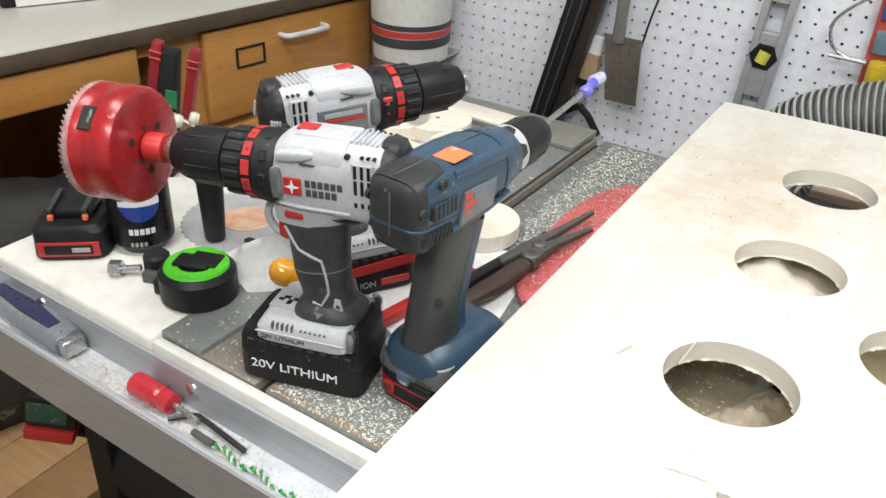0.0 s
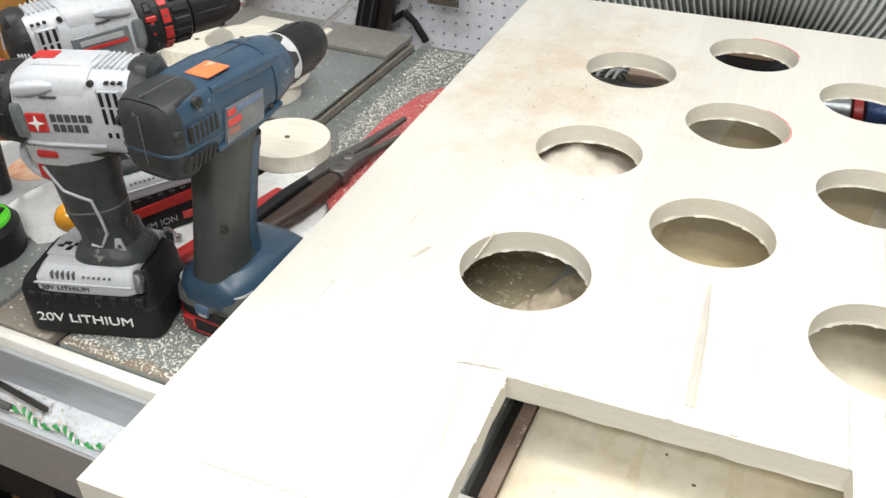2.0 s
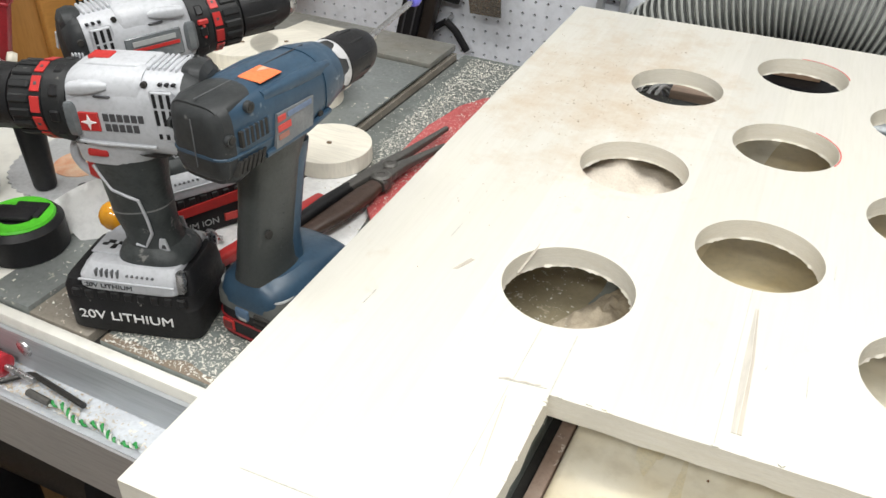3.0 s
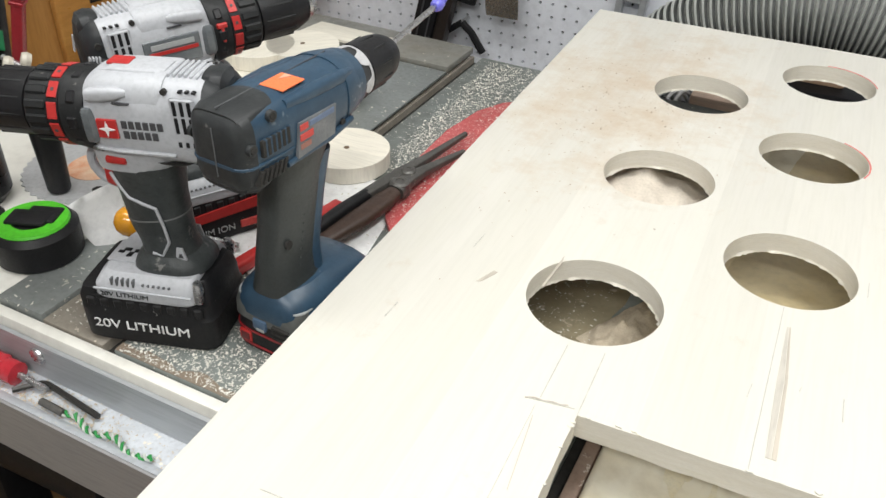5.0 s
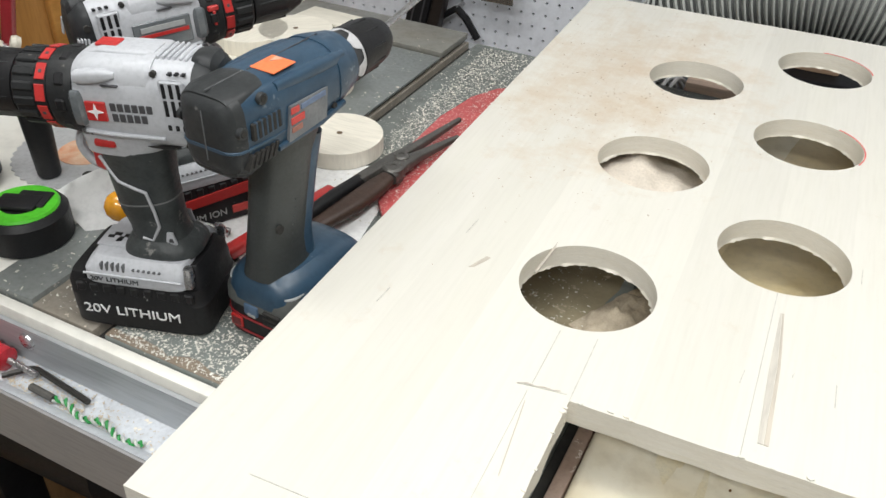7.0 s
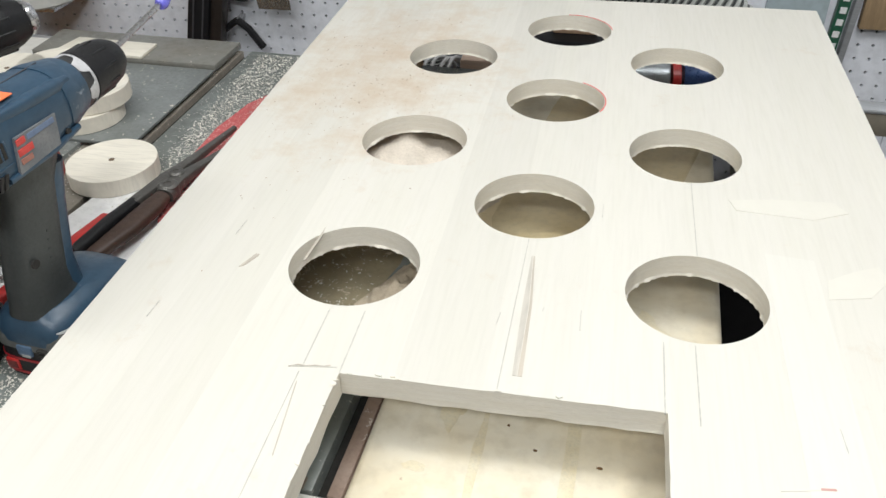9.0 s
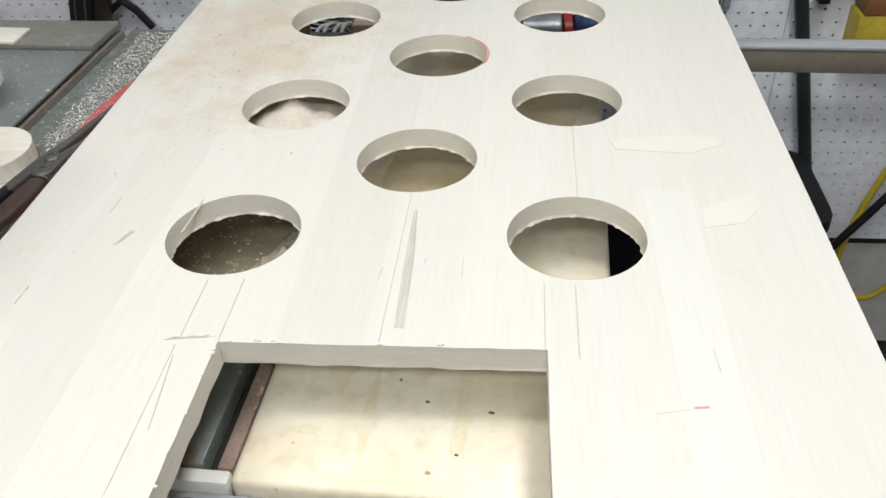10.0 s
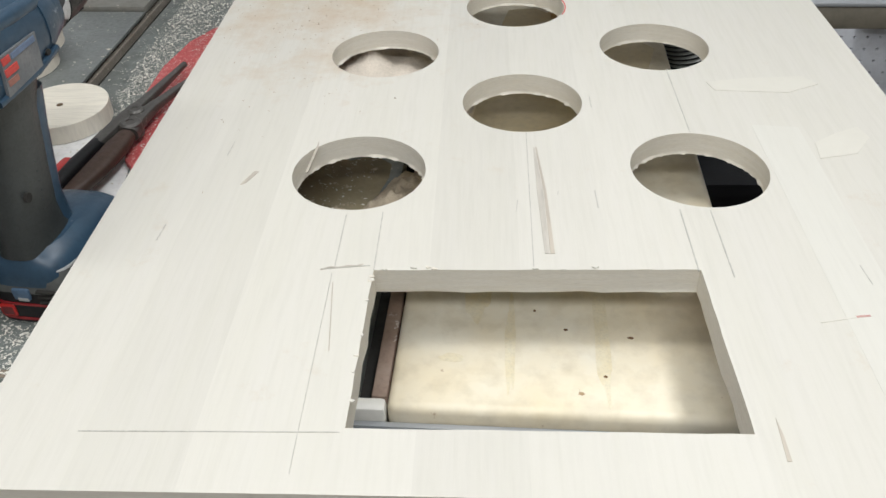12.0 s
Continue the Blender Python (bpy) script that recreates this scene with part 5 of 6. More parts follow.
def blue_drill(m):
    """Blue drill with a dark rear cap, tapered black chuck and an angled base. x forward, axis 0.199 above the table."""
    d = thing("cordless_drill", "worn blue cordless drill with an orange sticker", "drill", m)
    A = pose(0, 0, 0.1930, 0, -0.6, 0)
    part("shell", loft([(0.0020, 0, 0, 0.0248, 0.0282, 4.2), (0.030, 0, 0.0, 0.0268, 0.0288, 4.0), (0.065, 0, 0.0005, 0.0275, 0.0285, 3.4), (0.090, 0, 0.001, 0.0278, 0.0275, 2.8), (0.112, 0, 0.002, 0.0268, 0.0258, 2.3), (0.128, 0, 0.002, 0.0235, 0.0228, 2.1)], "x", 44, A), WORN_BLUE, d, "worn blue shell")
    # the rubber cap: deep on the back, shorter on the sides, long on the top
    part("rear_cap", loft([(-0.0085, 0, -0.001, 0.0150, 0.0190, 3.6), (-0.0070, 0, -0.001, 0.0195, 0.0235, 4.4), (-0.0030, 0, -0.001, 0.0238, 0.0275, 4.6), (0.0035, 0, -0.0005, 0.0258, 0.0294, 4.4)], "x", 44, A), CAP_RUBBER, d, "dark grey rubber rear cap")
    part("cap_top", loft([(-0.0040, 0, 0.0200, 0.0190, 0.0070, 3.5), (0.0040, 0, 0.0210, 0.0222, 0.0082, 3.5), (0.0280, 0, 0.0220, 0.0205, 0.0078, 3.5), (0.0350, 0, 0.0225, 0.0165, 0.0062, 3.0)], "x", 28, A), CAP_RUBBER, d)
    part("cap_belly", loft([(-0.0040, 0, -0.0220, 0.0200, 0.0080, 3.5), (0.0060, 0, -0.0235, 0.0232, 0.0098, 3.5), (0.0180, 0, -0.0235, 0.0215, 0.0088, 3.5)], "x", 28, A), CAP_RUBBER, d)
    part("cap_groove", box(-0.0092, -0.0080, -0.0004, 0.0004, -0.018, 0.018, 0.0002, 1, A), GROOVE_GREY, d)
    part("cap_groove", box(-0.0030, 0.033, -0.0004, 0.0004, 0.0284, 0.0300, 0.0002, 1, A), GROOVE_GREY, d)
    part("cap_seam", loft([(-0.0088, 0, -0.0085, 0.0165, 0.0013, 5), (-0.0068, 0, -0.0085, 0.0212, 0.0014, 6), (-0.0020, 0, -0.0085, 0.0252, 0.0015, 6), (0.0045, 0, -0.0085, 0.0266, 0.0015, 6), (0.0380, 0, -0.0090, 0.0278, 0.0014, 6)], "x", 24, A), WORN_BLUE, d, "blue seam line")
    for sg in (-1, 1):
        for lo, hi, x0, n in ((-0.0030, 0.0085, 0.0085, 6), (-0.0215, -0.0125, 0.0050, 6)):
            for k in range(n):
                x = x0 + 0.0048 * k
                lean = 0.0 if hi > 0 else -0.0045
                part("vent", side_slab([(x - 0.0013 + lean, lo), (x + 0.0013 + lean, lo), (x + 0.0013, hi), (x - 0.0013, hi)], *sorted((sg * 0.0235, sg * 0.0281)), A), DARK_GAP, d)
                if hi > 0:
                    part("vent_rib", box(x + 0.0016, x + 0.0032, *sorted((sg * 0.0240, sg * 0.0284)), lo - 0.0005, hi + 0.0008, 0.0006, 1, A), WORN_BLUE, d)
        for sx, sz in ((-0.0010, 0.0055), (0.0200, 0.0215)):
            part("screw_boss", lathe([(0, 0), (0, 0.0042), (0.0034, 0.0040), (0.0034, 0.0026), (0.001, 0.0024), (0.001, 0)], 14, A @ Matrix.Translation((sx, sg * 0.0238, sz)) @ pose(0, 0, 0, 0, 0, 90 * sg), False), CAP_RUBBER, d)
            part("screw", lathe([(0, 0), (0, 0.0024), (0.0040, 0.0024), (0.0040, 0)], 12, A @ Matrix.Translation((sx, sg * 0.0236, sz)) @ pose(0, 0, 0, 0, 0, 90 * sg), False), DARK_GAP, d)
        # faceted shoulders that run into the nose
        part("shoulder", loft([(0.036, sg * 0.0205, 0.0215, 0.0048, 0.0040, 3), (0.070, sg * 0.0215, 0.0205, 0.0055, 0.0050, 3), (0.098, sg * 0.0205, 0.0185, 0.0055, 0.0052, 3), (0.112, sg * 0.0190, 0.0170, 0.0040, 0.0040, 3)], "x", 16, A), WORN_BLUE, d)
        part("flank_rail", loft([(0.030, sg * 0.0262, -0.0190, 0.0022, 0.0022, 3), (0.075, sg * 0.0272, -0.0185, 0.0024, 0.0022, 3), (0.104, sg * 0.0262, -0.0150, 0.0022, 0.0020, 3)], "x", 12, A), WORN_BLUE, d)
        part("nose_screw", lathe([(0, 0), (0, 0.0024), (0.003, 0.0024), (0.003, 0)], 12, A @ Matrix.Translation((0.1040, sg * 0.0212, 0.0120)) @ pose(0, 0, 0, 0, 0, 90 * sg), False), DARK_GAP, d)
        part("nose_screw", lathe([(0, 0), (0, 0.0024), (0.003, 0.0024), (0.003, 0)], 12, A @ Matrix.Translation((0.0920, sg * 0.0250, -0.0130)) @ pose(0, 0, 0, 0, 0, 90 * sg), False), DARK_GAP, d)
    part("front_band", loft([(0.100, 0, 0.0018, 0.0282, 0.0272, 2.5), (0.104, 0, 0.0018, 0.0284, 0.0275, 2.4), (0.116, 0, 0.002, 0.0262, 0.0254, 2.2), (0.124, 0, 0.002, 0.0240, 0.0234, 2.1)], "x", 40, A), WORN_BLUE, d)
    part("top_seam", box(0.036, 0.110, -0.0005, 0.0005, 0.0276, 0.0292, 0.0002, 1, A), DARK_PRINT, d)
    part("sticker", box(0.040, 0.063, -0.0195, 0.0010, 0.0286, 0.0296, 0.0003, 1, A), ORANGE, d, "orange paper sticker")
    part("sticker_fold", slab([(0.053, -0.005), (0.061, -0.010), (0.062, -0.003)], 0.0296, 0.0301, 0, A), mat("torn_orange", (0.80, 0.42, 0.28), 0.6, scale=60), d)
    part("label_plate", side_slab([(0.0385, -0.0180), (0.0800, -0.0165), (0.0830, 0.0060), (0.0430, 0.0070)], -0.0292, -0.0268, A), mat("faded_label", (0.19, 0.195, 0.20), 0.45, tint=(0.12, 0.13, 0.145), scale=60), d, "grey label with red print")
    part("print_bar", box(0.0425, 0.0510, -0.0298, -0.0290, 0.0010, 0.0055, 0.0002, 1, A), DULL_RED, d)
    part("print_bar", box(0.0530, 0.0800, -0.0298, -0.0290, 0.0010, 0.0050, 0.0002, 1, A), mat("blue_print_pale", (0.16, 0.22, 0.34), 0.5), d)
    part("print_bar", box(0.0420, 0.0560, -0.0298, -0.0290, -0.0065, -0.0015, 0.0002, 1, A), DULL_RED, d)
    part("print_bar", box(0.0420, 0.0530, -0.0298, -0.0290, -0.0125, -0.0085, 0.0002, 1, A), mat("rust_print", (0.38, 0.16, 0.12), 0.5), d)
    N = A @ Matrix.Translation((-0.010, 0, 0.001))
    part("collar", lathe([(0.1262, 0.0210), (0.128, 0.0222), (0.139, 0.0214)], 40, N, True), RUBBER, d, "black clutch collar")
    part("setting_ring", lathe([(0.1392, 0.0205), (0.1400, 0.0217), (0.1515, 0.0208), (0.1522, 0.0198)], 40, N), mat("worn_black_ring", (0.035, 0.035, 0.036), 0.45, 0.0, scale=50, amount=0.25), d, "black setting ring")
    # pale wedge marks round the setting ring
    band = bmesh.new()
    rim = []
    for k in range(72):
        a, u = 2 * math.pi * k / 72, (k % 12) / 12
        x0 = 0.1412 if u < 0.38 else 0.1412 + 0.0075 * min(1.0, (u - 0.38) / 0.12) if u < 0.88 else 0.1487 - 0.0075 * (u - 0.88) / 0.12
        rim.append([band.verts.new((x, r * math.cos(a), r * math.sin(a))) for x, r in ((x0, 0.0214), (x0, 0.0220), (0.1516, 0.0212), (0.1516, 0.0200))])
    for p, q in zip(rim, rim[1:] + rim[:1]):
        for j in range(4):
            band.faces.new((p[j], q[j], q[(j + 1) % 4], p[(j + 1) % 4]))
    bmesh.ops.recalc_face_normals(band, faces=band.faces)
    bmesh.ops.transform(band, matrix=N, verts=band.verts)
    part("pale_marks", band, mat("worn_silver", (0.56, 0.56, 0.57), 0.45, 0.0, scale=50, amount=0.2), d, "pale wedge marks on the ring")
    chuck = part("chuck", lathe([(0.1524, 0.0200), (0.1535, 0.0213), (0.180, 0.0198), (0.190, 0.0180), (0.198, 0.0140), (0.200, 0.008)], 44, N), BLACK, d, "black tapered chuck")
    for k in range(10):
        part("chuck_rib", box(0.157, 0.180, -0.0010, 0.0010, 0.0188, 0.0208, 0.0005, 1, N @ Matrix.Rotation(2 * math.pi * k / 10, 4, "X")), RUBBER, chuck)
    # grip
    hnd = [(0.176, 0, 0.066, 0.0200, 0.032, 3), (0.160, 0, 0.064, 0.0190, 0.0290, 2.8), (0.148, 0, 0.0615, 0.0178, 0.0265, 2.6), (0.110, 0, 0.054, 0.0172, 0.0258, 2.5), (0.080, 0, 0.047, 0.0175, 0.0252, 2.5), (0.066, 0, 0.046, 0.0185, 0.0260, 2.6), (0.057, 0, 0.047, 0.0205, 0.0285, 2.8)]
    grip = part("grip", loft(list(reversed(hnd)), "z", 36), mat("dark_slate_rubber", (0.046, 0.051, 0.050), 0.42, scale=50, amount=0.25, bump=0.25, spots=(0.13, 0.13, 0.12), spot_scale=22, spot_at=0.68), d, "dark rubber grip")
    part("grip_strip", loft([(0.058, 0, 0.0655, 0.0172, 0.0118, 3), (0.085, 0, 0.0655, 0.0160, 0.0110, 3), (0.130, 0, 0.0755, 0.0160, 0.0118, 3), (0.158, 0, 0.0835, 0.0165, 0.0125, 3)], "z", 20), WORN_BLUE, d, "blue front of the grip")
    for k in range(9):
        part("grip_dot", lathe([(0, 0), (0, 0.0011), (0.001, 0.0007), (0.001, 0)], 8, pose(0.0405 + 0.0016 * k, -0.0168, 0.064 + 0.0068 * k, 0, 0, -90), False), GREY_RUBBER, grip)
    part("screw", lathe([(0, 0), (0, 0.0036), (0.002, 0.0036), (0.002, 0)], 12, pose(0.0345, -0.0152, 0.1010, 0, 0, -90), False), DARK_GAP, grip)
    part("trigger", loft([(0.082, 0, 0.1500, 0.008, 0.0150, 3), (0.094, 0, 0.1500, 0.008, 0.0145, 3), (0.099, 0, 0.1490, 0.007, 0.012, 3)], "x", 18), mat("dull_red_trigger", (0.42, 0.07, 0.05), 0.5), d, "dull red trigger")
    # base and battery
    part("base", loft([(0.036, 0, 0.0685, 0.0355, 0.0540, 4.0), (0.044, 0, 0.0680, 0.0362, 0.0530, 4.0), (0.0515, 0, 0.0655, 0.0340, 0.0490, 3.6), (0.0570, 0, 0.0610, 0.0290, 0.0410, 3.0), (0.0610, 0, 0.0560, 0.0230, 0.0330, 2.6)], "z", 40), WORN_BLUE, d, "blue base")
    part("rear_plate", loft([(0.0300, 0, 0.0320, 0.0335, 0.0180, 4), (0.0400, 0, 0.0340, 0.0345, 0.0185, 4), (0.0470, 0, 0.0380, 0.0330, 0.0190, 4)], "z", 28), mat("olive_grey_plate", (0.105, 0.11, 0.105), 0.45, scale=30, amount=0.2), d, "worn grey rear plate of the base")
    part("plate_edge", loft([(0.0470, 0, 0.0380, 0.0338, 0.0196, 4), (0.0482, 0, 0.0385, 0.0336, 0.0194, 4)], "z", 28), LABEL_GREY, d)
    bat = part("battery", loft([(0.0, 0, 0.0675, 0.0345, 0.0515, 4.5), (0.003, 0, 0.0675, 0.0366, 0.0545, 4.5), (0.0200, 0, 0.0675, 0.0366, 0.0545, 4.5), (0.0360, 0, 0.0690, 0.0350, 0.0535, 4.5)], "z", 36), BLACK, d, "black battery with red lines")
    for zz in (0.0055, 0.0195):
        part("red_line", loft([(zz, 0, 0.0675, 0.0370, 0.0550, 4.5), (zz + 0.0020, 0, 0.0675, 0.0370, 0.0550, 4.5)], "z", 36), mat("dark_red_band", (0.34, 0.02, 0.025), 0.4), bat)
    part("latch", box(0.0125, 0.0190, -0.004, 0.010, 0.0240, 0.0345, 0.002), mat("blue_latch", (0.10, 0.17, 0.27), 0.4), bat)
    part("latch_wear", box(0.0122, 0.0132, -0.002, 0.006, 0.0240, 0.0270, 0.0004), LABEL_GREY, bat)
    part("gauge", box(0.0120, 0.0150, 0.0120, 0.0240, 0.0085, 0.0190, 0.001), RED, bat, "red gauge window")
    part("gauge_face", box(0.0116, 0.0122, 0.0138, 0.0222, 0.0102, 0.0173, 0.0002), mat("dull_gauge", (0.16, 0.03, 0.03), 0.5), bat)
    for k in range(3):
        part("battery_slot", box(0.0118, 0.0150, -0.026, -0.010, 0.0225 + 0.005 * k, 0.0245 + 0.005 * k, 0.0005), DARK_GAP, bat)
    # long bit with a blue cap
    part("driver_bit", tube([(0.197, 0, 0.003), (0.278, 0.0005, 0.0160)], 0.0025, 12), STEEL, d, "bright steel driver bit").matrix_local = N
    sleeve = tube(smooth_line([(0.273, 0, 0.0152), (0.282, 0, 0.0170), (0.292, 0.001, 0.0205), (0.304, 0.002, 0.0215)], 5), 0.0052, 14, [0.0040, 0.0052, 0.0058, 0.0060, 0.0056, 0.0052, 0.0048, 0.0046, 0.0044, 0.0042, 0.0044, 0.0046, 0.0042, 0.0038, 0.0034, 0.0030])
    part("bit_sleeve", sleeve, mat("blue_sleeve", (0.07, 0.06, 0.55), 0.25, tint=(0.20, 0.20, 0.66), scale=60), d, "translucent blue sleeve").matrix_local = N
    part("bit_tip", lathe([(0.292, 0.002), (0.294, 0.0058), (0.310, 0.0056), (0.314, 0.003)], 12, Matrix.Translation((0, 0.002, 0.0210))), mat("clear_tip", (0.62, 0.63, 0.78), 0.15, tint=(0.35, 0.35, 0.72), scale=90), d, "pale clear tip").matrix_local = N
    return d


blue_drill(pose(-0.0593, 0.1793, T, 0, 0, 84))

# ---- things on the near wing ----
pk = thing("battery_pack", "black slide battery pack with a red front on the wing", "battery", pose(-0.498, 0.210, T + 0.001, 0, 0, 39) @ Matrix.Scale(0.92, 4))
part("case", loft([(0.0, 0, 0, 0.040, 0.0365, 5), (0.003, 0, 0, 0.042, 0.0385, 5), (0.034, 0, 0, 0.041, 0.0375, 5), (0.042, 0, 0, 0.034, 0.033, 4)], "z", 32, pose(0, 0, 0, 0, 0, 90)), BLACK, pk)
part("rail_block", box(-0.026, 0.026, -0.014, 0.036, 0.0425, 0.053, 0.003), BLACK, pk, "grey sliding rails")
for sx in (-0.022, 0.016):
    part("rail", box(sx, sx + 0.006, -0.022, 0.034, 0.0532, 0.058, 0.001), GREY_RUBBER, pk)
    part("contact", box(sx, sx + 0.006, -0.0225, -0.016, 0.0430, 0.050, 0.001), ORANGE, pk)
part("front_panel", box(-0.034, 0.034, -0.0392, -0.0360, 0.006, 0.024, 0.001), RED, pk, "red front panel")
part("front_inset", box(-0.026, 0.027, -0.0398, -0.0393, 0.009, 0.021, 0.0003), BLACK, pk)
part("gauge", box(0.004, 0.024, -0.0404, -0.0399, 0.012, 0.018, 0.0003), LABEL_GREY, pk)

can = thing("soda_can", "black soda can with a round emblem on the wing", "can", pose(-0.445, 0.254, T + 0.001, 0, 0, 52))
part("body", lathe([(0.0, 0.0), (0.0, 0.024), (0.003, 0.026), (0.012, 0.033), (0.105, 0.033), (0.116, 0.028), (0.120, 0.0265), (0.120, 0.025), (0.116, 0.0245), (0.116, 0)], 40, UP, False), mat("black_can", (0.012, 0.012, 0.014), 0.3, 0.4), can)


def on_can(name, u0, u1, z0, z1, material, inset=0.0):
    b = bmesh.new()
    n = 10
    lo, hi = [], []
    for k in range(n + 1):
        a = u0 + (u1 - u0) * k / n
        lo.append(b.verts.new((0.0334 * math.sin(a), -0.0334 * math.cos(a), z0)))
        hi.append(b.verts.new((0.0334 * math.sin(a), -0.0334 * math.cos(a), z1)))
    for k in range(n):
        b.faces.new((lo[k], lo[k + 1], hi[k + 1], hi[k]))
    part(name, b, material, can)


def can_disc(name, z_mid, r, lo, hi, material):
    """The part of a round emblem between two heights, wrapped on the can."""
    b = bmesh.new()
    rows = []
    for j in range(13):
        z = lo + (hi - lo) * j / 12
        half = math.sqrt(max(r * r - (z - z_mid) ** 2, 1e-8)) / 0.0335
        rows.append([b.verts.new((0.0335 * math.sin(-half + 2 * half * k / 10), -0.0335 * math.cos(-half + 2 * half * k / 10), z)) for k in range(11)])
    for p, q in zip(rows, rows[1:]):
        for k in range(10):
            b.faces.new((p[k], p[k + 1], q[k + 1], q[k]))
    part(name, b, material, can)


can_disc("emblem_red", 0.064, 0.022, 0.069, 0.0859, RED)
can_disc("emblem_white", 0.064, 0.022, 0.060, 0.0689, WHITE)
can_disc("emblem_blue", 0.064, 0.022, 0.0421, 0.0599, mat("emblem_blue_paint", (0.02, 0.06, 0.35), 0.3))
for k in range(5):
    on_can("print_bar", -0.42 + 0.17 * k, -0.29 + 0.17 * k, 0.027, 0.034, WHITE)
for k in range(4):
    on_can("print_bar", -0.42 + 0.14 * k, -0.33 + 0.14 * k, 0.013, 0.018, LABEL_GREY)

tape = thing("tape_measure", "black and bright green tape measure lying on the wing", "tape measure", pose(-0.320, 0.215, T + 0.0015, 0, 0, 20) @ Matrix.Diagonal((0.90, 0.90, 0.80, 1)))
part("case", lathe([(0.0, 0.0), (0.0, 0.038), (0.004, 0.042), (0.036, 0.042), (0.043, 0.037), (0.043, 0.0)], 44, UP, False), BLACK, tape)
part("ring", lathe([(0.0432, 0.020), (0.0432, 0.0355), (0.046, 0.034), (0.046, 0.020)], 44, UP, False), mat("bright_green", (0.10, 0.62, 0.03), 0.4), tape, "bright green top ring")
part("clip", box(-0.024, 0.018, -0.013, 0.013, 0.0435, 0.0500, 0.003), BLACK, tape, "black belt clip")
part("clip_tip", box(-0.010, 0.024, -0.006, 0.022, 0.0437, 0.0485, 0.002), BLACK, tape)
part("mouth", box(-0.047, -0.038, -0.016, 0.016, 0.002, 0.022, 0.002), RUBBER, tape)

blade = thing("saw_blade", "thin steel circular saw blade with an orange label", "saw blade", pose(-0.389, 0.356, T + 0.0015))
ring = [(r * math.cos(math.pi * k / 40), r * math.sin(math.pi * k / 40)) for k in range(80) for r in ((0.076 if k % 2 else 0.073),)]
part("disc", slab(ring, 0, 0.0015), mat("blade_steel", (0.60, 0.61, 0.62), 0.42, 0.35, scale=30, amount=0.15), blade)
part("label_disc", lathe([(0.0016, 0.0), (0.0016, 0.030), (0.0022, 0.030), (0.0022, 0)], 32, UP, False), mat("orange_label", (0.62, 0.24, 0.12), 0.5, tint=(0.74, 0.58, 0.42), scale=50), blade, "orange printed label")

CLAMP_RED = mat("dark_red_anodised", (0.33, 0.02, 0.028), 0.4, 0.2, scale=40, amount=0.3)
clamp = thing("bench_clamp", "red screw clamp with black body standing on the wing", "clamp", pose(-0.552, 0.386, T + 0.001, 0, 0, 30))
part("arm", box(-0.036, -0.024, -0.008, 0.008, 0.085, 0.172, 0.002, 2, pose(0, 0, 0, 0, 13, 0)), CLAMP_RED, clamp, "red arm")
part("arm", box(0.008, 0.020, -0.008, 0.008, 0.080, 0.174, 0.002, 2, pose(0, 0, 0, 0, 13, 0)), CLAMP_RED, clamp, "red arm")
for ax in (-0.030, 0.014):
    for k in range(2):
        part("arm_ring", box(ax - 0.0075, ax + 0.0075, -0.0095, 0.0095, 0.150 + 0.008 * k, 0.154 + 0.008 * k, 0.0008, 1, pose(0, 0, 0, 0, 13, 0)), CLAMP_RED, clamp)
part("body", box(-0.022, 0.008, -0.012, 0.012, 0.0, 0.165, 0.003, 2, pose(0.0, 0.006, 0, 0, 8, 0)), BLACK, clamp)
part("label_plate", box(-0.004, 0.010, -0.0135, -0.0122, 0.095, 0.118, 0.0004, 1, pose(0, 0.006, 0, 0, 8, 0)), mat("green_plate", (0.02, 0.20, 0.08), 0.4), clamp)
part("screw_rod", tube([(0.02, -0.012, 0.088), (0.075, -0.03, 0.066)], 0.0035, 10), STEEL, clamp)
for px, py, pz in ((0.012, -0.014, 0.094), (0.026, -0.016, 0.082), (0.046, -0.016, 0.086)):
    part("knob", lathe([(-0.006, 0), (-0.005, 0.007), (0.0, 0.0085), (0.005, 0.007), (0.006, 0)], 16, pose(px, py, pz, 0, 20, 20), False), mat("ivory_knob", (0.66, 0.62, 0.52), 0.4), clamp)
for k in range(3):
    part("slot_hole", lathe([(0.0016, 0), (0.0016, 0.006), (0.0019, 0.006), (0.0019, 0)], 14, pose(0.050 * math.cos(2.1 * k + 3.4), 0.050 * math.sin(2.1 * k + 3.4), 0) @ UP, False), DARK_GAP, blade)
for hx, hy in ((-0.386, 0.302),):
    mesh_ob("tapered_peg", lathe([(0.0, 0.0), (0.0, 0.010), (0.003, 0.0115), (0.06, 0.0140), (0.095, 0.0155), (0.098, 0.012), (0.098, 0)], 20, pose(hx, hy, T + 0.0037) @ UP, False), BLACK, label="black tapered plastic peg standing on the saw blade", category="peg")
kn = thing("thumb_screw", "black knob and steel thumb screws on the wing", "screw", pose(-0.388, 0.222, T + 0.001))
part("knob", lathe([(0, 0), (0, 0.012), (0.004, 0.0135), (0.019, 0.0135), (0.022, 0.011), (0.022, 0)], 20, pose(0, 0, 0.0) @ UP, False), RUBBER, kn)
part("bolt", tube([(-0.026, -0.030, 0.007), (-0.006, -0.016, 0.009)], 0.004, 10), STEEL, kn)
part("nut", lathe([(-0.006, 0), (-0.006, 0.009), (0.006, 0.009), (0.006, 0)], 6, pose(-0.027, -0.030, 0.008, 0, 0, 30), False), STEEL, kn)
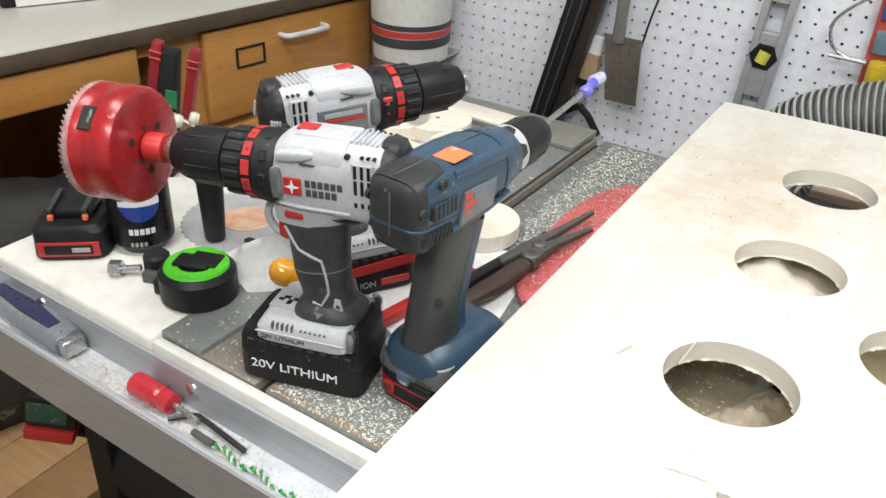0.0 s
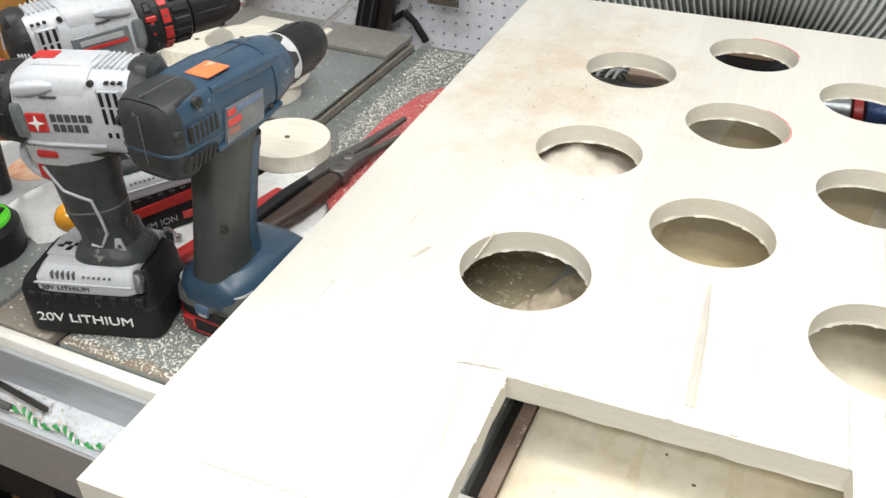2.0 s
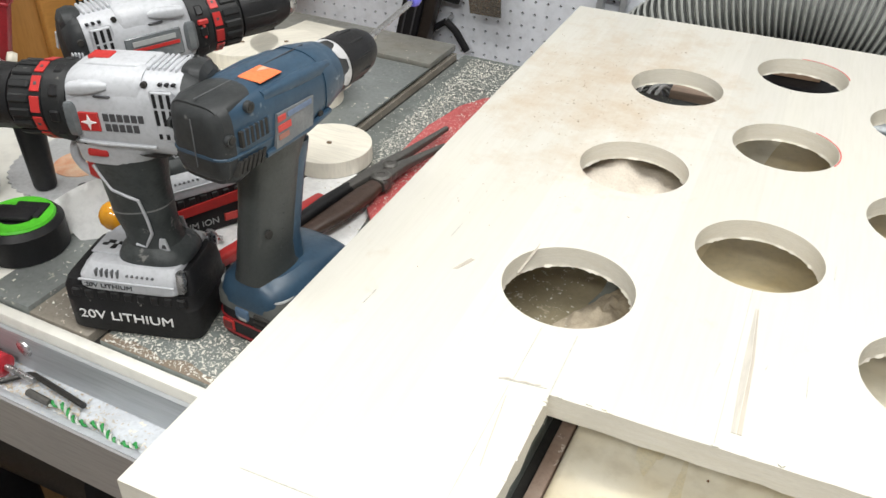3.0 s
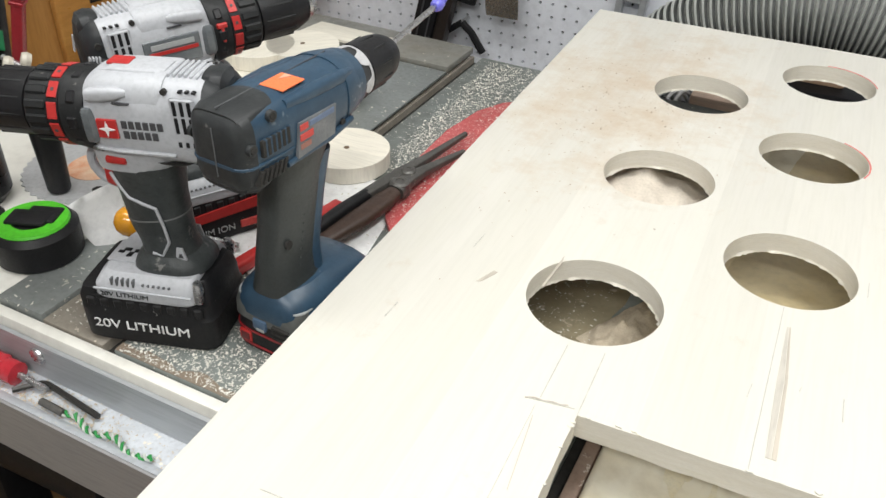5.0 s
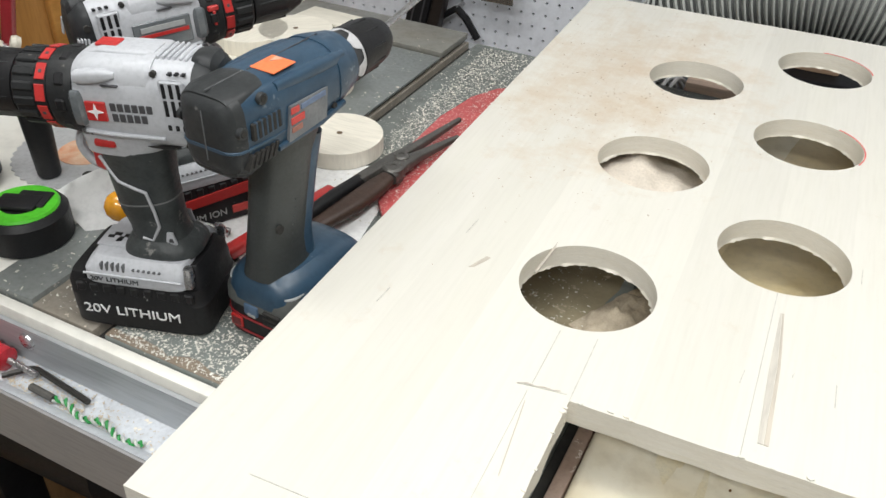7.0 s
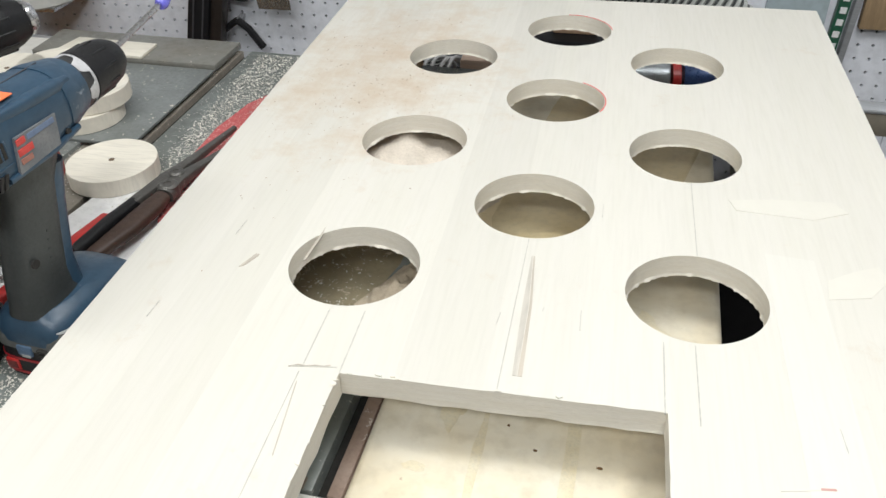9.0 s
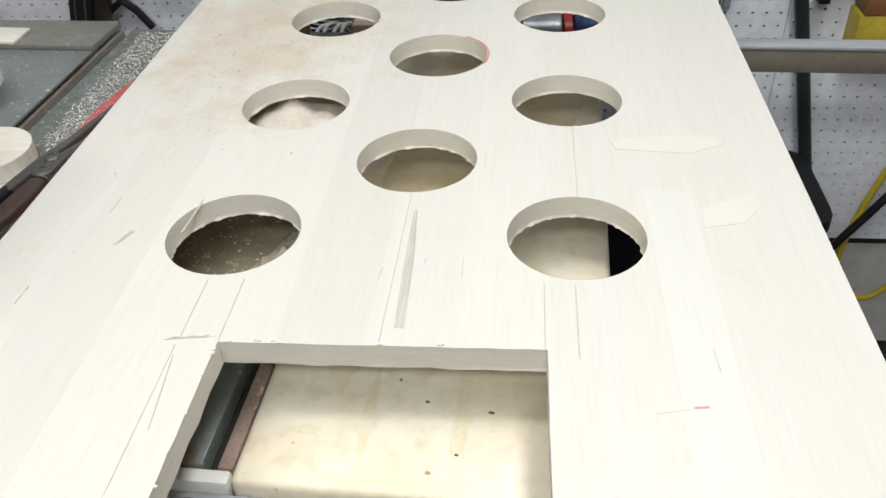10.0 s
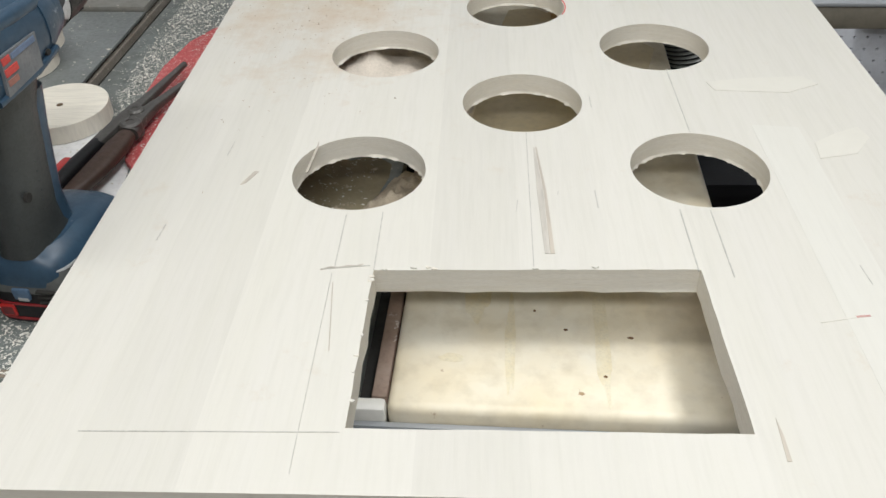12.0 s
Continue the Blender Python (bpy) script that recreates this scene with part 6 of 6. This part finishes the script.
part("lever", box(-0.004, 0.018, -0.026, -0.016, 0.0, 0.012, 0.002, 2, pose(0, 0, 0, 0, 0, 20)), mat("dark_olive", (0.10, 0.11, 0.09), 0.5), kn)

# ---- between the drills ----
PAPER = mat("white_paper", (0.82, 0.82, 0.81), 0.6, scale=14, amount=0.05)
cr = bmesh.new()
g = [[None] * 9 for _ in range(13)]
for i in range(13):
    for j in range(9):
        u, v = i / 12, j / 8
        # a fold that rises from the table and leans back to its upper edge
        foot = Vector((-0.277, 0.242, 0.002)).lerp(Vector((-0.225, 0.296, 0.002)), u)
        head = Vector((-0.312, 0.249, 0.036)).lerp(Vector((-0.268, 0.309, 0.058)), u)
        p = foot.lerp(head, v) + Vector((-0.55, 0.05, -0.60)) * 0.010 * math.sin(math.pi * v) ** 0.7 * (1 - 0.6 * u)
        g[i][j] = cr.verts.new((p.x, p.y, T + p.z + 0.002 * math.sin(5 * u) * v))
for i in range(12):
    for j in range(8):
        cr.faces.new((g[i][j], g[i + 1][j], g[i + 1][j + 1], g[i][j + 1]))
bmesh.ops.solidify(cr, geom=cr.faces[:], thickness=0.0006)
mesh_ob("leaflet", cr, PAPER, label="curled white paper leaflet standing among the tools", category="paper", smooth=60)
am = thing("screwdriver", "small screwdriver with an amber handle among the tools", "screwdriver", pose(-0.242, 0.254, T + 0.036))
part("handle", lathe([(-0.0150, 0), (-0.0140, 0.006), (-0.0100, 0.0112), (-0.004, 0.0138), (0.003, 0.0140), (0.009, 0.0120), (0.014, 0.0085), (0.030, 0.0085), (0.034, 0)], 28, pose(0, 0, 0, 0, 20, 30), False), mat("amber_plastic", (0.75, 0.33, 0.02), 0.2, coat=0.4), am)
part("shaft", tube([(0.024, 0.014, -0.008), (0.08, 0.046, -0.030)], 0.003, 8), STEEL, am)

red2 = mesh_ob("red_lever", box(-0.080, 0.080, -0.007, 0.007, 0, 0.013, 0.004, 3, pose(-0.130, 0.325, T + 0.0015, 0, 0, 78)), RED, label="glossy red plastic bar beside the drills", category="bar")
mesh_ob("paper_sheet", slab([(-0.185, 0.30), (-0.055, 0.235), (-0.045, 0.30), (-0.07, 0.455), (-0.10, 0.475), (-0.155, 0.46)], T + 0.0003, T + 0.0011), PAPER, label="sheet of white paper on the saw table", category="paper")
mesh_ob("clear_bulb", lathe([(-0.012, 0), (-0.011, 0.006), (-0.004, 0.0115), (0.004, 0.0115), (0.011, 0.006), (0.012, 0)], 20, pose(-0.105, 0.232, T + 0.0125), False), mat("cloudy_plastic", (0.45, 0.43, 0.46), 0.15, coat=0.5), label="small clear plastic dome on the table", category="dome")

push = thing("push_stick", "flat red push stick dusted with sawdust on the table", "push stick")
part("plate", slab([(-0.048, 0.385), (-0.066, 0.408), (-0.088, 0.525), (-0.087, 0.60), (-0.076, 0.665), (-0.056, 0.703), (-0.030, 0.720), (0.005, 0.722), (0.02, 0.60), (0.012, 0.42), (-0.015, 0.385)], T + 0.0003, T + 0.0085, 0.0015),
     mat("dusty_red", (0.56, 0.10, 0.10), 0.45, scale=20, amount=0.15, spots=(0.68, 0.42, 0.38), spot_scale=330, spot_at=0.565, bump=0.1), push)
PUSH_TOP = T + 0.0088
part("hang_hole", lathe([(0.0, 0.0), (0.0, 0.0055), (0.0006, 0.0055), (0.0006, 0.0)], 16, pose(-0.084, 0.520, T + 0.0086) @ UP, False), DARK_GAP, push)

pl = thing("pliers", "old long-nose pliers with brown grips on the push stick", "pliers", pose(-0.062, 0.440, T + 0.0215, 0, 0, 79))
OLD_STEEL = mat("old_dark_steel", (0.13, 0.125, 0.115), 0.45, 0.4, scale=40, amount=0.3, spots=(0.34, 0.32, 0.29), spot_scale=90, spot_at=0.66)
BROWN_GRIP = mat("brown_grip", (0.062, 0.036, 0.026), 0.5, scale=30, amount=0.35, spots=(0.20, 0.16, 0.13), spot_scale=60, spot_at=0.70, bump=0.2)
part("jaw", loft([(-0.035, 0.0205, 0.001, 0.0060, 0.0055, 3), (0.020, 0.0190, 0.001, 0.0075, 0.0060, 3), (0.060, 0.0185, 0, 0.0052, 0.0048, 3), (0.139, 0.0195, -0.001, 0.0028, 0.0030, 3)], "x", 14), OLD_STEEL, pl, "dark steel jaw")
part("jaw", loft([(-0.010, 0.002, 0, 0.0105, 0.0065, 3), (0.015, 0.006, 0, 0.0090, 0.0062, 3), (0.040, 0.005, 0, 0.0062, 0.0050, 3), (0.103, -0.0030, -0.001, 0.0028, 0.0030, 3)], "x", 14), OLD_STEEL, pl, "dark steel jaw")
part("grip", loft([(-0.122, 0.0140, 0.003, 0.0045, 0.0045, 2.4), (-0.115, 0.0150, 0.003, 0.0062, 0.0058, 2.4), (-0.070, 0.0195, 0.002, 0.0066, 0.0060, 2.4), (-0.032, 0.0205, 0.001, 0.0062, 0.0056, 2.4)], "x", 16), BLACK, pl, "black rubber grip")
part("grip", loft([(-0.124, 0.0020, -0.003, 0.0050, 0.0045, 2.4), (-0.115, 0.0020, -0.003, 0.0080, 0.0065, 2.4), (-0.070, 0.0000, -0.002, 0.0112, 0.0072, 2.6), (-0.030, 0.0010, -0.001, 0.0112, 0.0070, 2.6), (-0.012, 0.0020, 0, 0.0085, 0.0060, 2.4)], "x", 18), BROWN_GRIP, pl, "brown rubber grip")
for px, py, pr in ((0.0, 0.004, 0.0105), (0.024, 0.012, 0.0085)):
    part("pivot", lathe([(-0.007, 0), (-0.007, pr), (0.0065, pr), (0.0082, pr * 0.75), (0.0082, pr * 0.40), (0.0072, pr * 0.36), (0.0072, 0)], 20, pose(px, py, 0) @ UP, False), OLD_STEEL, pl)

# ---- cut-out discs ----
disc_mesh = None
DISC_TOP = mat("disc_veneer", (0.80, 0.755, 0.65), 0.55, scale=4, stretch=(1, 10, 1), amount=0.1, vary=0.05)
first = None
for i, (dx, dy, lev, tiltx) in enumerate(((-0.157, 0.490, 0, 0), (-0.243, 0.600, 0, 0), (-0.236, 0.612, 1, 0), (-0.300, 0.660, 0, 0), (-0.352, 0.615, 0, 0), (-0.338, 0.700, 0, 0), (-0.312, 0.668, 1, 0),
                                          (-0.362, 0.640, 1, 0))):
    m = pose(dx - (0.014 if i else 0), dy, T + (0.0075 if i else 0.0015) + lev * 0.0195, tiltx, 0, 37 * i)
    if first is None:
        first = thing("wood_disc", "pale plywood disc cut out by the hole saw", "disc", m, "discs cut from the board")
        part("face", lathe([(0.0, 0.0), (0.0, 0.0468), (0.0006, 0.0475), (0.0184, 0.0475), (0.019, 0.0470), (0.019, 0.0)], 56, UP, False), DISC_TOP, first)
        part("pilot_hole", lathe([(0.0191, 0.0), (0.0191, 0.0032), (0.0194, 0.0032), (0.0194, 0)], 12, UP, False), mat("pilot_shadow", (0.18, 0.12, 0.07), 0.8), first)
    else:
        copy_thing(first, m)

# sheets lying on the far part of the table
mesh_ob("metal_sheet", slab([(-0.46, 0.558), (-0.168, 0.546), (-0.160, 0.757), (-0.46, 0.77)], T + 0.0035, T + 0.0072, 0.0006), GREY_PLATE, label="flat grey metal sheet lying on the saw table", category="sheet")
mesh_ob("board_offcut", slab([(-0.44, 0.772), (-0.160, 0.760), (-0.157, 0.842), (-0.44, 0.852)], T + 0.0035, T + 0.0125, 0.001), mat("grey_offcut", (0.21, 0.215, 0.20), 0.42, 0.1, tint=(0.19, 0.175, 0.145), scale=12, spots=(0.6, 0.55, 0.45), spot_scale=110, spot_at=0.66), label="grey-faced board offcut at the back of the table", category="offcut")
mesh_ob("wood_strip", slab([(-0.400, 0.772), (-0.268, 0.764), (-0.268, 0.810), (-0.392, 0.818)], T + 0.0125, T + 0.0165, 0.0006), DISC_TOP, label="thin pale wood strip lying on the grey offcut", category="strip")

# ---- in the rail tray ----
TRAY = T - 0.0518
cutter = thing("utility_knife", "grey and blue folding utility knife in the rail tray", "knife", pose(-0.475, 0.128, TRAY, 0, 0, -6))
part("body", loft([(-0.075, 0, 0.011, 0.012, 0.009, 3), (-0.06, 0, 0.013, 0.016, 0.0125, 3), (0.0, 0, 0.014, 0.018, 0.0135, 3), (0.045, 0, 0.0135, 0.0165, 0.013, 3.2), (0.066, 0, 0.0125, 0.0145, 0.0115, 3.4)], "x", 24), mat("silver_grey", (0.42, 0.44, 0.48), 0.32, 0.6), cutter)
part("inlay", loft([(-0.06, -0.002, 0.024, 0.007, 0.003, 3), (0.0, -0.002, 0.0265, 0.010, 0.003, 3), (0.048, -0.002, 0.0248, 0.007, 0.003, 3)], "x", 18), mat("navy_inlay", (0.03, 0.035, 0.09), 0.3), cutter, "navy inlay")
part("nose", box(0.060, 0.078, -0.012, 0.012, 0.003, 0.021, 0.003), STEEL, cutter, "steel nose")
sd = thing("screwdriver", "stubby red screwdriver lying in the rail tray", "screwdriver", pose(-0.281, 0.116, TRAY + 0.0118, 0, 3, 0) @ Matrix.Scale(0.87, 4))
part("handle", lathe([(-0.034, 0), (-0.033, 0.010), (-0.029, 0.0135), (0.006, 0.0135), (0.010, 0.011), (0.014, 0.0125), (0.026, 0.0120), (0.028, 0.006), (0.028, 0)], 12, None, False), mat("glossy_red_handle", (0.55, 0.03, 0.045), 0.2, coat=0.4, spots=(0.75, 0.5, 0.45), spot_scale=70, spot_at=0.70), sd)
part("shaft", tube([(0.028, 0, 0), (0.062, 0, -0.003)], 0.0032, 10), STEEL, sd)
hexk = mesh_ob("hex_key", tube(smooth_line([(-0.252, 0.103, TRAY + 0.006), (-0.240, 0.117, TRAY + 0.006), (-0.234, 0.121, TRAY + 0.006), (-0.222, 0.120, TRAY + 0.006), (-0.168, 0.112, TRAY + 0.006)], 6), 0.0026, 6), mat("black_oxide", (0.045, 0.043, 0.040), 0.4, 0.5), label="bent steel hex key in the rail tray", category="hex key")
tw = thing("wire_tie", "green and white twisted tie in the rail tray", "tie")
axis = [Vector((-0.196, 0.103, TRAY + 0.005)).lerp(Vector((-0.100, 0.095, TRAY + 0.005)), k / 60) for k in range(61)]
for ph, mt in ((0.0, mat("green_twist", (0.03, 0.30, 0.07), 0.4)), (math.pi, mat("white_twist", (0.60, 0.62, 0.58), 0.5))):
    part("strand", tube([p + Vector((0, 0.0020 * math.cos(k * 1.1 + ph) + 0.003 * math.sin(k * 0.23), 0.0020 * math.sin(k * 1.1 + ph))) for k, p in enumerate(axis)], 0.0013, 6), mt, tw)
part("shank", tube([(-0.222, 0.105, TRAY + 0.005), (-0.196, 0.103, TRAY + 0.005)], 0.0034, 10), OLD_STEEL, tw)

# ---- sawdust and shavings ----
CHIP = mat("wood_chips", (0.76, 0.74, 0.67), 0.8, scale=60, amount=0.2)


def flakes(name, label, n, place, size, seed):
    rnd = random.Random(seed)
    verts, faces = [], []
    for _ in range(n):
        x, y, z = place(rnd)
        s = size * rnd.uniform(0.4, 1.3) ** 1.5
        a, w = rnd.uniform(0, math.pi), rnd.uniform(0.15, 0.6)
        q = len(verts)
        for u, v in ((-1, -w), (1, -w), (1, w), (-1, w)):
            verts.append((x + s * (u * math.cos(a) - v * math.sin(a)), y + s * (u * math.sin(a) + v * math.cos(a)), z + rnd.uniform(0, 0.9) * s))
        faces += [(q, q + 1, q + 2), (q, q + 2, q + 3)]
    me = bpy.data.meshes.new(name)
    me.from_pydata(verts, [], faces)
    me.materials.append(CHIP)
    return tagged(new(name, me), label, "sawdust", "", "stuff")


def near_front(r):
    x = r.uniform(-0.165, 0.16)
    return x, 0.14 + abs(r.gauss(0, 0.075)) - 0.028 * x, T + 0.0006


def over_table(r):
    x = r.uniform(-0.245, 0.17)
    y = r.uniform(0.15, 0.83)
    while abs(x - (y - 0.137) * 0.0384 + 0.176) < 0.009:
        x = r.uniform(-0.245, 0.17)
    return x, y, T + 0.0006


def by_back(r):
    return -0.128 + abs(r.gauss(0, 0.045)) + abs(r.gauss(0, 0.006)), r.uniform(0.50, 0.83), T + 0.0006


def in_tray(r):
    x = r.choice((r.gauss(-0.36, 0.035), r.gauss(-0.21, 0.04), r.uniform(-0.5, 0.0)))
    return x, 0.090 + abs(r.gauss(0.0, 0.016)) - 0.04 * x, TRAY + 0.001


DUST = mat("brown_dust", (0.50, 0.40, 0.29), 0.9, scale=60, amount=0.3)


def on_board(r):
    x, y = r.gauss(0.105, 0.05), r.gauss(0.62, 0.11)
    while x < 0.01 or y > 0.9 or any((x - a) ** 2 + (y - b_) ** 2 < 0.054 ** 2 for a, b_ in HOLES):
        x, y = r.gauss(0.105, 0.05), r.gauss(0.62, 0.11)
    return x, y, ZB + 0.0003


flakes("board_dust", "brown specks of dust on the drilled board", 420, on_board, 0.0008, 8).data.materials[0] = DUST
flakes("wood_shavings", "pale wood shavings scattered before the drills", 7500, near_front, 0.0010, 1)
flakes("wood_shavings", "fine sawdust all over the iron table", 8000, over_table, 0.0010, 2)
flakes("wood_shavings", "fine sawdust towards the back of the table", 5200, by_back, 0.0010, 3)
flakes("wood_shavings", "sawdust and shavings in the rail tray", 1500, in_tray, 0.0010, 4).data.materials[0] = mat("beige_chips", (0.60, 0.50, 0.37), 0.85, scale=60, amount=0.3)
flakes("wood_shavings", "sawdust on the red push stick", 1300, lambda r: (r.uniform(-0.066, 0.005), r.uniform(0.42, 0.695), PUSH_TOP), 0.0008, 6)
flakes("wood_shavings", "specks of sawdust on the metal sheets", 300, lambda r: (r.uniform(-0.30, -0.185), r.uniform(0.14, 0.56), T + 0.0035), 0.0014, 5)

pile = bmesh.new()
bmesh.ops.create_grid(pile, x_segments=40, y_segments=40, size=0.13)
for v in pile.verts:
    d = v.co.length / 0.12
    h = max(0.0, 1 - d) ** 0.8 * 0.048
    v.co.z = h * (1 + 0.25 * noise.noise(v.co * 45)) + 0.0012 * noise.noise(v.co * 300)
bmesh.ops.transform(pile, matrix=pose(0.145, 0.552, T + 0.0004), verts=pile.verts)
tagged(mesh_ob("sawdust_pile", pile, mat("sawdust", (0.72, 0.65, 0.56), 0.9, scale=40, amount=0.2, bump=0.6, bump_scale=300), smooth=70), "heap of pale sawdust under the drilled board", "sawdust", "", "stuff")

# ---- ceiling lights ----
# unseen fixtures, one added at each area lamp
def shop_light(x, y, turn):
    f = thing("ceiling_light", "unseen white twin-tube shop light added under the ceiling", "ceiling light", pose(x, y, 2.30, 0, 0, turn), "shop lights")
    part("housing", box(-0.63, 0.63, -0.10, 0.10, 0.04, 0.10, 0.01), mat("white_enamel_housing", (0.75, 0.75, 0.74), 0.4), f)
    glow = bpy.data.materials.new("tube_glow")
    glow.use_nodes = True
    nb = glow.node_tree.nodes["Principled BSDF"]
    nb.inputs["Emission Color"].default_value, nb.inputs["Emission Strength"].default_value = (1, 0.98, 0.95, 1), 4.0
    for ty in (-0.05, 0.05):
        part("tube", tube([(-0.6, ty, 0.02), (0.6, ty, 0.02)], 0.014, 12), glow, f, "glowing fluorescent tube")


for fx, fy, turn, _ in LIGHTS:
    shop_light(fx, fy, turn)
